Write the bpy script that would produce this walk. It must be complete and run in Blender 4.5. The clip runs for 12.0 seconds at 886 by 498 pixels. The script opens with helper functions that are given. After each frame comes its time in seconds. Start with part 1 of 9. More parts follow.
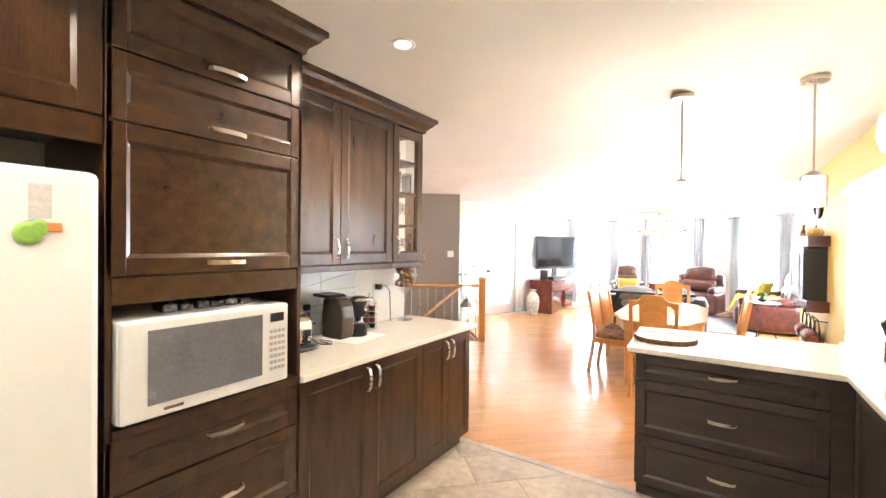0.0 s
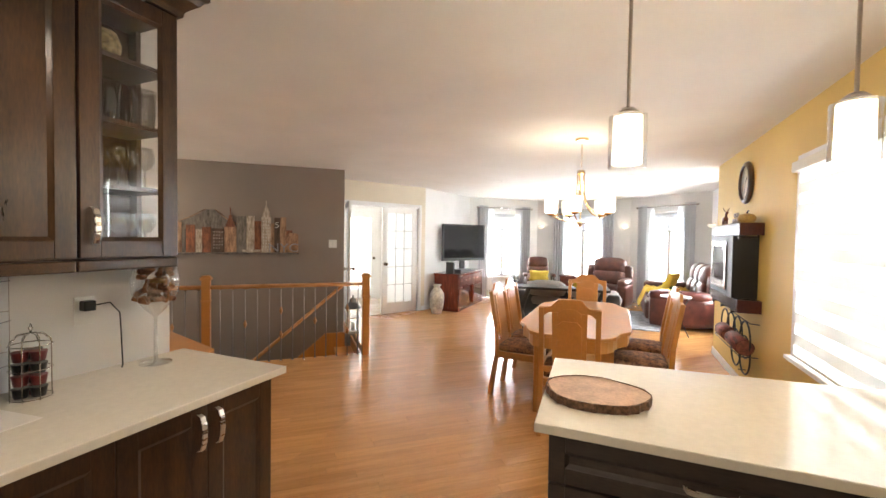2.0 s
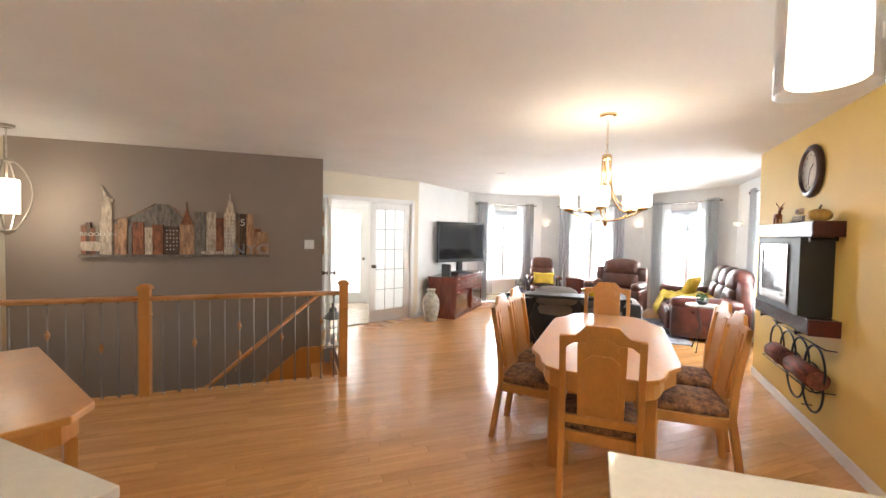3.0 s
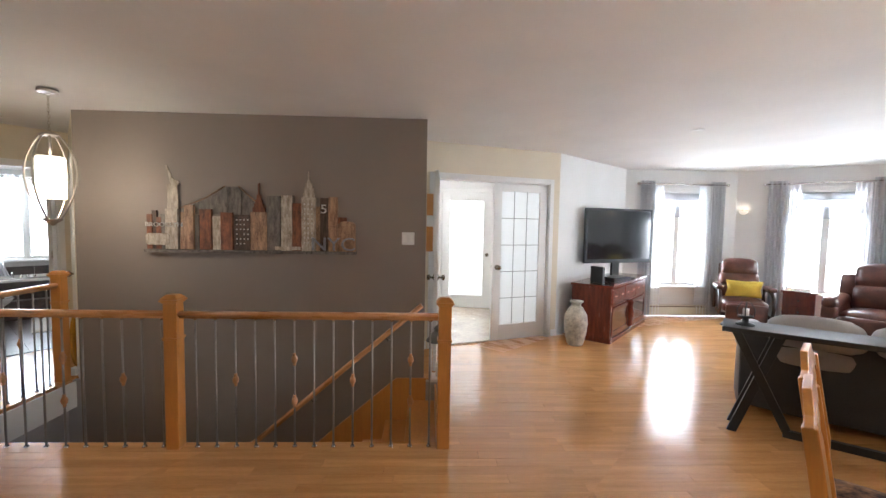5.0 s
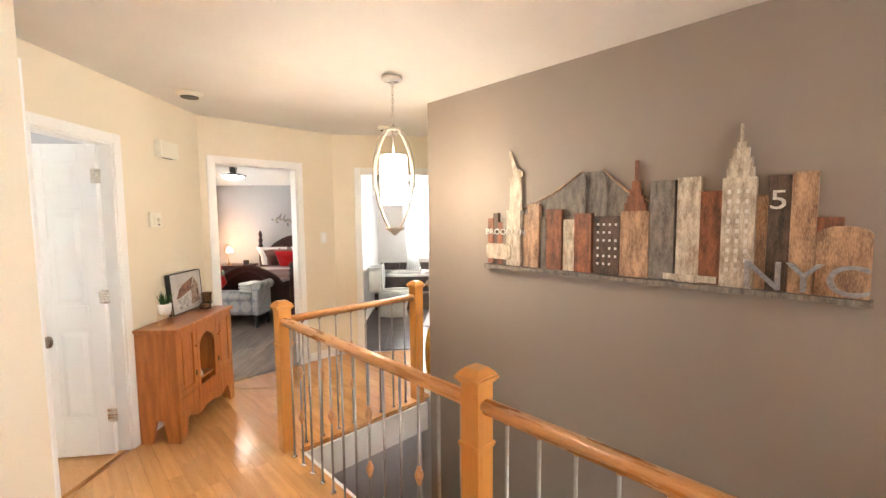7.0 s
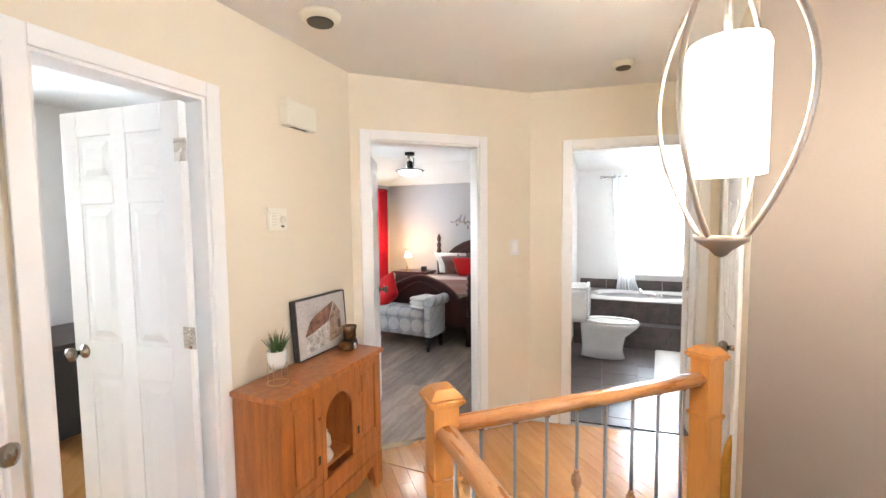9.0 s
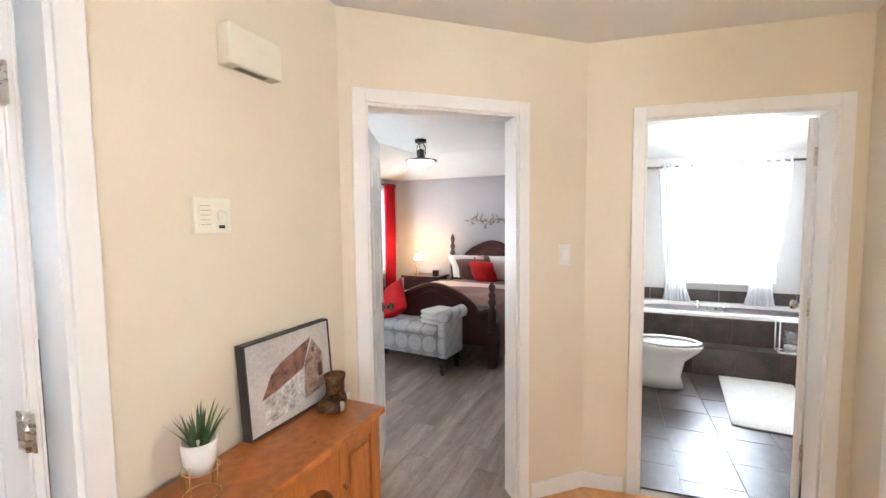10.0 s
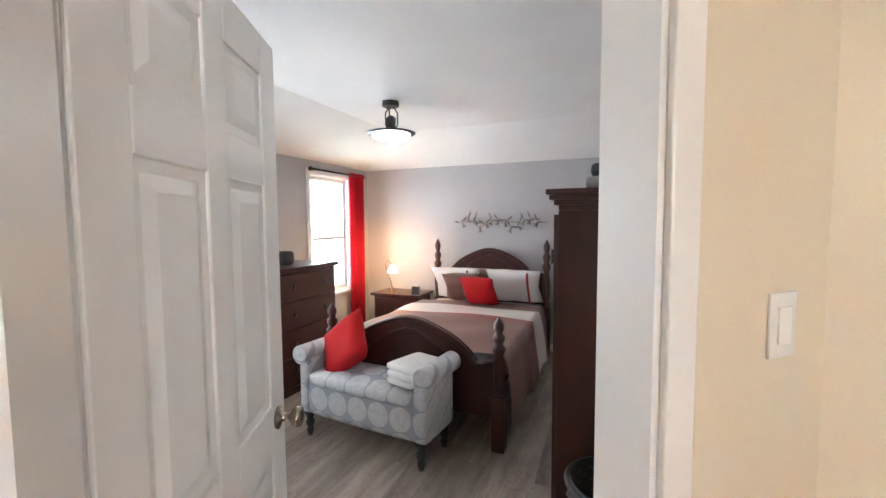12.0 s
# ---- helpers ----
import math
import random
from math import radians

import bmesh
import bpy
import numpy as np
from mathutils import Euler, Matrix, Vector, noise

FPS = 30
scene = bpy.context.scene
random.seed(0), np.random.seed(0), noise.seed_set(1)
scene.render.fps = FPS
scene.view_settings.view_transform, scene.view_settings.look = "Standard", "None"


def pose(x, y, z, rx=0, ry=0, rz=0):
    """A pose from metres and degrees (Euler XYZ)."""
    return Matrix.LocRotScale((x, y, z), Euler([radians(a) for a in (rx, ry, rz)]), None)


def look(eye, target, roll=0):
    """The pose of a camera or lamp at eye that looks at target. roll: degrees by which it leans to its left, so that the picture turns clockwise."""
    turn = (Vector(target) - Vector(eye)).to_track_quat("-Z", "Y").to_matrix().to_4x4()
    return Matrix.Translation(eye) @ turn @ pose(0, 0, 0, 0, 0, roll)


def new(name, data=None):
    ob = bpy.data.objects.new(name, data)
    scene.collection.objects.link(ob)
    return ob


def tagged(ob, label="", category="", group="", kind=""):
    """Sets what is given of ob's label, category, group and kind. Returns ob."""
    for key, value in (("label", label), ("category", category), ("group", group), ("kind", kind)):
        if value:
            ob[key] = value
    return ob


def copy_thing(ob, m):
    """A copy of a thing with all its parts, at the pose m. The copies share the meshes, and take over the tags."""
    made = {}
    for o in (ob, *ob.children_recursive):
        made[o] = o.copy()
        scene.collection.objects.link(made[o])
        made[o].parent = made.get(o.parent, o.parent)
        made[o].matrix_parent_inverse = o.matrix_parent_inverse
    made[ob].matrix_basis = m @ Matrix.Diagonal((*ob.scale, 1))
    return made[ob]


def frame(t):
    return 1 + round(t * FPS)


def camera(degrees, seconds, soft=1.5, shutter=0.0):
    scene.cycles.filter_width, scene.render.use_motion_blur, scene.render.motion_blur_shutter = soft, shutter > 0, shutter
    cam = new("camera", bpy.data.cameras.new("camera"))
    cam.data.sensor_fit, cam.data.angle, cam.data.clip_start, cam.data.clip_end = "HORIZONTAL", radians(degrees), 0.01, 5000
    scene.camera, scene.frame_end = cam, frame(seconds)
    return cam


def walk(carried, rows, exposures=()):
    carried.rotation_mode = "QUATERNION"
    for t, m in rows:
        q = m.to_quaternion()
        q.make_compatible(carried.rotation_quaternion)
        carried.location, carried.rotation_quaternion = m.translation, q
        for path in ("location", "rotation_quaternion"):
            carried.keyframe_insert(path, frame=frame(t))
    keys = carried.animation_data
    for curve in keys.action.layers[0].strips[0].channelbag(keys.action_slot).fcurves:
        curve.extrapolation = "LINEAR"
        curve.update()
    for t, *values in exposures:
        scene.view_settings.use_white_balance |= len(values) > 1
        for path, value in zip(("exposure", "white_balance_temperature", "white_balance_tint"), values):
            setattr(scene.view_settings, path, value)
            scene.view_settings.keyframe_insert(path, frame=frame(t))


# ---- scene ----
cam = camera(93.7, 12.0)
PATH = [
    (0, (1.924, 0.683, 1.495), (0.811, 2.345, 1.479), 0.6),
    (0.5, (1.904, 0.951, 1.496), (0.891, 2.675, 1.465), 0.8),
    (1, (1.841, 1.268, 1.502), (0.984, 3.074, 1.459), 0.8),
    (1.5, (1.778, 1.667, 1.503), (0.999, 3.508, 1.452), 0.8),
    (2, (1.694, 2.064, 1.473), (0.916, 3.906, 1.414), 0.9),
    (2.5, (1.582, 2.463, 1.485), (0.813, 4.307, 1.417), 1.0),
    (4.5, (0.826, 3.975, 1.517), (-0.217, 5.678, 1.411), 1.1),
    (5, (0.559, 4.353, 1.49), (-0.736, 5.873, 1.367), 1.0),
    (5.5, (0.24, 4.686, 1.492), (-1.286, 5.973, 1.361), 0.8),
    (6, (-0.137, 4.886, 1.514), (-1.937, 5.744, 1.365), 0.4),
    (6.5, (-0.568, 4.992, 1.508), (-2.503, 5.475, 1.361), -0.1),
    (7, (-1.019, 5.092, 1.543), (-3.012, 5.136, 1.387), -0.5),
    (7.5, (-1.442, 5.045, 1.505), (-3.408, 4.702, 1.366), -1.0),
    (9.5, (-2.892, 4.41, 1.52), (-4.719, 3.608, 1.384), -0.5),
    (10, (-3.242, 4.213, 1.515), (-5.063, 3.397, 1.377), -0.6),
    (10.5, (-3.594, 3.991, 1.518), (-5.413, 3.172, 1.381), -0.7),
    (11, (-3.956, 3.829, 1.51), (-5.799, 3.063, 1.372), -0.7),
    (11.5, (-4.318, 3.731, 1.518), (-6.16, 2.966, 1.377), -0.4),
    (12, (-4.648, 3.624, 1.509), (-6.497, 2.873, 1.378), -0.4),
]
EXPO = [(0.0, 1.24, 5980, 10), (0.5, 0.82, 6150, 10), (1.0, 0.35, 6350, 10), (1.5, 0.0, 6500, 10), (2.5, -0.1, 6500, 10), (4.5, -0.22, 5900, 10), (5.0, -0.5, 5900, 10), (5.5, -0.12, 6000, 10), (6.0, 0.42, 6400, 10), (6.5, 0.8, 6750, 10), (7.5, 0.9, 6250, 10), (9.5, 0.95, 5800, 10), (10.5, 0.86, 5750, 10), (11.0, 0.88, 5750, 10), (12.0, 0.85, 5800, 10)]
walk(cam, [(t, look(eye, target, roll)) for t, eye, target, roll in PATH], EXPO)

# ---- world, sun, large lights ----
world = bpy.data.worlds.new("sky_world")
scene.world = world
world.use_nodes = True
wn = world.node_tree
sky = wn.nodes.new("ShaderNodeTexSky")
sky.sky_type, sky.sun_disc, sky.sun_elevation, sky.sun_rotation = "NISHITA", False, radians(42), radians(60)
wn.nodes["Background"].inputs["Strength"].default_value = 0.15
wn.links.new(sky.outputs[0], wn.nodes["Background"].inputs["Color"])
sun = new("sun", bpy.data.lights.new("sun", "SUN"))
sun.data.energy, sun.data.angle, sun.data.color = 3.0, radians(0.5), (1, 0.95, 0.88)
sun.matrix_world = look((0, 0, 10), (-1.6, -1.4, 7.5))

WINDOW_POWER = 1.0


def window_light(name, at, toward, w, h, power, color=(0.93, 0.97, 1.0)):
    L = bpy.data.lights.new(name, "AREA")
    L.shape, L.size, L.size_y, L.energy, L.color = "RECTANGLE", w, h, power * WINDOW_POWER, color
    ob = new(name, L)
    ob.matrix_world = look(at, toward)
    return ob


def bulb(name, at, power, color=(1.0, 0.84, 0.62), size=0.04):
    L = bpy.data.lights.new(name, "POINT")
    L.energy, L.color, L.shadow_soft_size = power, color, size
    ob = new(name, L)
    ob.location = at
    return ob


# ---- materials ----
def mat(name, color, rough=0.5, metal=0.0, var=0.12, scale=6.0, bump=0.0, fine=80.0, stretch=(1, 1, 1), coat=0.0, coords="Object", dark=None, rand=0.0, sheen=0.0):
    m = bpy.data.materials.new(name)
    m.use_nodes = True
    nt = m.node_tree
    N, L = nt.nodes, nt.links
    b = N["Principled BSDF"]
    b.inputs["Roughness"].default_value = rough
    b.inputs["Metallic"].default_value = metal
    b.inputs["Coat Weight"].default_value = coat
    b.inputs["Coat Roughness"].default_value = 0.12
    if sheen:
        b.inputs["Sheen Weight"].default_value = sheen
    tc = N.new("ShaderNodeTexCoord")
    mp = N.new("ShaderNodeMapping")
    mp.inputs["Scale"].default_value = stretch
    L.new(tc.outputs[coords], mp.inputs["Vector"])
    n1 = N.new("ShaderNodeTexNoise")
    n1.inputs["Scale"].default_value, n1.inputs["Detail"].default_value = scale, 5
    n2 = N.new("ShaderNodeTexNoise")
    n2.inputs["Scale"].default_value, n2.inputs["Detail"].default_value = fine, 4
    L.new(mp.outputs[0], n1.inputs["Vector"])
    L.new(mp.outputs[0], n2.inputs["Vector"])
    mixf = N.new("ShaderNodeMath")
    mixf.operation = "MULTIPLY_ADD"
    L.new(n2.outputs["Fac"], mixf.inputs[0])
    mixf.inputs[1].default_value = 0.4
    ms = N.new("ShaderNodeMath")
    ms.operation = "MULTIPLY"
    ms.inputs[1].default_value = 0.6
    L.new(n1.outputs["Fac"], ms.inputs[0])
    L.new(ms.outputs[0], mixf.inputs[2])
    ramp = N.new("ShaderNodeValToRGB")
    c = np.array(color)
    d = np.array(dark) if dark else c * (1 - var * 1.6)
    hi = np.clip(c * (1 + var), 0, 1)
    ramp.color_ramp.elements[0].position, ramp.color_ramp.elements[1].position = 0.36, 0.64
    ramp.color_ramp.elements[0].color = (*d, 1)
    ramp.color_ramp.elements[1].color = (*hi, 1)
    L.new(mixf.outputs[0], ramp.inputs[0])
    out = ramp.outputs[0]
    if rand:
        oi = N.new("ShaderNodeObjectInfo")
        gi = N.new("ShaderNodeNewGeometry")
        ad = N.new("ShaderNodeMath")
        ad.operation = "ADD"
        L.new(oi.outputs["Random"], ad.inputs[0])
        L.new(gi.outputs["Random Per Island"], ad.inputs[1])
        fr = N.new("ShaderNodeMath")
        fr.operation = "FRACT"
        L.new(ad.outputs[0], fr.inputs[0])
        mr = N.new("ShaderNodeMapRange")
        mr.inputs["To Min"].default_value, mr.inputs["To Max"].default_value = 1 - rand, 1 + rand
        L.new(fr.outputs[0], mr.inputs["Value"])
        hs = N.new("ShaderNodeHueSaturation")
        L.new(mr.outputs[0], hs.inputs["Value"])
        L.new(out, hs.inputs["Color"])
        out = hs.outputs[0]
        ofs = N.new("ShaderNodeVectorMath")
        ofs.operation = "SCALE"
        ofs.inputs[0].default_value = (7.3, 5.1, 3.7)
        L.new(fr.outputs[0], ofs.inputs["Scale"])
        L.new(ofs.outputs[0], mp.inputs["Location"])
    L.new(out, b.inputs["Base Color"])
    rr = N.new("ShaderNodeMapRange")
    rr.inputs["To Min"].default_value, rr.inputs["To Max"].default_value = max(rough - 0.06, 0.02), min(rough + 0.06, 1)
    L.new(n1.outputs["Fac"], rr.inputs["Value"])
    L.new(rr.outputs[0], b.inputs["Roughness"])
    if bump:
        bp = N.new("ShaderNodeBump")
        bp.inputs["Strength"].default_value, bp.inputs["Distance"].default_value = bump, 0.004
        L.new(mixf.outputs[0], bp.inputs["Height"])
        L.new(bp.outputs[0], b.inputs["Normal"])
    return m


def glow(name, color, strength, base=(0.9, 0.9, 0.88)):
    m = mat(name, base, 0.4, var=0.02)
    b = m.node_tree.nodes["Principled BSDF"]
    b.inputs["Emission Color"].default_value = (*color, 1)
    b.inputs["Emission Strength"].default_value = strength
    return m


def glass(name, color=(1, 1, 1), rough=0.0, ior=1.45, thin=True):
    m = bpy.data.materials.new(name)
    m.use_nodes = True
    N, L = m.node_tree.nodes, m.node_tree.links
    b = N["Principled BSDF"]
    if thin:
        N.remove(b)
        tr, gl, mx, lw, fr = (N.new("ShaderNode" + k) for k in ("BsdfTransparent", "BsdfGlossy", "MixShader", "LayerWeight", "MapRange"))
        lw.inputs["Blend"].default_value = 0.5
        pw = N.new("ShaderNodeMath")
        pw.operation, pw.inputs[1].default_value = "POWER", 4.0
        L.new(lw.outputs["Facing"], pw.inputs[0])
        L.new(pw.outputs[0], fr.inputs["Value"])
        fr.inputs["To Min"].default_value, fr.inputs["To Max"].default_value = 0.04 if ior < 1.5 else 0.22, 0.8
        tr.inputs[0].default_value = (*color, 1)
        gl.inputs["Roughness"].default_value = max(rough, 0.02)
        L.new(fr.outputs[0], mx.inputs[0])
        L.new(tr.outputs[0], mx.inputs[1])
        L.new(gl.outputs[0], mx.inputs[2])
        L.new(mx.outputs[0], N["Material Output"].inputs[0])
    else:
        b.inputs["Base Color"].default_value = (*color, 1)
        b.inputs["Transmission Weight"].default_value = 1
        b.inputs["Roughness"].default_value, b.inputs["IOR"].default_value = rough, ior
    return m


def sheer(name, color, through_part=0.6):
    m = bpy.data.materials.new(name)
    m.use_nodes = True
    N, L = m.node_tree.nodes, m.node_tree.links
    N.remove(N["Principled BSDF"])
    d, t, x = (N.new("ShaderNode" + k) for k in ("BsdfDiffuse", "BsdfTranslucent", "MixShader"))
    w = N.new("ShaderNodeTexNoise")
    w.inputs["Scale"].default_value = 300
    r = N.new("ShaderNodeMapRange")
    r.inputs["To Min"].default_value, r.inputs["To Max"].default_value = through_part - 0.08, through_part + 0.08
    L.new(w.outputs["Fac"], r.inputs["Value"])
    L.new(r.outputs[0], x.inputs[0])
    d.inputs[0].default_value = t.inputs[0].default_value = (*color, 1)
    L.new(d.outputs[0], x.inputs[1])
    L.new(t.outputs[0], x.inputs[2])
    L.new(x.outputs[0], N["Material Output"].inputs[0])
    return m


CAB = mat("dark_stained_maple", (0.060, 0.027, 0.011), 0.30, var=0.2, scale=3.0, fine=30, stretch=(6, 6, 1), bump=0.06, coat=0.25, dark=(0.020, 0.008, 0.004))
CABH = mat("dark_stained_maple_sideways", (0.060, 0.027, 0.011), 0.30, var=0.2, scale=3.0, fine=30, stretch=(6, 1, 6), bump=0.06, coat=0.25, dark=(0.020, 0.008, 0.004))
CABG = mat("grey_stained_maple", (0.036, 0.024, 0.020), 0.36, var=0.3, scale=3.0, fine=30, stretch=(1, 6, 6), bump=0.06, coat=0.2, dark=(0.018, 0.013, 0.012))
BLACKIN = mat("near_black_brown", (0.02, 0.012, 0.009), 0.6)
QUARTZ = mat("pale_quartz_counter", (0.78, 0.73, 0.64), 0.10, var=0.03, scale=40, fine=300)
WHITE = mat("white_trim_paint", (0.80, 0.79, 0.77), 0.4, var=0.0, scale=1)
CEIL = mat("ceiling_paint", (0.76, 0.74, 0.71), 0.8, var=0.03, scale=2, bump=0.05, fine=200)
CREAM = mat("cream_wall_paint", (0.72, 0.64, 0.50), 0.6, var=0.03, scale=1.5, bump=0.04, fine=220)
OFFW = mat("white_wall_paint", (0.74, 0.73, 0.71), 0.6, var=0.03, scale=1.5, bump=0.04, fine=220)
YELL = mat("mustard_wall_paint", (0.66, 0.46, 0.12), 0.55, var=0.04, scale=1.5, bump=0.04, fine=220)
TAUPE = mat("taupe_wall_paint", (0.252, 0.209, 0.180), 0.6, var=0.04, scale=1.5, bump=0.05, fine=220)
BATHW = mat("pale_grey_bath_paint", (0.62, 0.60, 0.58), 0.55, var=0.03, scale=1.5, bump=0.04, fine=220)
LGREY = mat("grey_wall_paint", (0.40, 0.385, 0.39), 0.6, var=0.03, scale=1.5, bump=0.04, fine=220)
FLOORW = mat("oak_strip_floor", (0.64, 0.34, 0.135), 0.17, var=0.07, scale=3, fine=40, stretch=(0.7, 8, 8), coat=0.3, bump=0.008, dark=(0.53, 0.265, 0.095), rand=0.10)
LVINYL = mat("grey_wood_plank_floor", (0.35, 0.285, 0.24), 0.32, var=0.15, scale=3, fine=30, stretch=(1, 6, 6), coat=0.1, bump=0.02, dark=(0.20, 0.155, 0.13), rand=0.22)
TILE = mat("beige_floor_tile", (0.58, 0.50, 0.41), 0.25, var=0.15, scale=3, fine=20, dark=(0.44, 0.36, 0.29), rand=0.06)
GROUT = mat("grey_grout", (0.35, 0.32, 0.28), 0.8)
SLATE = mat("dark_slate_tile", (0.065, 0.045, 0.04), 0.34, var=0.4, scale=9, fine=60, dark=(0.03, 0.024, 0.022), rand=0.15, bump=0.05)
OAK = mat("golden_oak", (0.58, 0.255, 0.06), 0.30, var=0.05, scale=3, fine=30, stretch=(6, 6, 0.5), coat=0.15, bump=0.01, dark=(0.50, 0.21, 0.05))
OAKH = mat("golden_oak_flat", (0.58, 0.26, 0.065), 0.30, var=0.05, scale=2, fine=20, stretch=(3, 1.5, 1.5), coat=0.15, bump=0.01, dark=(0.50, 0.215, 0.052))
RAILO = mat("oak_rail_varnish", (0.56, 0.27, 0.10), 0.28, var=0.14, scale=4, fine=40, stretch=(1, 8, 8), coat=0.3, bump=0.03, dark=(0.42, 0.185, 0.065))
PINE = mat("honey_pine", (0.42, 0.14, 0.03), 0.3, var=0.18, scale=4, fine=40, stretch=(8, 8, 1), coat=0.3, bump=0.03, dark=(0.28, 0.085, 0.018))
CHERRY = mat("dark_cherry_wood", (0.042, 0.008, 0.005), 0.36, var=0.2, scale=3, fine=60, stretch=(5, 5, 1), coat=0.08, dark=(0.034, 0.006, 0.004))
REDWOOD = mat("mahogany_red_wood", (0.15, 0.028, 0.012), 0.25, var=0.25, scale=4, fine=40, stretch=(6, 6, 1), coat=0.4, dark=(0.08, 0.014, 0.007))
LEATH = mat("burgundy_leather", (0.085, 0.022, 0.016), 0.3, var=0.3, scale=9, fine=120, bump=0.2, coat=0.15)
LEATB = mat("brown_leather", (0.090, 0.027, 0.016), 0.33, var=0.3, scale=9, fine=120, bump=0.2, coat=0.12)
NICKEL = mat("brushed_nickel", (0.62, 0.57, 0.50), 0.28, 1.0, var=0.05, stretch=(1, 1, 10))
SATN = mat("satin_nickel", (0.50, 0.45, 0.39), 0.42, 0.9, var=0.0, scale=0.5)
STEEL = mat("stainless_steel", (0.60, 0.58, 0.55), 0.22, 1.0, var=0.05)
IRON = mat("pewter_baluster", (0.33, 0.31, 0.29), 0.35, 0.9, var=0.1)
BRONZE = mat("dark_bronze", (0.04, 0.032, 0.027), 0.4, 0.8, var=0.15)
BLACK = mat("black_plastic", (0.012, 0.012, 0.013), 0.3, var=0.1)
BLACKM = mat("matt_black_paint", (0.02, 0.019, 0.02), 0.5, var=0.15)
PLAST = mat("white_appliance_plastic", (0.78, 0.78, 0.76), 0.25, var=0.02)
IVORY = mat("ivory_plastic", (0.76, 0.72, 0.60), 0.35, var=0.02)
SCREEN = mat("dark_screen_glass", (0.012, 0.013, 0.015), 0.06, var=0.05, coat=0.6)
CLEAR = glass("clear_pane")
CRYSTAL = glass("drinking_glass", (0.97, 0.98, 0.98), thin=True, ior=1.6)
SHADEG = glow("lit_frosted_shade", (1.0, 0.86, 0.66), 6.0)
GREYCUR = sheer("grey_curtain_cloth", (0.62, 0.63, 0.65), 0.5)
WHITECUR = sheer("white_sheer_cloth", (0.92, 0.93, 0.94), 0.75)
REDCUR = sheer("red_curtain_cloth", (0.42, 0.018, 0.03), 0.35)
BLIND = sheer("blind_cloth", (0.80, 0.79, 0.76), 0.45)
REDC = mat("red_satin", (0.46, 0.003, 0.005), 0.95, var=0.1, bump=0.05)
LINEN = mat("white_cotton", (0.74, 0.71, 0.68), 0.8, var=0.04, bump=0.1, fine=200)
TAUPEC = mat("taupe_satin_cover", (0.21, 0.115, 0.095), 0.5, var=0.12, bump=0.08)
GREYC = mat("grey_cloth", (0.30, 0.28, 0.27), 0.8, var=0.1, bump=0.15, fine=200)
YELC = mat("mustard_cloth", (0.60, 0.42, 0.05), 0.8, var=0.12, bump=0.2, fine=120)
CERAM = mat("white_ceramic", (0.74, 0.73, 0.70), 0.12, var=0.03)
GREEN = mat("green_leaf", (0.05, 0.12, 0.03), 0.45, var=0.3)


# ---- mesh helpers ----
def box(bm, x0, y0, z0, x1, y1, z1, m=None, bevel=0.0):
    v = [bm.verts.new((x, y, z)) for z in (z0, z1) for y in (y0, y1) for x in (x0, x1)]
    if m is not None:
        for w in v:
            w.co = m @ w.co
    fs = [bm.faces.new([v[i] for i in f]) for f in ((0, 2, 3, 1), (4, 5, 7, 6), (0, 1, 5, 4), (2, 6, 7, 3), (0, 4, 6, 2), (1, 3, 7, 5))]
    if bevel:
        es = list({e for f in fs for e in f.edges})
        bmesh.ops.bevel(bm, geom=es, offset=bevel, segments=2, affect="EDGES", profile=0.6)
    return bm


def lathe(bm, prof, cx=0, cy=0, cz=0, n=20, m=None):
    """A turned shape from (radius, height) rows."""
    rings = []
    for r, z in prof:
        ring = []
        for i in range(n):
            a = 2 * math.pi * i / n
            p = Vector((cx + max(r, 1e-4) * math.cos(a), cy + max(r, 1e-4) * math.sin(a), cz + z))
            ring.append(bm.verts.new(m @ p if m is not None else p))
        rings.append(ring)
    for a, b in zip(rings, rings[1:]):
        for i in range(n):
            f = bm.faces.new((a[i], a[(i + 1) % n], b[(i + 1) % n], b[i]))
            f.smooth = True
    if prof[0][0] > 1e-3:
        bm.faces.new(rings[0][::-1])
    if prof[-1][0] > 1e-3:
        bm.faces.new(rings[-1])
    return bm


def rod(bm, p, q, r, n=10, r2=None):
    p, q = Vector(p), Vector(q)
    d = q - p
    m = Matrix.Translation(p) @ d.to_track_quat("Z", "Y").to_matrix().to_4x4()
    return lathe(bm, [(r, 0), (r if r2 is None else r2, d.length)], n=n, m=m)


def tube(bm, pts, r, n=8, closed=False):
    pts = [Vector(p) for p in pts]
    rings = []
    k = len(pts)
    up = Vector((0.13, 0.27, 0.95))
    for i, p in enumerate(pts):
        a = pts[(i - 1) % k] if closed or i else p
        b = pts[(i + 1) % k] if closed or i < k - 1 else p
        t = (b - a).normalized()
        s = t.cross(up).normalized()
        u = s.cross(t)
        rad = r[i] if isinstance(r, (list, tuple)) else r
        rings.append([bm.verts.new(p + rad * (math.cos(2 * math.pi * j / n) * s + math.sin(2 * math.pi * j / n) * u)) for j in range(n)])
    for i in range(k if closed else k - 1):
        a, b = rings[i], rings[(i + 1) % k]
        for j in range(n):
            bm.faces.new((a[j], a[(j + 1) % n], b[(j + 1) % n], b[j])).smooth = True
    if not closed:
        bm.faces.new(rings[0][::-1])
        bm.faces.new(rings[-1])
    return bm


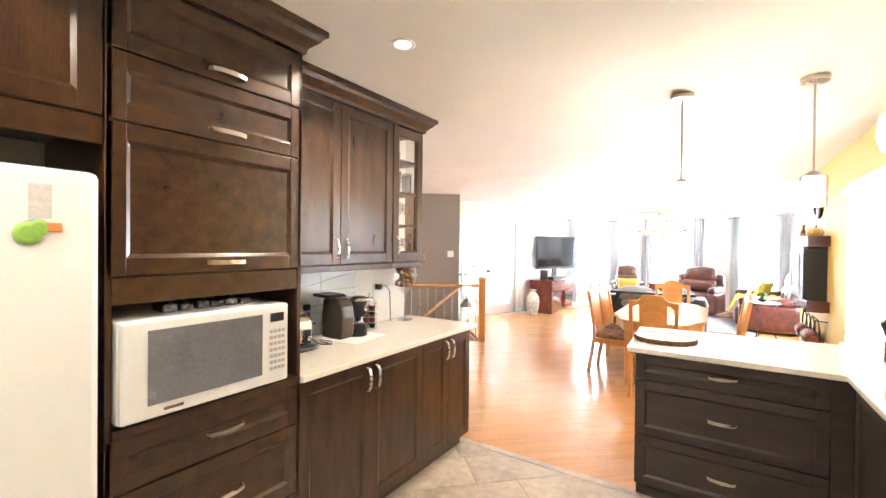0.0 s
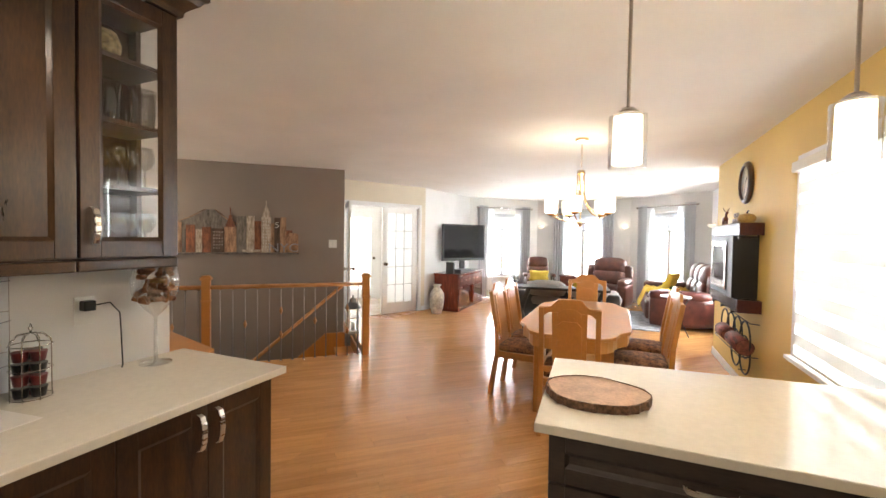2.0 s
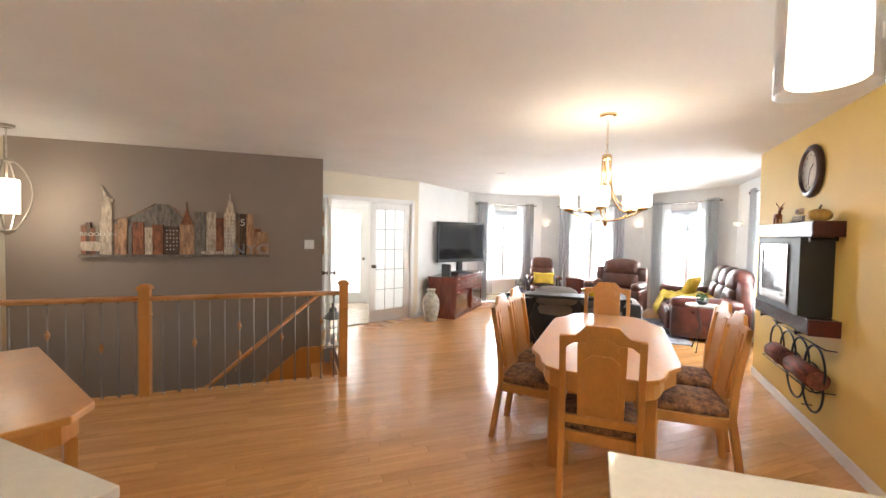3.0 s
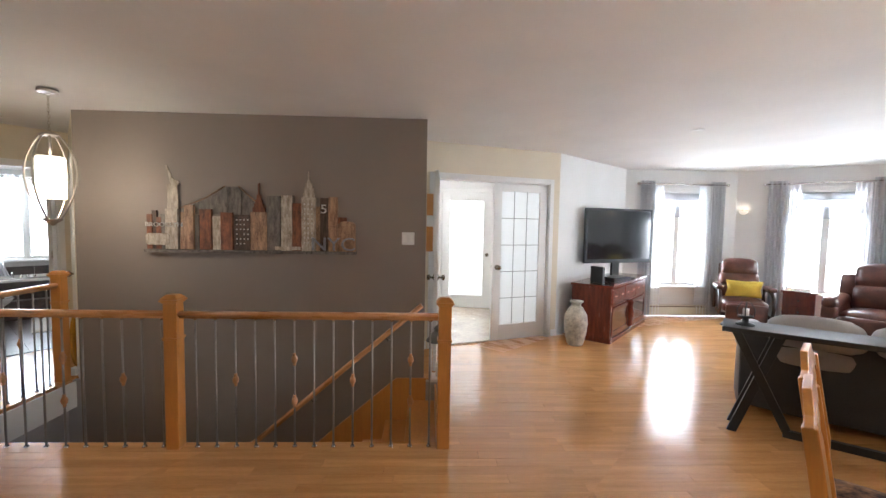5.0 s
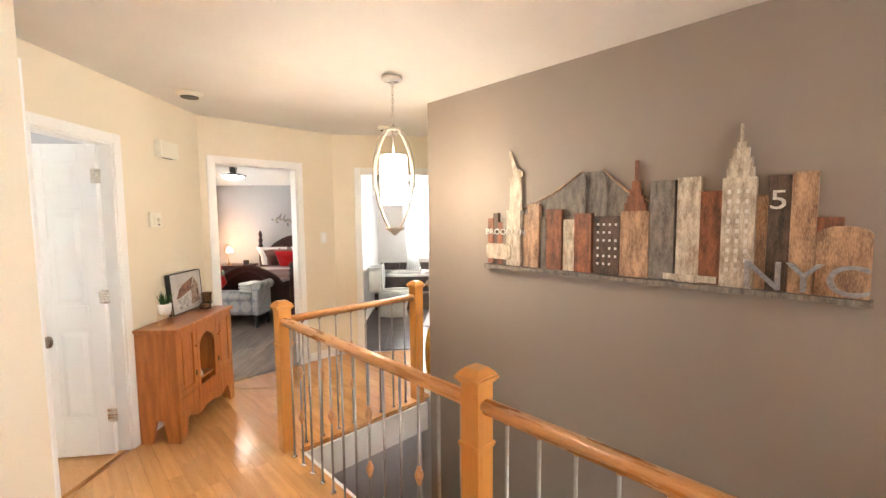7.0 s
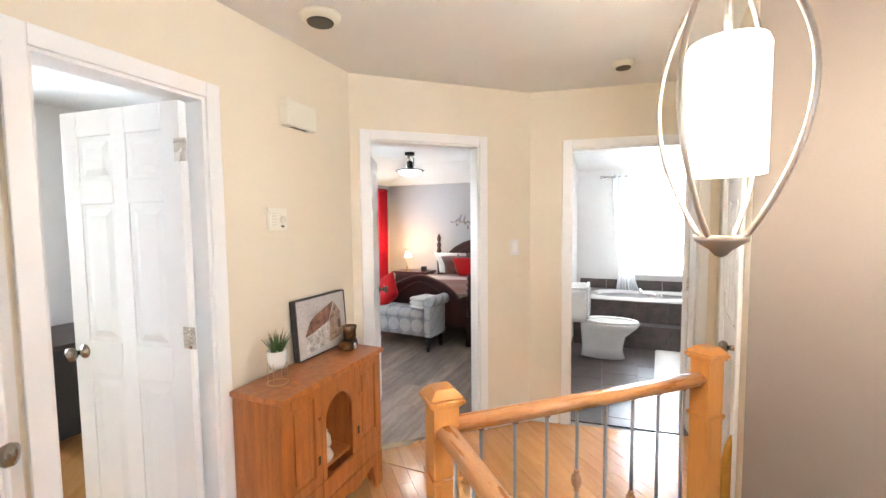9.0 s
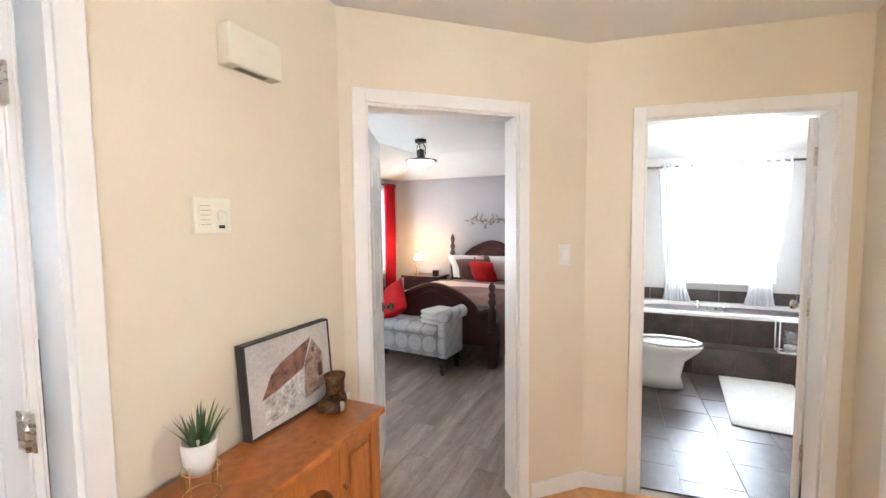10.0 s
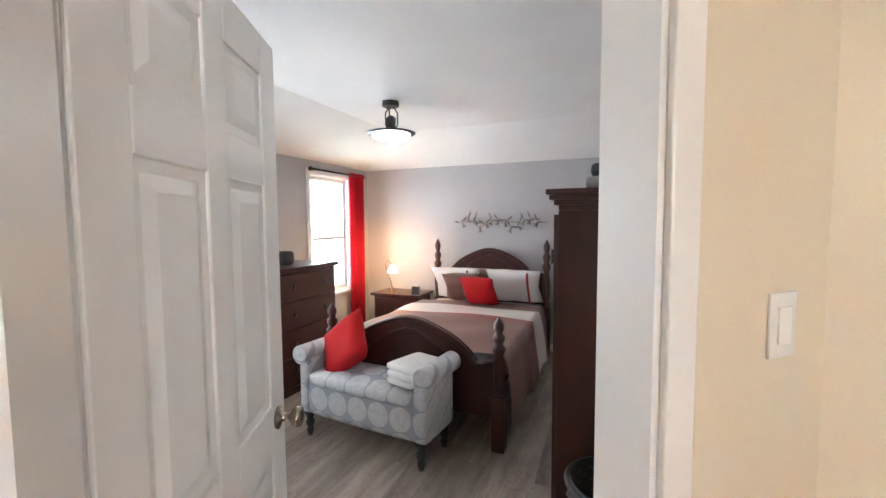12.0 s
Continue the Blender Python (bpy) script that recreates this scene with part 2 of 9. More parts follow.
def prism(bm, pts, y0, y1, m=None, axis="y"):
    """An outline in the x-z plane (or x-y for axis z) made thick along the axis."""
    def P(a, b, c):
        v = Vector((a, c, b)) if axis == "y" else (Vector((a, b, c)) if axis == "z" else Vector((c, a, b)))
        return m @ v if m is not None else v
    A = [bm.verts.new(P(x, z, y0)) for x, z in pts]
    B = [bm.verts.new(P(x, z, y1)) for x, z in pts]
    k = len(pts)
    bm.faces.new(A)
    bm.faces.new(B[::-1])
    for i in range(k):
        bm.faces.new((A[i], B[i], B[(i + 1) % k], A[(i + 1) % k]))
    return bm


def pillow_mesh(bm, w, h, t, m=None, n=12, pinch=0.12):
    grid = {}
    for s in (1, -1):
        for i in range(n + 1):
            for j in range(n + 1):
                u, v = 2 * i / n - 1, 2 * j / n - 1
                e = max(0.0, (1 - u ** 4) * (1 - v ** 4)) ** 0.5
                if s < 0 and e == 0:
                    grid[s, i, j] = grid[1, i, j]
                    continue
                k = 1 - pinch * (1 - abs(u)) * abs(v) ** 3 - pinch * (1 - abs(v)) * abs(u) ** 3
                p = Vector((u * w / 2 * k, s * e * t / 2 * (1 + 0.06 * math.sin(5 * u + 3 * v)), v * h / 2 * k))
                grid[s, i, j] = bm.verts.new(m @ p if m is not None else p)
    for s in (1, -1):
        for i in range(n):
            for j in range(n):
                q = [grid[s, i, j], grid[s, i + 1, j], grid[s, i + 1, j + 1], grid[s, i, j + 1]]
                try:
                    bm.faces.new(q if s > 0 else q[::-1]).smooth = True
                except ValueError:
                    pass
    return bm


def soft_box(bm, x0, y0, z0, x1, y1, z1, r=0.06, puff=0.0, m=None, seg=4):
    """An upholstered block: rounded edges and a slightly domed top."""
    t = bmesh.new()
    box(t, x0, y0, z0, x1, y1, z1)
    bmesh.ops.subdivide_edges(t, edges=t.edges[:], cuts=5, use_grid_fill=True)
    c = Vector(((x0 + x1) / 2, (y0 + y1) / 2, (z0 + z1) / 2))
    hx, hy, hz = (x1 - x0) / 2, (y1 - y0) / 2, (z1 - z0) / 2
    r = min(r, hx, hy, hz) * 0.98
    for v in t.verts:
        p = v.co - c
        q = Vector((max(-hx + r, min(hx - r, p.x)), max(-hy + r, min(hy - r, p.y)), max(-hz + r, min(hz - r, p.z))))
        d = p - q
        p = q + (d.normalized() * r if d.length > 1e-6 else d)
        u, w = (p.x / hx) ** 2, (p.y / hy) ** 2
        p.z += puff * (1 - u) * (1 - w) * (1 if p.z > 0 else 0)
        p.y += (puff * 0.6) * (1 - u) * (1 - (p.z / hz) ** 2) * (1 if p.y > 0 else -1) * (abs(p.y) / hy > 0.7)
        v.co = c + p
        if m is not None:
            v.co = m @ v.co
    for f in t.faces:
        f.smooth = True
    me = bpy.data.meshes.new("tmp")
    t.to_mesh(me)
    t.free()
    bm.from_mesh(me)
    bpy.data.meshes.remove(me)
    return bm


def part(name, bm, material, parent=None, label="", bevel=0.0, smooth=False):
    if smooth:
        for f in bm.faces:
            f.smooth = True
    bmesh.ops.recalc_face_normals(bm, faces=bm.faces[:])
    me = bpy.data.meshes.new(name)
    bm.to_mesh(me)
    bm.free()
    me.materials.append(material)
    ob = new(name, me)
    if parent is not None:
        ob.parent = parent
    if bevel:
        b = ob.modifiers.new("edge", "BEVEL")
        b.width, b.segments, b.limit_method = bevel, 2, "ANGLE"
    if label:
        ob["label"] = label
    return ob


def bx(name, dims, material, parent=None, label="", bevel=0.0):
    return part(name, box(bmesh.new(), *dims), material, parent, label, bevel)


def thing(name, m, label, category, group=""):
    ob = new(name)
    ob.empty_display_size = 0.1
    ob.matrix_world = m
    return tagged(ob, label, category, group)


def struct(ob, label=""):
    return tagged(ob, label, kind="structure")


H = 2.44
E0 = Vector((-1.175, 6.42))
GU, GV = Vector((-0.737, -0.676)), Vector((-0.676, 0.737))


def G(u, v, z=0.0):
    p = E0 + GU * u + GV * v
    return (p.x, p.y, z)


def run_pose(a, b, z=0.0):
    """Local x runs from a to b on the ground; local y points to the left of that way."""
    return pose(a[0], a[1], z, 0, 0, math.degrees(math.atan2(b[1] - a[1], b[0] - a[0])))


def wall(name, a, b, material, openings=(), thick=0.12, z0=0.0, z1=H, base=True, label="", cap0=0, cap1=0):
    """A wall whose room face runs from a to b with the room on its left; openings are (from, to, bottom, top) along it."""
    L = (Vector(b[:2]) - Vector(a[:2])).length
    bm = bmesh.new()
    x = -cap0
    for o0, o1, ob, ot in sorted(openings):
        box(bm, x, -thick, z0, o0, 0, z1)
        if ob > z0:
            box(bm, o0, -thick, z0, o1, 0, ob)
        if ot < z1:
            box(bm, o0, -thick, ot, o1, 0, z1)
        x = o1
    box(bm, x, -thick, z0, L + cap1, 0, z1)
    w = struct(part(name, bm, material), label)
    w.matrix_world = run_pose(a, b)
    if base:
        bb = bmesh.new()
        x = 0.0
        for o0, o1, ob, ot in sorted(openings):
            if ob < 0.1:
                if o0 - 0.075 > x:
                    box(bb, x, 0.001, 0.002, o0 - 0.075, 0.013, 0.09)
                x = o1 + 0.075
        if L > x + 0.01:
            box(bb, x, 0.001, 0.002, L, 0.013, 0.09)
        if len(bb.verts):
            s = struct(part("baseboard", bb, WHITE, bevel=0.003))
            s.matrix_world = run_pose(a, b)
    return w


def casing(name, a, b, o0, o1, top, bottom=0.0, thick=0.12, w=0.057, sill=False, label="white painted casing"):
    """Trim round an opening, with the jamb lining."""
    m = run_pose(a, b)
    root = new(name)
    root.matrix_world = m
    struct(root, label)
    for s in ("frame", "frame_back"):
        y0, y1 = (0.001, 0.017) if s == "frame" else (-thick - 0.017, -thick - 0.001)
        bm = bmesh.new()
        box(bm, o0 - w, y0, bottom, o0 + 0.004, y1, top + w)
        box(bm, o1 - 0.004, y0, bottom, o1 + w, y1, top + w)
        box(bm, o0 + 0.004, y0, top - 0.004, o1 - 0.004, y1, top + w)
        if bottom > 0.1:
            box(bm, o0 + 0.004, y0, bottom, o1 - 0.004, y1, bottom + 0.004) if not sill else box(bm, o0 - w - 0.02, y0, bottom - 0.03, o1 + w + 0.02, y1 + 0.035 if s == "frame" else y1, bottom)
        part(s, bm, WHITE, root, bevel=0.004)
    bm = bmesh.new()
    box(bm, o0 - 0.002, -thick - 0.001, bottom, o0 + 0.016, 0.001, top)
    box(bm, o1 - 0.016, -thick - 0.001, bottom, o1 + 0.002, 0.001, top)
    box(bm, o0 + 0.016, -thick - 0.001, top - 0.016, o1 - 0.016, 0.001, top + 0.002)
    if bottom > 0.1:
        box(bm, o0 + 0.016, -thick - 0.001, bottom, o1 - 0.016, 0.001, bottom + 0.016)
    part("jamb", bm, WHITE, root)
    return root


# ---- structure ----
YW = 2.874
A, B, C, D = (-1.65, 11.6), (-0.25, 12.9), (1.95, 12.9), (3.35, 11.5)
FC, FW = (-1.87, 9.57), (-3.10, 7.23)
GE, GWW = G(0.14, 1.18)[:2], G(3.30, 1.17)[:2]
CA, CB, CC, CD = (-4.745, 3.045), (-5.625, 3.997), (-5.83, 5.25), GWW
DGA, DGB = (-3.13, 3.05), (-2.25, 3.93)
KW, KY = -0.25, 3.36
# room on the left of a -> b
wall("wall_east", (YW, -1.5), (YW, 8.45), YELL, [(5.94, 7.23, 0.66, 2.03)], label="mustard yellow painted wall")
wall("wall_living_return", (YW + 0.12, 8.45), (3.35, 8.45), OFFW, cap0=0.0)
wall("wall_living_east", (3.35, 8.45), D, OFFW, [(0.35, 1.65, 0.5, 2.09)], label="white painted wall")
wall("wall_bay_right", D, C, OFFW, [(0.55, 1.40, 0.5, 2.09)], label="white painted bay wall")
wall("wall_bay_middle", C, B, OFFW, [(0.65, 1.50, 0.5, 2.09)], label="white painted bay wall")
wall("wall_bay_left", B, A, OFFW, [(0.55, 1.42, 0.5, 2.09)], label="white painted bay wall")
wall("wall_living_west", A, FC, OFFW, label="white painted wall behind the television")
wall("wall_entry", FC, FW, CREAM, [(0.155, 1.78, 0.0, 2.03)], label="cream wall with the double doors")
wall("wall_stair", GE, GWW, TAUPE, z0=-2.6, base=False, label="taupe painted stairwell wall")
wall("wall_hall_north", CD, (CC[0], 5.22), CREAM, [(0.22, 0.98, 0.0, 2.03)], label="cream hall wall")
wall("wall_bath", CC, CB, CREAM, [(0.15, 0.985, 0.0, 2.03)], label="cream hall wall")
wall("wall_bedroom_door", CB, CA, CREAM, [(0.41, 1.183, 0.0, 2.045)], label="cream hall wall")
wall("wall_hall_south", CA, DGA, CREAM, [(0.99, 1.55, 0.0, 2.03)], label="cream hall wall")
wall("wall_closet", DGA, DGB, CREAM, [(0.10, 0.86, 0.0, 2.03)], label="cream hall wall")
wall("wall_hall_east", DGB, (-0.62, 3.47), CREAM, cap0=0.0, thick=0.06)
wall("wall_kitchen_end", (-0.62, 3.47), (KW - 0.005, 3.363), OFFW, thick=0.10)
wall("wall_kitchen_west", (KW, KY), (KW, -1.5), OFFW, thick=0.14, base=False)
wall("wall_kitchen_south", (KW, -1.5), (YW, -1.5), OFFW)
casing("door_entry", FC, FW, 0.155, 1.78, 2.03)
casing("door_linen", CD, (CC[0], 5.22), 0.22, 0.98, 2.03)
casing("door_bath", CC, CB, 0.15, 0.985, 2.03)
casing("door_bedroom", CB, CA, 0.41, 1.183, 2.045)
casing("door_study", CA, DGA, 0.99, 1.55, 2.03)
casing("door_closet", DGA, DGB, 0.10, 0.86, 2.03)
# rooms beyond
wall("wall_bedroom_west", (-9.5, 3.98), (-9.5, 0.55), LGREY, label="grey bedroom wall")
wall("wall_bedroom_south", (-9.5, 0.55), (-4.85, 0.55), LGREY, [(0.42, 1.16, 0.68, 2.05), (2.6, 3.4, 0.68, 2.05)], label="grey bedroom wall with the windows")
wall("wall_bedroom_east", (-4.85, 0.55), (-4.85, 3.02), LGREY)
wall("wall_bedroom_north", (-5.70, 3.98), (-9.5, 3.98), LGREY, thick=0.04)
wall("wall_bath_south", (-8.7, 4.06), (-5.74, 4.06), BATHW, thick=0.03)
wall("wall_bath_west", (-8.7, 6.6), (-8.7, 4.06), BATHW, [(0.95, 1.85, 0.80, 2.05)])
wall("wall_bath_north", (-5.96, 6.6), (-8.7, 6.6), BATHW)
wall("wall_bath_east", (-5.96, 5.36), (-5.96, 6.6), BATHW)
wall("wall_study_east", (-2.3, 0.55), (-2.3, 2.9), OFFW)
wall("wall_study_south", (-4.72, 0.55), (-2.3, 0.55), OFFW, [(0.7, 1.7, 0.9, 2.05)])
wall("wall_entry_north", (-3.2, 10.6), (-5.6, 9.2), OFFW, [(0.35, 1.25, 0.0, 2.05), (1.45, 1.8, 0.2, 2.05)])
wall("wall_entry_west", (-5.6, 9.2), (-4.2, 6.6), OFFW)
wall("wall_entry_east", (-2.05, 9.7), (-3.2, 10.6), OFFW)
wall("wall_entry_south", (-4.2, 6.6), (-3.2, 7.06), OFFW)


def slab(name, pts, z0, z1, material, label=""):
    return struct(part(name, prism(bmesh.new(), pts, z0, z1, axis="z"), material), label)


slab("ceiling", [(-10, -1.9), (4.1, -1.9), (4.1, 13.4), (-10, 13.4)], H, H + 0.12, CEIL, "smooth white painted ceiling")
# bedroom ceiling drops in a slope at the outer walls
slab("ceiling_slope", [(0, 0), (0.95, 0), (0, -0.245)], 0, 3.43, CEIL).matrix_world = pose(-9.5, 0.55, 2.439, 0, 0, 0)
slab("ceiling_slope", [(0, 0), (0.95, 0), (0, -0.245)], 0, 4.65, CEIL).matrix_world = pose(-4.85, 0.55, 2.438, 0, 0, 90)
slab("ceiling_slope", [(0, 0), (0.95, 0), (0, -0.235)], 0, 2.54, CEIL).matrix_world = pose(-8.70, 4.06, 2.438)
for o in list(scene.objects):
    if o.name.startswith("ceiling_slope"):
        me = o.data
        for v in me.vertices:
            x, y, z = v.co
            v.co = (x, z, y)

# stairwell and lower level
GP = lambda u, v: G(u, v)[:2]
sub = struct(part("subfloor", prism(bmesh.new(), [(-0.9, 3.3), (4.1, 3.3), (4.1, 13.4), (-2.2, 13.4), (-6.5, 13.4), (-6.5, 7.6), GP(0.10, 1.42), GP(-0.02, 1.18), GP(-0.02, 0.05), GP(0, 0.05)], -0.26, -0.02, axis="z"), RAILO))
struct(part("subfloor", prism(bmesh.new(), [(-0.9, 3.3), GP(0, 0.05), GP(3.43, 0.05), (-4.0, 3.3)], -0.26, -0.02, axis="z"), RAILO))
struct(part("subfloor", prism(bmesh.new(), [(-4.0, 3.3), GP(3.38, 0.05), GP(3.38, 1.17), (-5.0, 5.3), (-5.68, 5.3), (-5.68, 3.3)], -0.26, -0.02, axis="z"), RAILO))
struct(part("subfloor", prism(bmesh.new(), [(-4.0, 3.3), (-4.0, 2.9), (-0.9, 2.9), (-0.9, 3.3)], -0.26, -0.02, axis="z"), RAILO))
for k, (a, b) in enumerate([(GP(0, 0.072), GP(3.36, 0.072)), (GP(3.358, 0.07), GP(3.358, 1.17))]):
    w = struct(part("stair_fascia", box(bmesh.new(), 0, -0.02, -0.26, (Vector(b) - Vector(a)).length, 0.0, -0.021), WHITE, bevel=0.003))
    w.matrix_world = run_pose(a, b)
wall("stair_wall_south", GP(3.43, 0.0), GP(0, 0.0), LGREY, thick=0.1, z0=-2.6, z1=-0.26, base=False)
wall("stair_wall_west", GP(3.43, 1.18), GP(3.43, 0.0), LGREY, thick=0.1, z0=-2.6, z1=-0.26, base=False)
slab("floor_lower", [GP(-1, -0.2), GP(3.6, -0.2), GP(3.6, 1.4), GP(-1, 1.4)], -2.7, -2.6, TILE)
wall("stair_wall_north_low", GP(3.295, 1.185), GP(3.8, 1.185), LGREY, thick=0.1, z0=-2.6, z1=-0.02, base=False)
wall("stair_wall_north_low", GP(-0.3, 1.185), GP(0.145, 1.185), LGREY, thick=0.1, z0=-2.6, z1=-0.02, base=False)
wall("stair_wall_east", GP(-0.02, 0.0), GP(-0.02, 1.3), LGREY, thick=0.1, z0=-2.6, z1=-0.21, base=False)
stairs = new("staircase")
struct(stairs, "varnished oak staircase going down")
for i in range(12):
    z = -0.19 * (i + 1)
    u = 0.02 + 0.215 * i
    bm = bmesh.new()
    box(bm, 0, 0, z - 0.03, 0.26, 1.10, z)
    t = part("tread", bm, OAKH, stairs, bevel=0.006)
    m = Matrix(((GU.x, GV.x, 0, 0), (GU.y, GV.y, 0, 0), (0, 0, 1, 0), (0, 0, 0, 1)))
    mm = Matrix.Translation(G(u, 0.06, 0)) @ m
    t.matrix_world = mm
    r = part("riser", box(bmesh.new(), -0.0, 0, z + 0.001, 0.018, 1.10, z + 0.158), OAK, stairs)
    r.matrix_world = mm
st = part("stringer", prism(bmesh.new(), [(0, 0.02), (0.28, 0.02), (2.9, -2.2), (2.9, -2.5), (2.45, -2.5), (0, -0.5)], 1.165, 1.178), OAK, stairs)
st.matrix_world = Matrix.Translation(G(0.12, 0, 0)) @ m

GM = Matrix.Translation(G(0, 0, 0)) @ m
# floors of other rooms under their planks and tiles
slab("floor_bedroom", [(-9.6, 0.4), (-4.8, 0.4), (-4.8, 3.0), (-5.66, 4.0), (-9.6, 4.0)], -0.1, -0.012, GROUT, "grey wood-look plank floor")
slab("floor_bath", [(-8.8, 4.06), (-5.65, 4.06), (-5.85, 5.27), (-5.97, 6.7), (-8.8, 6.7)], -0.1, -0.012, GROUT, "dark slate tile floor")
slab("floor_study", [(-4.74, 0.4), (-2.2, 0.4), (-2.2, 3.0), (-4.74, 3.0)], -0.1, -0.0, FLOORW)
slab("floor_entry", [(-2.0, 9.6), (-3.15, 7.2), (-4.3, 6.6), (-5.8, 9.2), (-3.2, 10.8)], -0.015, 0.0, TILE, "pale entry tile floor")
slab("floor_kitchen", [(-0.4, -1.9), (3.0, -1.9), (3.0, 3.40), (-0.4, 3.40)], -0.1, -0.008, GROUT, "beige tile floor")
slab("ground", [(-150, -150), (150, -150), (150, 150), (-150, 150)], -3.1, -2.75, mat("lawn_ground", (0.10, 0.16, 0.05), 0.9, var=0.3, scale=0.5))
slab("floor_threshold", [(KW, 3.40), (YW, 3.40), (YW, 3.455), (KW, 3.455)], -0.02, 0.006, TILE)

# pale daylight outside the windows
SKYB = glow("overcast_backdrop", (0.93, 0.97, 1.0), 8.5)


def backdrop(a, b, z0=-2.6, z1=5.0):
    bm = bmesh.new()
    L = (Vector(b) - Vector(a)).length
    box(bm, 0, -0.02, z0, L, 0, z1)
    o = struct(part("backdrop", bm, SKYB), "bright overcast sky outside the windows")
    o.matrix_world = run_pose(a, b)
    o.visible_shadow = False


backdrop((6.5, -4), (6.5, 17))
backdrop((6.5, 17), (-13, 17))
backdrop((-13, 17), (-13, -4))
backdrop((-13, -3), (6.5, -3))


def window(name, a, b, o0, o1, z0, z1, thick=0.12, mull=1, power=0.0, shade=0.0, rail=0.0):
    """A white window unit in an opening: casing, sill, sashes, panes and the daylight that comes through."""
    root = casing(name, a, b, o0, o1, z1, bottom=z0, thick=thick, sill=True, label="white framed window")
    w = (o1 - o0 - 0.032)
    n = mull + 1
    for i in range(n):
        x0 = o0 + 0.016 + w * i / n
        x1 = x0 + w / n
        bm = bmesh.new()
        f = 0.045
        for q in ((x0, z0 + 0.016, x1, z0 + 0.016 + f), (x0, z1 - 0.016 - f, x1, z1 - 0.016), (x0, z0 + 0.016 + f, x0 + f, z1 - 0.016 - f), (x1 - f, z0 + 0.016 + f, x1, z1 - 0.016 - f)):
            box(bm, q[0], -0.10, q[1], q[2], -0.055, q[3])
        if rail:
            box(bm, x0 + f, -0.095, rail, x1 - f, -0.06, rail + 0.04)
        part("sash", bm, WHITE, root, bevel=0.003)
        p = bx("pane", (x0 + f, -0.08, z0 + 0.016 + f, x1 - f, -0.076, z1 - 0.016 - f), CLEAR, root)
        p.visible_shadow = False
    if shade:
        bm = bmesh.new()
        box(bm, o0 + 0.02, -0.042, z1 - shade, o1 - 0.02, -0.038, z1 - 0.03)
        box(bm, o0 + 0.02, -0.050, z1 - shade - 0.015, o1 - 0.02, -0.034, z1 - shade)
        part("roller_shade", bm, GREYSHADE, root, "grey roller shade drawn part way down")
    if power:
        m = run_pose(a, b)
        xc, zc = (o0 + o1) / 2, (z0 + z1) / 2
        window_light("daylight", m @ Vector((xc, -0.16, zc)), m @ Vector((xc, 3, zc - 0.6)), o1 - o0 - 0.1, z1 - z0 - 0.1, power)
    return root


GREYSHADE = sheer("grey_shade_cloth", (0.58, 0.58, 0.60), 0.6)
window("window_dining", (YW, -1.5), (YW, 8.45), 5.94, 7.23, 0.66, 2.03, mull=1, power=55)
window("window_living_east", (3.35, 8.45), D, 0.35, 1.65, 0.5, 2.09, power=115, shade=0.42)
window("window_bay_right", D, C, 0.55, 1.40, 0.5, 2.09, power=115, shade=0.42)
window("window_bay_middle", C, B, 0.65, 1.50, 0.5, 2.09, power=115, shade=0.42)
window("window_bay_left", B, A, 0.55, 1.42, 0.5, 2.09, power=115, shade=0.42)
window("window_bedroom", (-9.5, 0.55), (-4.85, 0.55), 0.42, 1.16, 0.68, 2.05, mull=0, power=1.6, rail=1.3)
window("window_bedroom_near", (-9.5, 0.55), (-4.85, 0.55), 2.6, 3.4, 0.68, 2.05, mull=0, power=1.6, rail=1.3)
window("window_bath", (-8.7, 6.6), (-8.7, 4.06), 1.12, 1.92, 0.80, 2.05, mull=1, power=45)
window("window_study", (-4.72, 0.55), (-2.3, 0.55), 0.7, 1.7, 0.9, 2.05, power=24)

# lamps of the rooms, and one added fill light in the entry
bulb("lamp_bulb_hall", (-3.77, 4.835, 1.72), 22, size=0.06)
bulb("lamp_bulb_pendant", (1.713, 3.634, 1.80), 10, size=0.04)
bulb("lamp_bulb_pendant", (2.34, 3.705, 1.80), 10, size=0.04)
bulb("lamp_bulb_chandelier", (1.35, 6.30, 1.98), 18, size=0.12)
bulb("lamp_bulb_bedroom", (-7.54, 2.03, 2.12), 2.6, (1, 0.88, 0.72), 0.08)
bulb("lamp_bulb_bath", (-7.3, 5.2, 2.2), 16, (1, 0.95, 0.88), 0.1)
bulb("lamp_bulb_bedside", (-9.02, 1.02, 1.08), 13.0, (1, 0.55, 0.2), 0.02)
# No fixture here: unseen fill light added to brighten the entry.
bulb("lamp_bulb_entry", (-3.9, 8.3, 2.2), 110, (1, 0.97, 0.93), 0.1)


# ---- doors ----
KNOBM = mat("dark_satin_nickel", (0.30, 0.26, 0.21), 0.24, 1.0, var=0.05)


def lever_set(parent, x, z, y0, y1, knob=True):
    for s, y in ((-1, y0), (1, y1)):
        bm = bmesh.new()
        m4 = Matrix.Translation((x, y, z)) @ Matrix.Rotation(-s * math.pi / 2, 4, "X")
        lathe(bm, [(0.032, 0), (0.032, 0.006), (0.012, 0.012), (0.011, 0.035), (0.024, 0.042), (0.03, 0.055), (0.027, 0.068), (0.012, 0.074), (0.0, 0.075)], n=18, m=m4)
        part("knob", bm, KNOBM, parent, "satin nickel door knob")


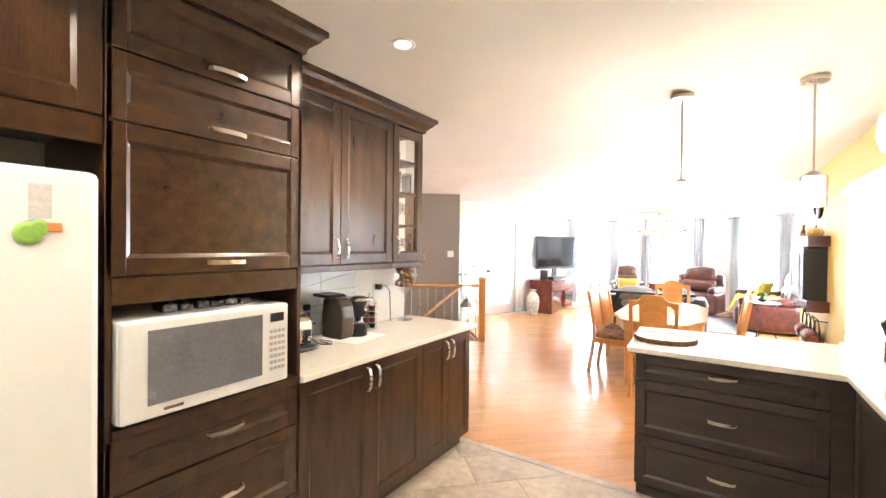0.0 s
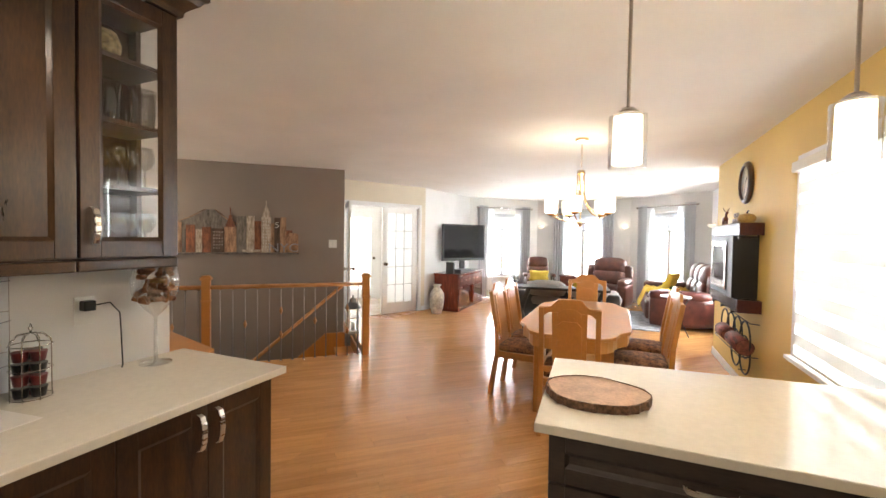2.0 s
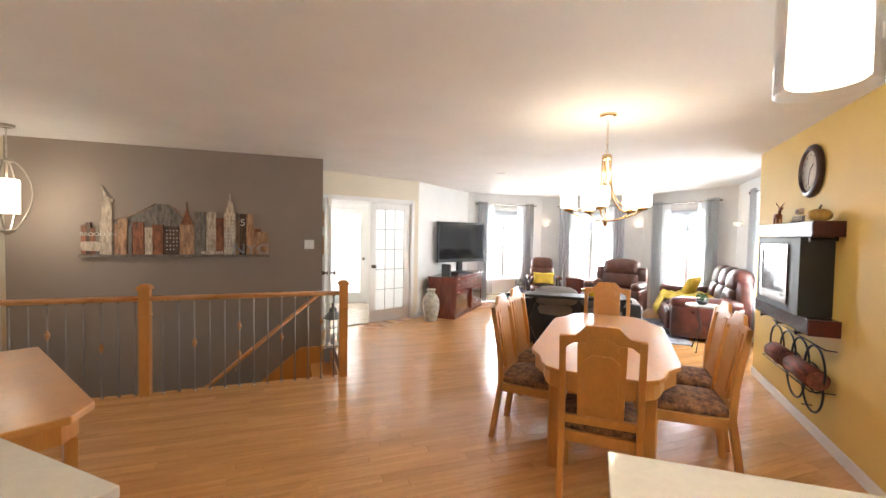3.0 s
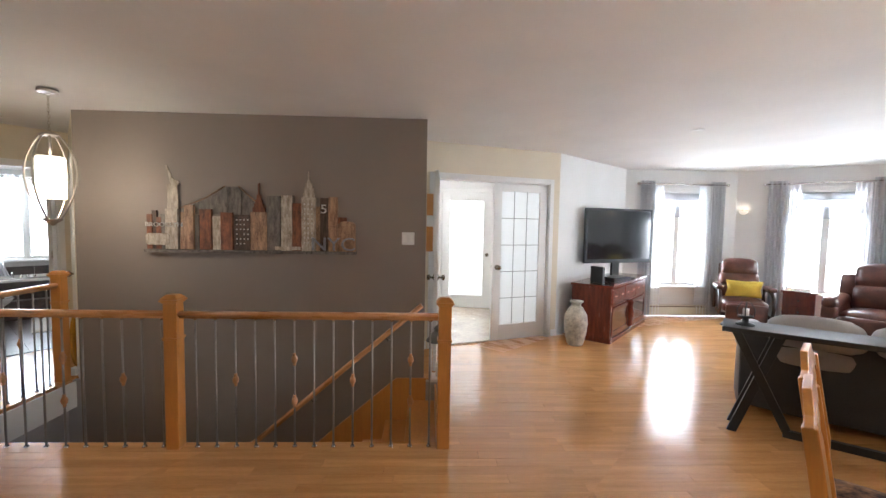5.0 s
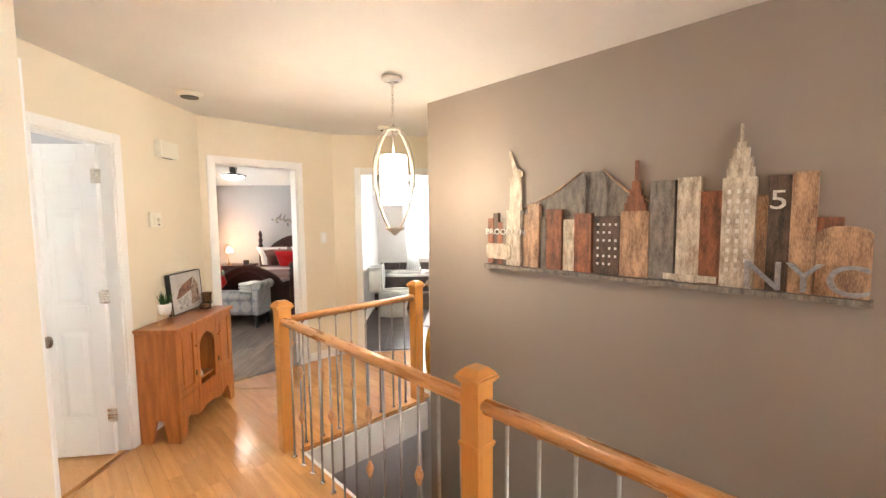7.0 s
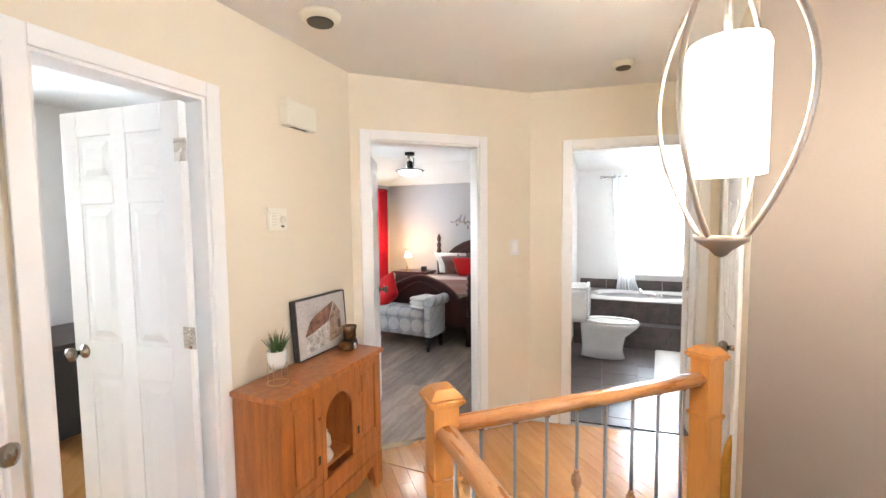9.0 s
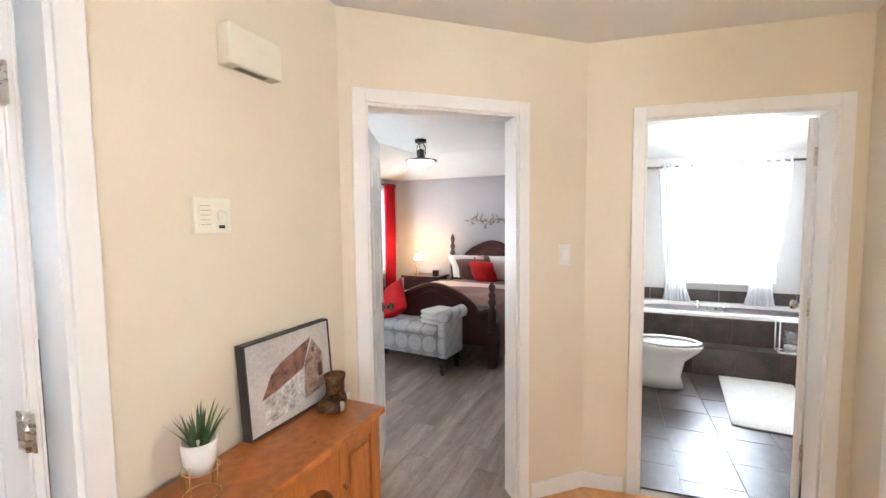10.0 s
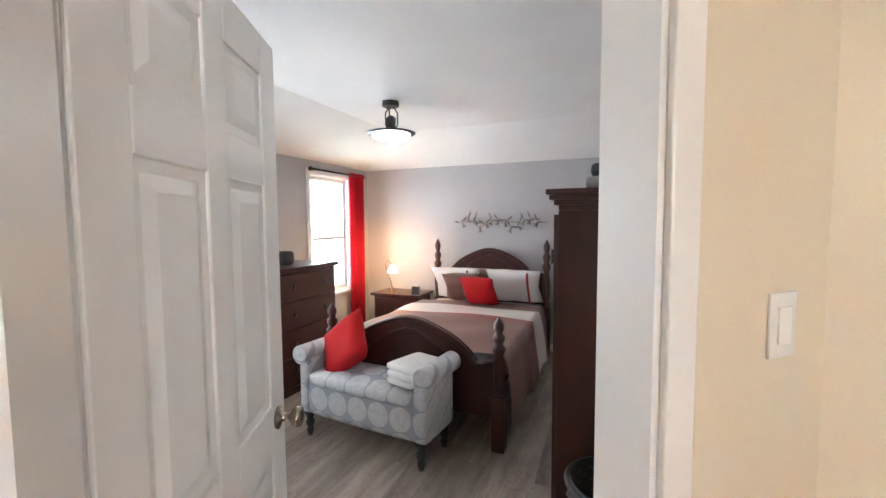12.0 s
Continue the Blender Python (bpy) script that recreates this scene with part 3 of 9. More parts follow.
def six_panel(name, m, w, h=2.0, t=0.035, label="white six-panel door", side=1, hinges=True):
    """A moulded six-panel leaf; hinge edge at local x 0."""
    root = thing(name, m, label, "door")
    root["kind"] = "structure"
    bm = bmesh.new()
    st, mid = 0.11 * w / 0.76, 0.095 * w / 0.76
    pw = (w - 2 * st - mid) / 2
    rows_ = [(0.24, 0.84), (0.99, 1.60), (1.70, h - 0.11)]
    box(bm, 0, 0.008, 0, w, t - 0.008, h)
    for y0, y1 in ((0, 0.008), (t - 0.008, t)):
        box(bm, 0, y0, 0, st, y1, h)
        box(bm, w - st, y0, 0, w, y1, h)
        box(bm, st + pw, y0, 0, st + pw + mid, y1, h)
        for z0, z1 in ((0, 0.24), (0.84, 0.99), (1.60, 1.70), (h - 0.11, h)):
            for xx in (st, st + pw + mid):
                box(bm, xx, y0, z0, xx + pw, y1, z1)
    part("leaf", bm, WHITE, root, bevel=0.004)
    for z0, z1 in rows_:
        for xx in (st, st + pw + mid):
            bm = bmesh.new()
            for y, s in ((0.008, -1), (t - 0.008, 1)):
                q = []
                for dx, dy in ((0.022, 0), (0.05, 0.0075)):
                    q.append([bm.verts.new((X, y + s * dy, Z)) for X, Z in ((xx + dx, z0 + dx), (xx + pw - dx, z0 + dx), (xx + pw - dx, z1 - dx), (xx + dx, z1 - dx))])
                for i in range(4):
                    bm.faces.new((q[0][i], q[0][(i + 1) % 4], q[1][(i + 1) % 4], q[1][i]))
                bm.faces.new(q[1])
            part("panel", bm, WHITE, root)
    lever_set(root, w - 0.065, 0.94, 0, t)
    if hinges:
        for z in (0.22, 1.0, h - 0.24):
            bm = bmesh.new()
            rod(bm, (-0.006, (0 if side < 0 else t), z), (-0.006, (0 if side < 0 else t), z + 0.09), 0.007)
            box(bm, -0.03, (0 if side < 0 else t) - 0.002, z, 0.03, (0 if side < 0 else t) + 0.002, z + 0.09)
            part("hinge", bm, NICKEL, root, "nickel hinge")
    return root


def leaf_pose(hinge, toward, z=0.008):
    a = math.degrees(math.atan2(toward[1] - hinge[1], toward[0] - hinge[0]))
    return pose(hinge[0], hinge[1], z, 0, 0, a)


LEAD = mat("grey_glazing_bar", (0.16, 0.16, 0.17), 0.4, 0.5)
PANEF = sheer("bevelled_door_glass", (0.90, 0.92, 0.93), 0.86)


def glazed_leaf(name, m, w, h=2.0, t=0.035):
    root = thing(name, m, "white french door with fifteen glass panes", "door")
    root["kind"] = "structure"
    x0, x1, z0, z1 = 0.11, w - 0.115, 0.20, h - 0.10
    bm = bmesh.new()
    for q in ((0, 0, x0, h), (x1, 0, w, h), (x0, 0, x1, z0), (x0, z1, x1, h)):
        box(bm, q[0], 0, q[1], q[2], t, q[3])
    part("leaf", bm, WHITE, root, bevel=0.003)
    bm = bmesh.new()
    for i in (1, 2):
        xx = x0 + (x1 - x0) * i / 3
        box(bm, xx - 0.003, t / 2 - 0.006, z0, xx + 0.003, t / 2 + 0.006, z1)
    for j in range(1, 5):
        zz = z0 + (z1 - z0) * j / 5
        box(bm, x0, t / 2 - 0.0055, zz - 0.003, x1, t / 2 + 0.0055, zz + 0.003)
    part("muntin", bm, LEAD, root, "thin dark grey glazing bars")
    for i in range(3):
        for j in range(5):
            p = bx("pane", (x0 + (x1 - x0) * i / 3 + 0.003, t / 2 - 0.002, z0 + (z1 - z0) * j / 5 + 0.003, x0 + (x1 - x0) * (i + 1) / 3 - 0.003, t / 2 + 0.002, z0 + (z1 - z0) * (j + 1) / 5 - 0.003), PANEF, root)
            p.visible_shadow = False
    lever_set(root, w - 0.06, 0.94, 0, t)
    return root


EM = run_pose(FC, FW)
he0, he1 = EM @ Vector((0.18, -0.02, 0)), EM @ Vector((1.750, 0.025, 0))
glazed_leaf("entry_door_leaf", leaf_pose(he0, EM @ Vector((2.0, -0.02, 0))) @ pose(0, -0.035, 0), 0.79)
glazed_leaf("entry_door_leaf", leaf_pose(he1, (he1.x + 0.509, he1.y - 0.604)), 0.79)
hs_ = thing("hanging_wood_plaque", EM, "narrow oak plaque with a white plate hung beside the double doors", "plaque")
bx("board", (1.795, 0.018, 1.16, 1.875, 0.036, 1.83), OAK, hs_, bevel=0.006)
bx("plate", (1.79, 0.0365, 1.45, 1.88, 0.043, 1.58), WHITE, hs_, "white plate", bevel=0.004)
BM = run_pose(CB, CA)
hb = BM @ Vector((1.168, -0.150, 0))
six_panel("bedroom_door_leaf", leaf_pose(hb, (-5.58, 2.723)) @ pose(0, -0.0, 0), 0.74, side=1)
TM = run_pose(CC, CB)
ht = TM @ Vector((0.17, -0.13, 0))
six_panel("bath_door_leaf", leaf_pose(ht, (ht.x - 0.70, ht.y + 0.24)), 0.73, side=-1)
SM = run_pose(CA, DGA)
hs = SM @ Vector((1.02, -0.13, 0))
six_panel("study_door_leaf", leaf_pose(SM @ Vector((1.03, -0.06, 0)), (hs.x + 0.09, hs.y - 0.7)), 0.68, side=1)
DM = run_pose(DGA, DGB)
six_panel("closet_door_leaf", DM @ pose(0.845, -0.005, 0.008, 0, 0, 180), 0.735, side=-1)
LM = run_pose(CD, (CC[0], 5.22))
six_panel("linen_door_leaf", LM @ pose(0.965, -0.005, 0.008, 0, 0, 180), 0.735, side=-1)
# outer door of the entry
OM = run_pose((-3.2, 10.6), (-5.6, 9.2))
od = thing("entrance_door", OM @ pose(0.36, -0.08, 0.0), "white entrance door with a large frosted pane", "door")
od["kind"] = "structure"
bm = bmesh.new()
for q in ((0, 0, 0.14, 2.04), (0.74, 0, 0.88, 2.04), (0.14, 0, 0.74, 0.22), (0.14, 1.9, 0.74, 2.04)):
    box(bm, q[0], 0, q[1], q[2], 0.045, q[3])
part("leaf", bm, WHITE, od, bevel=0.004)
FROST = sheer("frosted_pane", (0.88, 0.9, 0.9), 0.8)
bx("pane", (0.14, 0.018, 0.22, 0.74, 0.026, 1.9), FROST, od)
lever_set(od, 0.07, 0.95, 0, 0.045)
casing("door_entrance", (-3.2, 10.6), (-5.6, 9.2), 0.35, 1.25, 2.05)
casing("window_sidelight", (-3.2, 10.6), (-5.6, 9.2), 1.45, 1.8, 2.05, bottom=0.2)
struct(bx("rug_entry", (-0.45, -0.9, 0.0, 0.45, 0.9, 0.01), mat("grey_woven_mat", (0.30, 0.29, 0.27), 0.95, var=0.3, scale=30))).matrix_world = pose(-3.75, 8.6, 0.001, 0, 0, 30)
# ---- kitchen ----
def pull(parent, x, z, y, L=0.13, vert=False, label="arched nickel pull"):
    bm = bmesh.new()
    pts = [(-L / 2, 0.0), (-L / 2 + 0.006, 0.022), (-L / 4, 0.032), (0, 0.035), (L / 4, 0.032), (L / 2 - 0.006, 0.022), (L / 2, 0.0)]
    w = 0.008
    rings = []
    for a, d in pts:
        dd = max(d - 0.006, 0)
        ring = []
        for s, q in ((-w, d), (w, d), (w, dd), (-w, dd)):
            ring.append(bm.verts.new((x + s, y + q, z + a) if vert else (x + a, y + q, z + s)))
        rings.append(ring)
    for r0, r1 in zip(rings, rings[1:]):
        for i in range(4):
            bm.faces.new((r0[i], r0[(i + 1) % 4], r1[(i + 1) % 4], r1[i]))
    part("handle", bm, NICKEL, parent, label, bevel=0.002)


def shaker(parent, name, x0, x1, z0, z1, material, y=0.0, t=0.02, fr=0.06, glass_pane=False, label=""):
    g = 0.0015
    x0, x1, z0, z1 = x0 + g, x1 - g, z0 + g, z1 - g
    bm = bmesh.new()
    box(bm, x0, y - t, z0, x0 + fr, y, z1)
    box(bm, x1 - fr, y - t, z0, x1, y, z1)
    box(bm, x0 + fr, y - t, z0, x1 - fr, y, z0 + fr)
    box(bm, x0 + fr, y - t, z1 - fr, x1 - fr, y, z1)
    d = part(name, bm, material, parent, label, bevel=0.0025)
    # sloped bead and recessed panel
    bm = bmesh.new()
    q = []
    for dx, yy in ((0.0, y - 0.002), (0.012, y - 0.010)):
        q.append([bm.verts.new((X, yy, Z)) for X, Z in ((x0 + fr + dx, z0 + fr + dx), (x1 - fr - dx, z0 + fr + dx), (x1 - fr - dx, z1 - fr - dx), (x0 + fr + dx, z1 - fr - dx))])
    for i in range(4):
        bm.faces.new((q[0][i], q[0][(i + 1) % 4], q[1][(i + 1) % 4], q[1][i]))
    if not glass_pane:
        bm.faces.new(q[1])
    part("panel" if not glass_pane else "bead", bm, material, d)
    if glass_pane:
        p = bx("pane", (x0 + fr, y - 0.013, z0 + fr, x1 - fr, y - 0.010, z1 - fr), CLEAR, d)
        p.visible_shadow = False
    return d


def crown(parent, x0, x1, depth, z, material, left=True, right=True):
    """Stepped crown moulding along a cabinet's front and its free ends."""
    prof = [(0, 0), (0.012, 0), (0.016, 0.02), (0.03, 0.035), (0.055, 0.055), (0.066, 0.075), (0.08, 0.08), (0.08, 0.105), (0, 0.105)]
    bm = bmesh.new()
    rings = []
    ends = []
    if left:
        ends.append((x0, -depth, -1, 0))
    ends.append((x0, 0, -1 if left else 0, 1))
    ends.append((x1, 0, 1 if right else 0, 1))
    if right:
        ends.append((x1, -depth, 1, 0))
    for x, y, sx, sy in ends:
        rings.append([bm.verts.new((x + sx * d, y + sy * d, z + h)) for d, h in prof])
    k = len(prof)
    for r0, r1 in zip(rings, rings[1:]):
        for i in range(k):
            bm.faces.new((r0[i], r0[(i + 1) % k], r1[(i + 1) % k], r1[i]))
    bm.faces.new(rings[0])
    bm.faces.new(rings[-1][::-1])
    part("crown", bm, material, parent)


def west(x, y, z=0.0):
    """Local x runs south from y; fronts face east at world x."""
    return pose(x, y, z, 0, 0, -90)


def carcass(root, x0, x1, depth, z0, z1, material, toe=False):
    bm = bmesh.new()
    box(bm, x0, -depth, z0, x1, -0.0205, z1)
    if toe:
        box(bm, x0, -depth, 0.0, x1, -0.08, z0)
    part("body", bm, material, root)


# tall unit with the microwave shelf: y 1.155 .. 1.86
tall = thing("oven_tower_cabinet", west(0.38, 1.86), "tall dark-stained maple cabinet with drawers and microwave shelf", "cabinet")
bm = bmesh.new()
W_ = 0.705
box(bm, 0, -0.61, 0.10, 0.018, -0.0, 2.335)
box(bm, W_ - 0.018, -0.61, 0.10, W_, -0.0, 2.335)
box(bm, 0.018, -0.61, 0.10, W_ - 0.018, -0.021, 0.885)
box(bm, 0.018, -0.61, 0.885, W_ - 0.018, 0.012, 0.915)
box(bm, 0.018, -0.61, 1.385, W_ - 0.018, -0.021, 2.335)
box(bm, 0.018, -0.61, 0.915, W_ - 0.018, -0.59, 1.385)
box(bm, 0, -0.61, 0, W_, -0.07, 0.10)
part("body", bm, CAB, tall, bevel=0.0015)
# Near-black sheet just in front of the niche's back.
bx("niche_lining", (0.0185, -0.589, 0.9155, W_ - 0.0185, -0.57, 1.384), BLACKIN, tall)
bx("valance", (0.018, -0.021, 1.30, W_ - 0.018, -0.003, 1.385), CABH, tall, bevel=0.003)
for n_, z0, z1 in (("drawer_front", 0.105, 0.40), ("drawer_front", 0.405, 0.705), ("drawer_front", 0.71, 0.882), ("lift_door", 1.39, 1.868), ("lift_door", 1.872, 2.088), ("lift_door", 2.092, 2.325)):
    d = shaker(tall, n_, 0.0, W_, z0, z1, CABH, y=0.0, fr=0.055)
    pull(d, W_ / 2 - 0.02, (z0 + z1) / 2 - (0 if z1 < 1 else (z1 - z0) / 2 - 0.035), 0.0, 0.14)
crown(tall, 0.0, W_ + 0.95, 0.61, 2.334, CABH, right=False)

# microwave
mw = thing("microwave_oven", west(0.42, 1.80, 0.915), "white countertop microwave oven on the cabinet shelf", "microwave")
bx("housing", (0.03, -0.42, 0.015, 0.62, -0.02, 0.335), PLAST, mw, bevel=0.006)
bx("front", (0.03, -0.02, 0.015, 0.62, 0.0, 0.335), PLAST, mw, bevel=0.01)
bx("window", (0.15, 0.0005, 0.06, 0.545, 0.003, 0.30), mat("grey_oven_window", (0.17, 0.17, 0.18), 0.25), mw, "grey meshed window", bevel=0.001)
bx("display", (0.055, 0.0005, 0.265, 0.115, 0.003, 0.30), BLACK, mw)
bm = bmesh.new()
for i in range(4):
    for j in range(7):
        box(bm, 0.050 + 0.018 * i, 0.0005, 0.07 + 0.025 * j, 0.063 + 0.018 * i, 0.0035, 0.083 + 0.025 * j)
part("keypad", bm, mat("grey_keys", (0.42, 0.42, 0.44), 0.5), mw)
for xx in (0.06, 0.58):
    bx("foot", (xx, -0.1, 0.0, xx + 0.03, -0.07, 0.015), BLACK, mw)
bx("badge", (0.44, 0.003, 0.035, 0.50, 0.005, 0.045), STEEL, mw)
# foil-wrapped parcel on it
fo = thing("foil_package", west(0.33, 1.66, 1.25), "small foil-wrapped packages on the microwave", "package")
bm = bmesh.new()
for i in range(6):
    soft_box(bm, 0.055 * i, -0.10, 0.0, 0.055 * i + 0.05, 0.0, 0.028 + 0.006 * (i % 2), r=0.012)
part("wrap", bm, mat("crinkled_foil", (0.25, 0.26, 0.28), 0.25, 0.6, var=0.5, scale=40, bump=0.4), fo)

# refrigerator
fr = thing("refrigerator", west(0.45, 1.125), "white two-door refrigerator beside the tall cabinet", "refrigerator")
bx("cabinet", (0, -0.68, 0.03, 0.76, -0.065, 1.688), PLAST, fr, bevel=0.01)
bx("upper_door", (0.0, -0.06, 0.62, 0.76, 0.0, 1.692), PLAST, fr, bevel=0.02)
bx("lower_door", (0.0, -0.06, 0.06, 0.76, 0.0, 0.61), PLAST, fr, bevel=0.02)
bm = bmesh.new()
tube(bm, [(0.70, 0.0, 0.70), (0.70, 0.045, 0.72), (0.70, 0.05, 1.0), (0.70, 0.045, 1.3), (0.70, 0.0, 1.32)], 0.012)
part("handle", bm, PLAST, fr)
bx("base_grille", (0.01, -0.3, 0.0, 0.75, -0.05, 0.05), BLACK, fr)
mg = thing("fridge_magnet", west(0.451, 1.02, 1.485), "colourful toucan-shaped magnet with a paper note", "magnet")
bx("paper", (0.0, 0.0, 0.07, 0.045, 0.002, 0.16), mat("note_paper", (0.55, 0.53, 0.50), 0.8), mg)
bm = bmesh.new()
for cx, cz, r in ((0.045, 0.03, 0.03), (0.025, 0.045, 0.022)):
    lathe(bm, [(r, 0), (r, 0.004), (r * 0.6, 0.007)], n=14, m=Matrix.Translation((cx, 0.0, cz)) @ Matrix.Rotation(-math.pi / 2, 4, "X"))
part("body", bm, mat("magnet_green", (0.25, 0.45, 0.08), 0.4), mg)
bx("beak", (-0.02, 0.0, 0.035, 0.03, 0.006, 0.06), mat("magnet_orange", (0.65, 0.25, 0.08), 0.4), mg, bevel=0.004)
# cabinet over the refrigerator
oc = thing("fridge_top_cabinet", west(0.38, 1.153), "dark-stained maple cabinet over the refrigerator", "cabinet")
carcass(oc, 0, 0.90, 0.61, 1.87, 2.335, CAB)
bx("valance", (0.0, -0.022, 1.79, 0.90, -0.004, 1.869), CABH, oc, bevel=0.003)
shaker(oc, "door", 0.003, 0.45, 1.875, 2.325, CAB)
shaker(oc, "door", 0.45, 0.895, 1.875, 2.325, CAB)
ep = thing("refrigerator_end_panel", west(0.38, 0.25), "dark-stained maple end panel", "cabinet")
bx("panel", (0, -0.61, 0, 0.02, 0, 2.43), CAB, ep)

# upper cabinets: y 1.862 .. 3.20
up = thing("wall_cabinet", west(0.05, 2.857), "dark-stained maple wall cabinet with two panelled doors", "cabinet")
carcass(up, 0, 0.995, 0.30, 1.375, 2.335, CAB)
for x0, x1, hx in ((0.0, 0.467, 0.43), (0.467, 0.93, 0.505)):
    d = shaker(up, "door", x0, x1, 1.38, 2.33, CAB)
    pull(d, hx, 1.47, 0.0, 0.13, vert=True)
bx("light_rail", (0, -0.30, 1.335, 0.995, -0.004, 1.374), CABH, up, bevel=0.006)
gl = thing("glass_front_cabinet", west(0.05, 3.20), "dark-stained wall cabinet with glass door and side, full of glassware", "cabinet")
bm = bmesh.new()
box(bm, 0.0, -0.30, 1.375, 0.34, -0.0205, 1.395)
box(bm, 0.0, -0.30, 2.31, 0.34, -0.0205, 2.335)
box(bm, 0.32, -0.30, 1.395, 0.34, -0.0205, 2.31)
box(bm, 0.0, -0.30, 1.395, 0.32, -0.285, 2.31)
box(bm, 0.0, -0.285, 1.395, 0.02, -0.235, 2.31)
box(bm, 0.0, -0.07, 1.395, 0.02, -0.0205, 2.31)
part("body", bm, CAB, gl, bevel=0.002)
p = bx("side_pane", (0.008, -0.235, 1.395, 0.012, -0.07, 2.31), CLEAR, gl)
p.visible_shadow = False
for z in (1.625, 1.86, 2.09):
    bx("shelf", (0.02, -0.284, z, 0.32, -0.03, z + 0.018), CABH, gl)
d = shaker(gl, "door", 0.003, 0.337, 1.38, 2.33, CAB, glass_pane=True)
pull(d, 0.30, 1.49, 0.0, 0.13, vert=True)
bx("light_rail", (0, -0.30, 1.335, 0.34, -0.004, 1.374), CABH, gl, bevel=0.006)
crown(gl, 0.0, 1.34, 0.30, 2.334, CABH, left=True, right=False)


def goblet(m, h=0.17, r=0.035, stem=True, mt=None):
    g = thing("wine_glass" if stem else "tumbler_glass", m, "clear stemmed wine glass on the cabinet shelf" if stem else "clear cut-glass tumbler on the cabinet shelf", "glass", "glassware in the cabinet")
    bm = bmesh.new()
    if stem:
        lathe(bm, [(r * 0.9, 0), (r * 0.9, 0.003), (0.004, 0.008), (0.003, h * 0.45), (r * 0.6, h * 0.52), (r, h * 0.7), (r * 0.95, h * 0.85), (r * 0.85, h)], n=14)
    else:
        lathe(bm, [(r * 0.8, 0), (r * 0.85, 0.01), (r, h), (r * 0.93, h), (r * 0.8, 0.015), (0.0, 0.014)], n=12)
    part("bowl", bm, mt or CRYSTAL, g)
    return g


for k, (z, h, r, stem) in enumerate(((1.396, 0.15, 0.036, True), (1.644, 0.16, 0.034, True), (1.879, 0.15, 0.042, False))):
    first = None
    for i in range(3 if k < 2 else 2):
        for j in range(2):
            m_ = west(0.05, 3.20) @ pose(0.07 + (0.095 if k < 2 else 0.13) * i, -0.10 - 0.12 * j, z)
            if first is None:
                first = goblet(m_, h, r, stem)
            else:
                copy_thing(first, m_)
jar = thing("glass_jar", west(0.05, 3.20) @ pose(0.20, -0.13, 2.109), "small glass jar of beige ribbon on the top shelf", "jar")
bm = bmesh.new()
lathe(bm, [(0.03, 0), (0.055, 0.02), (0.06, 0.06), (0.045, 0.10), (0.02, 0.11)], n=14)
part("body", bm, mat("beige_ribbed", (0.35, 0.27, 0.14), 0.6, var=0.4, scale=60), jar)

# base cabinets: y 1.862 .. 3.375
for y_, w_, n_ in ((2.79, 0.928, 2), (3.375, 0.585, 2)):
    bc = thing("base_cabinet", west(0.37, y_), "dark-stained maple base cabinet under the coffee counter", "cabinet", "base cabinets")
    carcass(bc, 0, w_, 0.61, 0.10, 0.879, CAB, toe=True)
    for i in range(2):
        x0 = w_ * i / 2
        d = shaker(bc, "door", x0, x0 + w_ / 2, 0.105, 0.872, CAB)
        pull(d, w_ / 2 - (0.035 if i == 0 else -0.035), 0.78, 0.0, 0.13, vert=True)
ct = thing("countertop", pose(0, 0, 0), "polished off-white quartz counter on the dark cabinets", "countertop")
bx("slab", (-0.249, 1.862, 0.88, 0.40, 3.43, 0.91), QUARTZ, ct, bevel=0.004)
# backsplash of large white tiles with grey veins
bs = new("backsplash")
struct(bs, "white glass backsplash tiles with grey wavy lines")
SPL = mat("white_glass_tile", (0.72, 0.74, 0.76), 0.12, var=0.03)
bx("grout", (-0.2495, 1.865, 0.911, -0.245, 2.80, 1.334), GROUT, bs)
for i in range(3):
    y0 = 1.868 + 0.31 * i
    for j in range(3):
        bx("tile", (-0.246, y0 + 0.002, 0.912 + 0.141 * j, -0.240, y0 + 0.308, 0.912 + 0.141 * j + 0.138), SPL, bs, bevel=0.0)
for k in range(3):
    bm = bmesh.new()
    tube(bm, [(-0.239, 1.87 + 0.93 * i / 12, 0.965 + 0.13 * k + 0.025 * math.sin(i * 0.5 + k) + 0.004 * i) for i in range(13)], 0.0018, n=5)
    part("line", bm, mat("grey_line", (0.25, 0.25, 0.26), 0.5), bs)


# peninsula and window run
def drawer_stack(name, m, w, splits, material, label, group=""):
    root = thing(name, m, label, "cabinet", group)
    carcass(root, 0, w, 0.59, 0.10, 0.879, material, toe=True)
    for z0, z1 in splits:
        d = shaker(root, "drawer_front", 0, w, z0, z1, material, fr=0.05)
        pull(d, w / 2, (z0 + z1) / 2, 0.0, 0.13)
    return root


north = lambda x, y: pose(x, y, 0, 0, 0, 180)
drawer_stack("peninsula_cabinet", north(2.37, 3.36), 0.86, [(0.105, 0.395), (0.40, 0.718), (0.722, 0.872)], CABG, "grey-brown stained drawer cabinet of the peninsula")
fl = thing("corner_filler", north(2.447, 3.36), "grey-brown stained filler and corner cabinet", "cabinet")
bx("panel", (0.0, -0.59, 0.0, 0.076, -0.003, 0.879), CABG, fl)
bx("corner_body", (-0.42, -0.59, 0.0, -0.001, -0.003, 0.879), CABG, fl)
bk = thing("peninsula_back_panel", pose(0, 0, 0), "grey-brown stained back panel of the peninsula", "panel")
bx("panel", (1.51, 3.951, 0.0, 2.865, 3.972, 0.879), CABG, bk)
pt = thing("countertop", pose(0, 0, 0), "polished off-white quartz peninsula top with a clipped inner corner", "countertop")
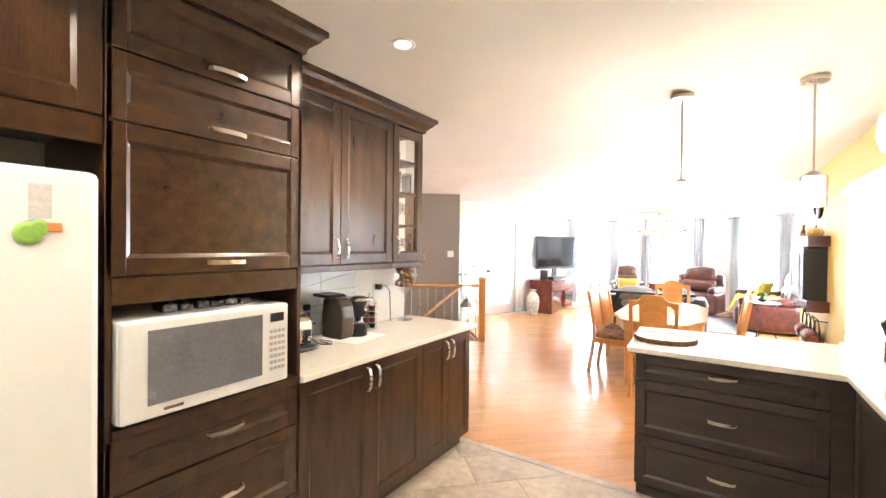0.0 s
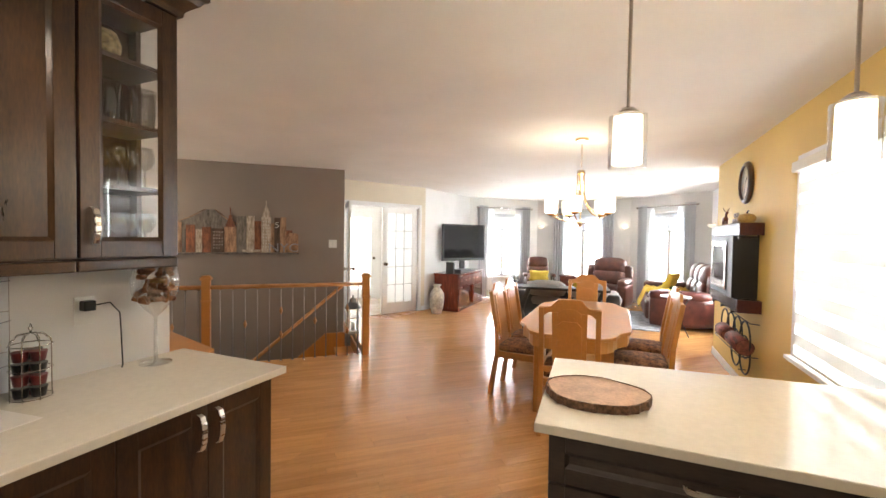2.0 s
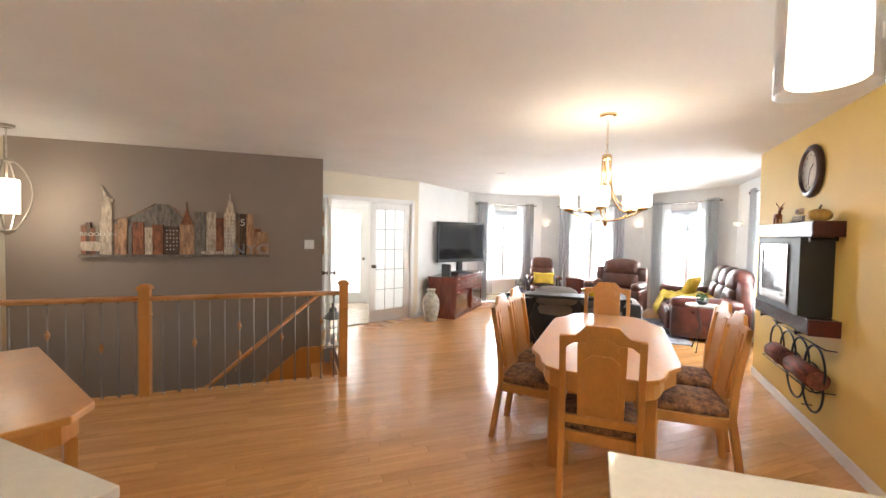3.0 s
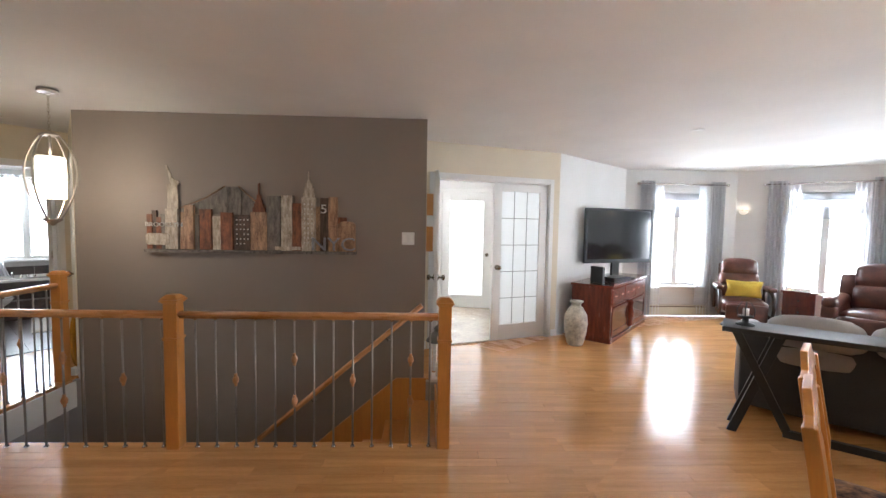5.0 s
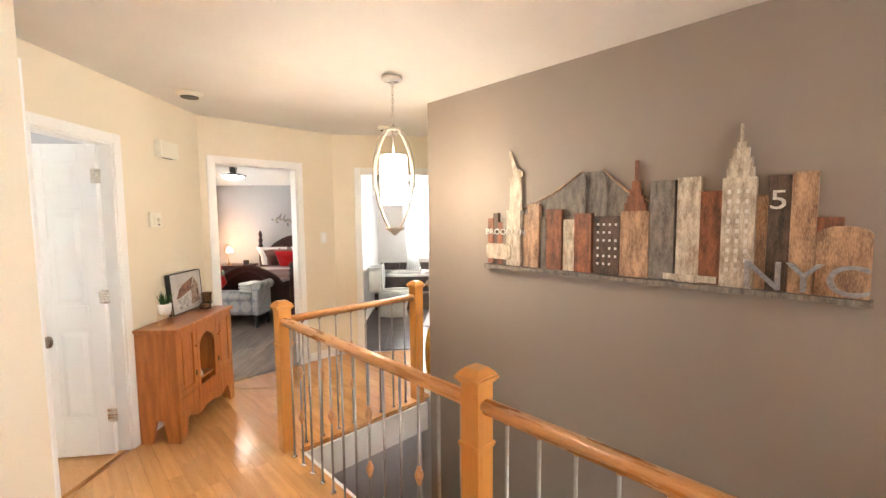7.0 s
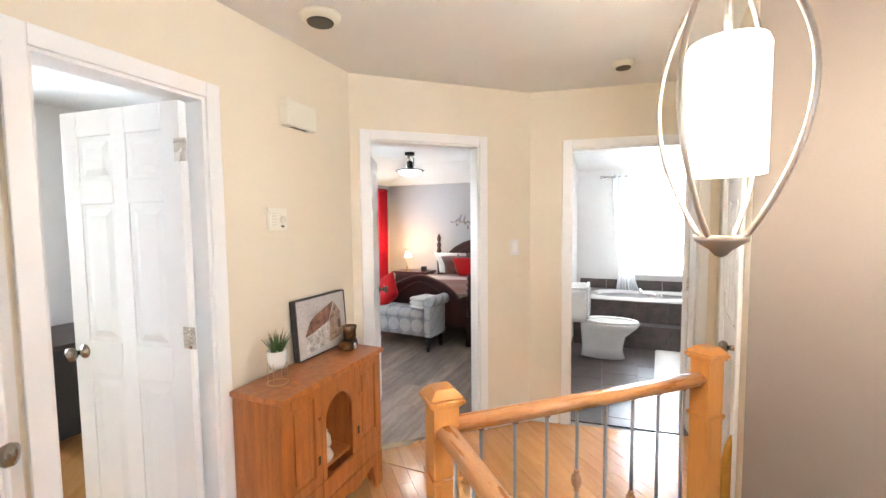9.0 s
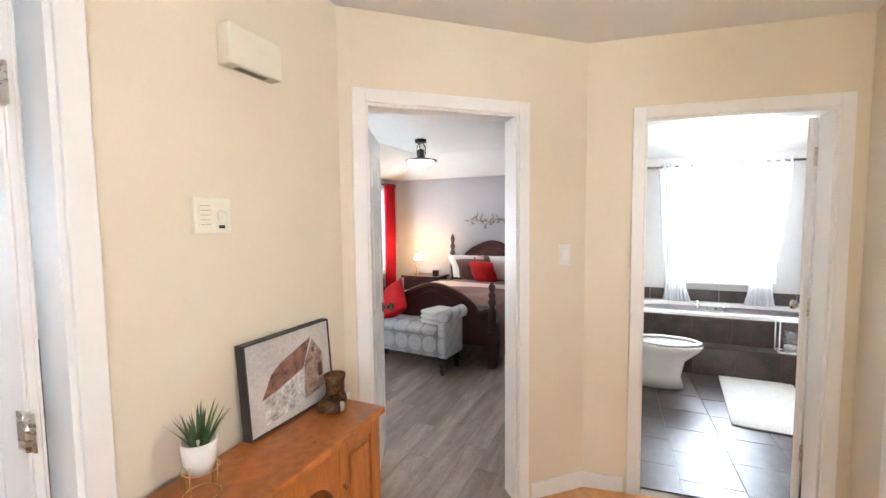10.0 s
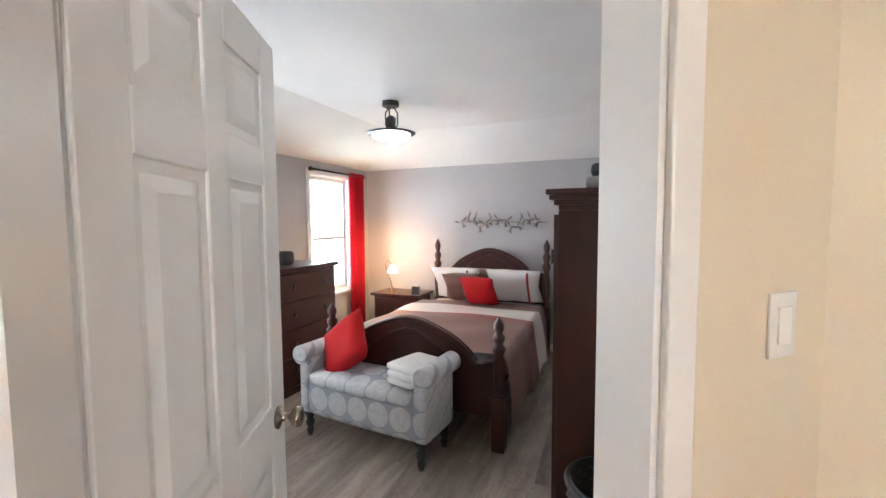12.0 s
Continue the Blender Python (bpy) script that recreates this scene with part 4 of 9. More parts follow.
part("slab", prism(bmesh.new(), [(1.47, 3.33), (2.42, 3.33), (2.42, -1.48), (2.872, -1.48), (2.872, 4.20), (1.43, 4.07)], 0.88, 0.91, axis="z"), QUARTZ, pt, bevel=0.004)
east = lambda x, y: pose(x, y, 0, 0, 0, 90)
dw = thing("dishwasher", east(2.447, 1.67), "white dishwasher under the window counter", "dishwasher")
bx("tub", (0, -0.40, 0.1, 0.60, -0.03, 0.872), PLAST, dw)
bx("door", (0.003, -0.03, 0.12, 0.597, 0.0, 0.74), PLAST, dw, bevel=0.006)
bx("control_panel", (0.003, -0.03, 0.745, 0.597, 0.012, 0.87), PLAST, dw, bevel=0.008)
bx("display", (0.40, 0.0125, 0.78, 0.55, 0.0145, 0.835), BLACK, dw)
bx("display", (0.20, 0.0125, 0.79, 0.34, 0.0145, 0.825), BLACK, dw)
bx("toe_kick", (0, -0.30, 0.0, 0.60, -0.06, 0.1), BLACK, dw)
for y_, w_ in ((2.274, 1.05), (-1.48, 1.57), (0.092, 1.57)):
    r_ = thing("base_cabinet", east(2.447, y_), "grey-brown stained base cabinet beside the dishwasher", "cabinet", "window base cabinets")
    carcass(r_, 0, w_, 0.40, 0.10, 0.879, CABG, toe=True)
    for i in range(2):
        shaker(r_, "door", w_ * i / 2, w_ * (i + 1) / 2, 0.105, 0.872, CABG)
uc = thing("wall_cabinet", east(2.54, 1.3), "dark-stained wall cabinet on the window wall", "cabinet")
carcass(uc, 0, 1.25, 0.33, 1.40, 2.335, CAB)
shaker(uc, "door", 0, 0.62, 1.405, 2.33, CAB)
shaker(uc, "door", 0.62, 1.25, 1.405, 2.33, CAB)
crown(uc, 0.0, 1.25, 0.33, 2.334, CABH)

# toaster
to = thing("toaster", west(0.075, 2.205, 0.911), "brushed steel two-slot toaster with a black base", "toaster")
soft = bmesh.new()
soft_box(soft, 0, -0.17, 0.02, 0.285, 0.0, 0.205, r=0.06)
part("shell", soft, mat("warm_brushed_steel", (0.55, 0.45, 0.30), 0.25, 0.95, var=0.06), to)
bm = bmesh.new()
soft_box(bm, -0.01, -0.17, 0.0, 0.29, 0.01, 0.035, r=0.02)
part("base", bm, BLACK, to)
for yy in (-0.115, -0.065):
    bx("slot", (0.04, yy, 0.20, 0.24, yy + 0.025, 0.207), BLACK, to)
bx("control", (0.05, 0.0, 0.045, 0.09, 0.012, 0.125), BLACK, to, bevel=0.008)
bm = bmesh.new()
lathe(bm, [(0.014, 0), (0.014, 0.014), (0.006, 0.018)], n=14, m=Matrix.Translation((0.07, 0.010, 0.08)) @ Matrix.Rotation(-math.pi / 2, 4, "X"))
part("dial", bm, STEEL, to)
bx("lever", (-0.035, -0.09, 0.13, -0.005, -0.06, 0.145), BLACK, to, bevel=0.004)
# coffee machine
cf = thing("coffee_machine", pose(-0.13, 2.49, 0.913, 0, 0, 0), "black single-cup coffee machine on a paper towel", "coffee maker")
bm = bmesh.new()
prism(bm, [(-0.03, 0.0), (0.135, 0.0), (0.148, 0.05), (0.15, 0.13), (0.14, 0.20), (0.11, 0.243), (0.07, 0.252), (-0.02, 0.245), (-0.035, 0.12)], -0.06, 0.05)
part("side_panel", bm, mat("bronze_plastic", (0.06, 0.05, 0.038), 0.3, 0.4), cf, "bronze side panel", bevel=0.012)
bm = bmesh.new()
prism(bm, [(-0.03, 0.0), (0.075, 0.0), (0.075, 0.235), (-0.03, 0.24)], 0.051, 0.165)
part("body", bm, BLACK, cf, bevel=0.008)
for nm_, z0_, z1_, r_in in (("drip_base", 0.0, 0.075, 0.062), ("brew_head", 0.125, 0.225, 0.062)):
    bm = bmesh.new()
    lathe(bm, [(0, z0_), (r_in - 0.004, z0_), (r_in, z0_ + 0.008), (r_in, z1_ - 0.01), (r_in - 0.008, z1_), (0, z1_ + 0.002)], cx=0.115, cy=0.108, n=28)
    part(nm_, bm, BLACK, cf)
bm = bmesh.new()
lathe(bm, [(0.018, 0.095), (0.022, 0.124), (0, 0.1245)], cx=0.12, cy=0.108, n=14)
part("spout", bm, BLACK, cf)
bm = bmesh.new()
lathe(bm, [(0.065, 0.0), (0.068, 0.008), (0.062, 0.02), (0.03, 0.03), (0, 0.031)], cx=0.115, cy=0.108, cz=0.224, n=28)
part("head_cover", bm, mat("warm_chrome", (0.5, 0.45, 0.36), 0.25, 1.0), cf, "warm metal domed cover")
bm = bmesh.new()
prism(bm, [(-0.05, 0.258), (0.09, 0.254), (0.11, 0.262), (0.09, 0.274), (-0.05, 0.278)], -0.115, 0.02)
part("lid", bm, BLACK, cf, bevel=0.005)
bm = bmesh.new()
lathe(bm, [(0.014, 0), (0.014, 0.006)], n=12, m=Matrix.Translation((0.175, 0.115, 0.175)) @ Matrix.Rotation(math.pi / 2, 4, "Y"))
part("button", bm, STEEL, cf)
cl = thing("paper_towel", pose(-0.04, 2.55, 0.9105, 0, 0, 8), "white paper towel under the coffee machine", "towel")
bx("sheet", (-0.17, -0.16, 0, 0.18, 0.16, 0.002), LINEN, cl)
# capsule carousel
ca = thing("capsule_rack", pose(-0.11, 2.80, 0.911), "chrome wire rack with coffee capsules", "rack")
bm = bmesh.new()
for i in range(8):
    a = math.pi / 4 * i
    x, y = 0.055 * math.cos(a), 0.055 * math.sin(a)
    tube(bm, [(x, y, 0), (x, y, 0.19), (x * 0.6, y * 0.6, 0.215), (0, 0, 0.22)], 0.0018, n=5)
for z in (0.005, 0.10, 0.18):
    tube(bm, [(0.055 * math.cos(2 * math.pi * i / 20), 0.055 * math.sin(2 * math.pi * i / 20), z) for i in range(20)], 0.002, n=5, closed=True)
tube(bm, [(0, 0, 0.22), (0.012, 0, 0.235), (0, 0, 0.25), (-0.012, 0, 0.235), (0, 0, 0.22)], 0.002, n=5)
part("frame", bm, STEEL, ca)
for j in range(4):
    for s in range(3):
        a = 2 * math.pi * s / 3 + 0.4
        bm = bmesh.new()
        lathe(bm, [(0.018, 0), (0.023, 0.03), (0.024, 0.033)], cx=0.026 * math.cos(a), cy=0.026 * math.sin(a), cz=0.008 + 0.04 * j, n=10)
        part("capsule", bm, mat("capsule_red", (0.20, 0.03, 0.03), 0.4) if (s + j) % 2 else BLACK, ca)
# big glass of corks
ck = thing("cork_goblet", pose(-0.13, 3.22, 0.911), "large stemmed glass full of wine corks", "glass")
bm = bmesh.new()
lathe(bm, [(0.06, 0), (0.06, 0.004), (0.008, 0.012), (0.006, 0.20), (0.04, 0.235), (0.085, 0.30), (0.09, 0.36), (0.08, 0.42)], n=22)
part("bowl", bm, CRYSTAL, ck)
CORK = mat("cork", (0.33, 0.14, 0.065), 0.8, var=0.3, scale=60, rand=0.2)
for i in range(46):
    bm = bmesh.new()
    a, rr, zz = random.uniform(0, 6.28), 0.062 * math.sqrt(random.random()), 0.27 + 0.14 * random.random()
    lathe(bm, [(0.011, -0.02), (0.011, 0.02)], n=8, m=Matrix.Translation((rr * math.cos(a), rr * math.sin(a), zz)) @ Euler((random.uniform(0, 3), random.uniform(0, 3), 0)).to_matrix().to_4x4())
    part("cork", bm, CORK, ck)
# outlet with charger and cord
ou = thing("wall_outlet", pose(KW + 0.001, 3.02, 1.10), "white double outlet with a plugged charger and cord", "outlet")
bx("plate", (0, -0.035, 0, 0.006, 0.035, 0.115), PLAST, ou, bevel=0.002)
bx("charger", (0.006, -0.02, 0.06, 0.045, 0.02, 0.10), BLACK, ou, bevel=0.004)
bm = bmesh.new()
tube(bm, [(0.03, 0.02, 0.08), (0.04, 0.07, 0.085), (0.05, 0.10, 0.04), (0.05, 0.105, -0.06), (0.05, 0.11, -0.18), (0.06, 0.10, -0.188)], 0.003, n=6)
part("cord", bm, BLACK, ou)
tp_ = thing("wall_outlet", pose(-0.239, 2.36, 1.02), "white outlet on the backsplash with a black plug", "outlet")
bx("plate", (0, -0.035, 0, 0.006, 0.035, 0.115), PLAST, tp_, bevel=0.002)
bx("plug", (0.006, -0.018, 0.062, 0.04, 0.018, 0.10), BLACK, tp_, bevel=0.006)
bx("plug", (0.006, -0.018, 0.015, 0.04, 0.018, 0.053), BLACK, tp_, bevel=0.006)
pc_ = thing("power_cord", pose(0, 0, 0.912), "black power cord coiled on the counter by the toaster", "cord")
bm = bmesh.new()
tube(bm, [(-0.20, 2.36, 0.14), (-0.18, 2.37, 0.05), (-0.15, 2.35, 0.006), (-0.06, 2.30, 0.005), (0.02, 2.29, 0.005), (0.05, 2.33, 0.005), (0.0, 2.37, 0.005), (-0.08, 2.35, 0.01), (-0.02, 2.31, 0.012), (0.04, 2.31, 0.012)], 0.0035, n=6)
part("cord", bm, BLACK, pc_)
# knife block
kb = thing("knife_block", pose(2.715, 3.79, 0.911, 0, 0, -25), "dark wooden knife block full of black-handled knives", "knife block")
bm = bmesh.new()
prism(bm, [(-0.06, 0), (0.09, 0), (0.09, 0.20), (-0.06, 0.11)], -0.06, 0.06)
part("block", bm, mat("walnut_block", (0.13, 0.05, 0.025), 0.35, var=0.3, stretch=(1, 1, 6)), kb, bevel=0.004)
random.seed(8)
for i in range(4):
    for j in range(4):
        bm = bmesh.new()
        x, y = -0.045 + 0.038 * i, -0.045 + 0.03 * j
        b0 = Vector((x, y, 0.112 + 0.6 * (x + 0.06)))
        d_ = Vector((-0.22 + random.uniform(-0.10, 0.10), 0.05 * (j - 1.5) + random.uniform(-0.06, 0.06), 1)).normalized()
        l_ = random.uniform(0.09, 0.135)
        tube(bm, [b0, b0 + d_ * 0.02, b0 + d_ * 0.5 * l_, b0 + d_ * 0.85 * l_, b0 + d_ * l_], [0.006, 0.010, 0.009, 0.0125, 0.007], n=8)
        part("knife", bm, (mat("lime_handle", (0.25, 0.45, 0.03), 0.4) if (i, j) in ((3, 1), (3, 2)) else BLACK), kb)
# ceramic spoon rest beside it
sr = thing("spoon_rest", pose(2.66, 3.42, 0.911), "painted red and yellow ceramic spoon rest", "spoon rest")
bm = bmesh.new()
lathe(bm, [(0.03, 0), (0.05, 0.01), (0.06, 0.035), (0.055, 0.035), (0.0, 0.012)], n=18)
part("bowl", bm, mat("painted_ceramic", (0.45, 0.14, 0.05), 0.3, var=0.9, scale=40, dark=(0.12, 0.03, 0.02)), sr)
bm = bmesh.new()
tube(bm, [(0, 0, 0.03), (0.02, -0.02, 0.10), (0.03, -0.04, 0.17)], [0.008, 0.007, 0.012], n=8)
part("spoon", bm, mat("painted_spoon", (0.40, 0.07, 0.04), 0.3, var=0.9, scale=40), sr)
# log slice tray
ls = thing("log_slice_tray", pose(1.634, 3.625, 0.911), "round slice of tree trunk with rough bark edge", "tray")
bm = bmesh.new()
n = 72
random.seed(4)
rr = []
for i in range(n):
    a = 2 * math.pi * i / n
    rr.append((1 + 0.03 * math.sin(3 * a + 1) + 0.02 * math.sin(5 * a)))
R0 = [(0.178 * rr[i] * math.cos(2 * math.pi * i / n), 0.148 * rr[i] * math.sin(2 * math.pi * i / n)) for i in range(n)]
prism(bm, [(x * 0.955, y * 0.955) for x, y in R0], 0, 0.026, axis="z")
LOGM = mat("cut_log_face", (0.50, 0.31, 0.20), 0.5, var=0.2, scale=14, bump=0.1)
part("wood", bm, LOGM, ls)
bm = bmesh.new()
v = []
for i in range(n):
    x, y = R0[i]
    k = 1 + random.uniform(-0.03, 0.03)
    v.append([bm.verts.new((x * s * (k if s > 0.96 else 1), y * s * (k if s > 0.96 else 1), z)) for s, z in ((0.955, 0.0), (0.995, 0.001), (1.0, 0.012), (0.985, 0.029), (0.955, 0.029))])
for i in range(n):
    a_, b_ = v[i], v[(i + 1) % n]
    for j in range(5):
        bm.faces.new((a_[j], a_[(j + 1) % 5], b_[(j + 1) % 5], b_[j]))
part("bark", bm, mat("rough_bark", (0.13, 0.07, 0.04), 0.9, var=0.7, scale=50, dark=(0.03, 0.016, 0.01), bump=0.8), ls)
# pendants
def pendant(x, y):
    p_ = thing("pendant_lamp", pose(x, y, 0), "brushed nickel rod pendant with a lit glass cylinder shade", "pendant lamp", "peninsula pendants")
    bm = bmesh.new()
    lathe(bm, [(0.062, 2.41), (0.065, 2.414), (0.065, 2.4385)], n=28)
    part("canopy", bm, NICKEL, p_)
    bm = bmesh.new()
    for s in (-1, 1):
        lathe(bm, [(0.005, -0.004), (0.005, 0)], cx=0.035 * s, cz=2.41, n=8)
    part("screw", bm, NICKEL, p_)
    bm = bmesh.new()
    rod(bm, (0, 0, 1.92), (0, 0, 2.41), 0.006)
    part("rod", bm, SATN, p_)
    bm = bmesh.new()
    lathe(bm, [(0.0, 1.925), (0.02, 1.922), (0.045, 1.90), (0.048, 1.893)], n=20)
    part("cap", bm, NICKEL, p_)
    bm = bmesh.new()
    lathe(bm, [(0.046, 1.893), (0.048, 1.735), (0.044, 1.732), (0.043, 1.89)], n=28)
    o = part("shade", bm, SHADEG, p_, "lit frosted inner shade")
    o.visible_shadow = False
    bm = bmesh.new()
    lathe(bm, [(0.062, 1.895), (0.062, 1.72), (0.060, 1.72), (0.060, 1.895)], n=32)
    o = part("outer_glass", bm, CLEAR, p_, "clear outer glass cylinder")
    o.visible_shadow = False


pendant(1.713, 3.634)
pendant(2.34, 3.705)
# heat pump
hp = thing("heat_pump_unit", pose(0, 0, 0), "white wall-mounted heat pump over the picture", "air conditioner")
bm = bmesh.new()
prism(bm, [(2.873, 2.30), (2.70, 2.30), (2.655, 2.25), (2.645, 2.13), (2.67, 2.05), (2.76, 2.005), (2.873, 2.005)], 3.20, 4.03)
part("housing", bm, IVORY, hp, bevel=0.008)
bm = bmesh.new()
prism(bm, [(2.668, 2.05), (2.662, 2.044), (2.752, 1.998), (2.757, 2.004)], 3.24, 3.99)
part("louver", bm, WHITE, hp, "air outlet flap")
bx("outlet_gap", (2.69, 3.25, 2.030, 2.74, 3.98, 2.0345), BLACK, hp)
bx("front_seam", (2.6445, 3.21, 2.125, 2.648, 4.02, 2.129), BLACK, hp)
# framed picture
def framed(name, m, w, h, label, frame_m, face_fn, t=0.03, fw=0.04):
    r_ = thing(name, m, label, "picture")
    bm = bmesh.new()
    box(bm, 0, -t, 0, w, 0, fw)
    box(bm, 0, -t, h - fw, w, 0, h)
    box(bm, 0, -t, fw, fw, 0, h - fw)
    box(bm, w - fw, -t, fw, w, 0, h - fw)
    part("frame", bm, frame_m, r_, bevel=0.005)
    face_fn(r_, w, h, fw)
    return r_


def street(r_, w, h, fw):
    bx("mat_board", (fw, -0.012, fw, w - fw, -0.009, h - fw), mat("cream_mat_board", (0.50, 0.40, 0.24), 0.8), r_)
    g = 0.095
    bx("print", (g, -0.0165, g, w - g, -0.0125, h - g), mat("dusk_street_print", (0.22, 0.14, 0.12), 0.5, var=0.7, scale=7, dark=(0.06, 0.07, 0.14)), r_)
    bm = bmesh.new()
    for i in range(7):
        box(bm, g + 0.03 + 0.045 * i, -0.019, g + 0.05, g + 0.055 + 0.045 * i, -0.017, g + 0.10 + 0.025 * ((i * 5) % 4))
    part("painted_light", bm, mat("painted_amber", (0.65, 0.33, 0.08), 0.5, var=0.5, scale=20), r_)


framed("framed_print", pose(2.868, 4.10, 1.355, 0, 0, -90), 0.56, 0.565, "dark wood framed print of a lit street at dusk", mat("dark_red_frame", (0.08, 0.03, 0.02), 0.3), street)
# zebra blind of the dining window
zb = thing("zebra_blind", pose(0, 0, 0), "white zebra roller blind with sheer stripes, drawn down", "blind")
bx("cassette", (2.80, 4.45, 1.96, 2.872, 5.72, 2.03), IVORY, zb, "cream blind cassette", bevel=0.006)
OPQ = sheer("blind_opaque_band", (0.72, 0.71, 0.69), 0.30)
SHR = sheer("blind_sheer_band", (0.90, 0.91, 0.92), 0.55)
for i in range(17):
    z = 1.96 - 0.075 * i
    o = bx("band", (2.846, 4.47, z - 0.075, 2.848, 5.70, z), OPQ if i % 2 else SHR, zb)
bx("bottom_bar", (2.840, 4.47, 0.672, 2.854, 5.70, 0.69), IVORY, zb, bevel=0.003)
# recessed lights, two of them unseen and added as kitchen fill
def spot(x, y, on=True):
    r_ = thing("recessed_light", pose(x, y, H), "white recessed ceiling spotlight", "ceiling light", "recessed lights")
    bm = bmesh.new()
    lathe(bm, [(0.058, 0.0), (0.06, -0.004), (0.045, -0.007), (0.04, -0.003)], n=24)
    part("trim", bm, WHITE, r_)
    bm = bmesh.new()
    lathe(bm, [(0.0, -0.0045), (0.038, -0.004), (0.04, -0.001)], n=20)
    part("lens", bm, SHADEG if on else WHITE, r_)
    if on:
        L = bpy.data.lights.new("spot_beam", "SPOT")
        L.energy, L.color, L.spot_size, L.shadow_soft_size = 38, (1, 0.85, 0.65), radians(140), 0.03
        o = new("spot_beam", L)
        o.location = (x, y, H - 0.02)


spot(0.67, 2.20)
# Next two are unseen spots behind the camera, added to brighten the cabinets.
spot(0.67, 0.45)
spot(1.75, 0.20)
spot(-0.23, 9.05, False)
spot(1.83, 8.90, False)
# ---- stair rail ----
random.seed(11)


def newel(name_pose):
    r_ = thing("newel_post", name_pose, "square golden oak newel post with moulded cap on the landing", "post", "newel posts")
    bm = bmesh.new()
    box(bm, -0.042, -0.042, 0, 0.042, 0.042, 0.97)
    part("shaft", bm, OAK, r_, bevel=0.004)
    bm = bmesh.new()
    for z0, z1, w in ((0.955, 0.965, 0.05), (0.965, 0.978, 0.058), (0.978, 0.986, 0.052)):
        box(bm, -w, -w, z0, w, w, z1)
    q0 = [bm.verts.new((x * 0.052, y * 0.052, 0.986)) for x, y in ((-1, -1), (1, -1), (1, 1), (-1, 1))]
    q1 = [bm.verts.new((x * 0.03, y * 0.03, 1.008)) for x, y in ((-1, -1), (1, -1), (1, 1), (-1, 1))]
    for i in range(4):
        bm.faces.new((q0[i], q0[(i + 1) % 4], q1[(i + 1) % 4], q1[i]))
    bm.faces.new(q1)
    part("cap", bm, OAK, r_, bevel=0.003)
    bm = bmesh.new()
    box(bm, -0.049, -0.049, 0.722, 0.049, 0.049, 0.734)
    box(bm, -0.046, -0.046, 0.714, 0.046, 0.046, 0.722)
    part("collar", bm, OAK, r_, bevel=0.003)
    return r_


rot_g = math.degrees(math.atan2(GU.y, GU.x))
n0 = newel(pose(*G(0, 0), 0, 0, rot_g))
for u, v in ((1.745, 0), (3.43, 0), (3.43, 1.135)):
    copy_thing(n0, pose(*G(u, v), 0, 0, rot_g))


def handrail(name, p, q, label):
    """A moulded rail between two points."""
    p, q = Vector(p), Vector(q)
    d = q - p
    r_ = thing(name, Matrix.Translation(p) @ Matrix(((d.x, 0, 0, 0), (d.y, 0, 0, 0), (d.z, 0, 0, 0), (0, 0, 0, 1))).to_euler().to_matrix().to_4x4(), label, "handrail")
    r_.matrix_world = Matrix.Translation(p) @ d.to_track_quat("X", "Z").to_matrix().to_4x4()
    L = d.length
    prof = [(-0.018, -0.045), (0.018, -0.045), (0.02, -0.034), (0.031, -0.026), (0.032, -0.014), (0.022, -0.003), (0.01, 0.0), (-0.01, 0.0), (-0.022, -0.003), (-0.032, -0.014), (-0.031, -0.026), (-0.02, -0.034)]
    bm = bmesh.new()
    A_ = [bm.verts.new((0, y, z)) for y, z in prof]
    B_ = [bm.verts.new((L, y, z)) for y, z in prof]
    k = len(prof)
    bm.faces.new(A_[::-1])
    bm.faces.new(B_)
    for i in range(k):
        bm.faces.new((A_[i], A_[(i + 1) % k], B_[(i + 1) % k], B_[i])).smooth = True
    part("rail", bm, RAILO, r_)
    return r_


RZ = 0.90
handrail("stair_handrail", G(0.043, 0, RZ), G(1.702, 0, RZ), "varnished oak handrail between newel posts")
handrail("stair_handrail", G(1.788, 0, RZ), G(3.387, 0, RZ), "varnished oak handrail between newel posts")
handrail("stair_handrail", G(3.43, 0.043, RZ), G(3.43, 1.092, RZ), "varnished oak handrail between newel posts")
wr = handrail("wall_handrail", G(0.18, 1.10, 0.75), G(2.55, 1.10, -1.26), "varnished oak handrail fixed to the taupe wall")
for s_ in (0.45, 1.35, 2.3):
    bm = bmesh.new()
    tube(bm, [(s_, 0, -0.045), (s_, 0, -0.075), (s_, -0.03, -0.09), (s_, -0.075, -0.09)], 0.006)
    part("bracket", bm, BRONZE, wr, "dark metal bracket")

KNOTW = mat("turned_oak_knob", (0.50, 0.24, 0.10), 0.3, var=0.15, scale=20)


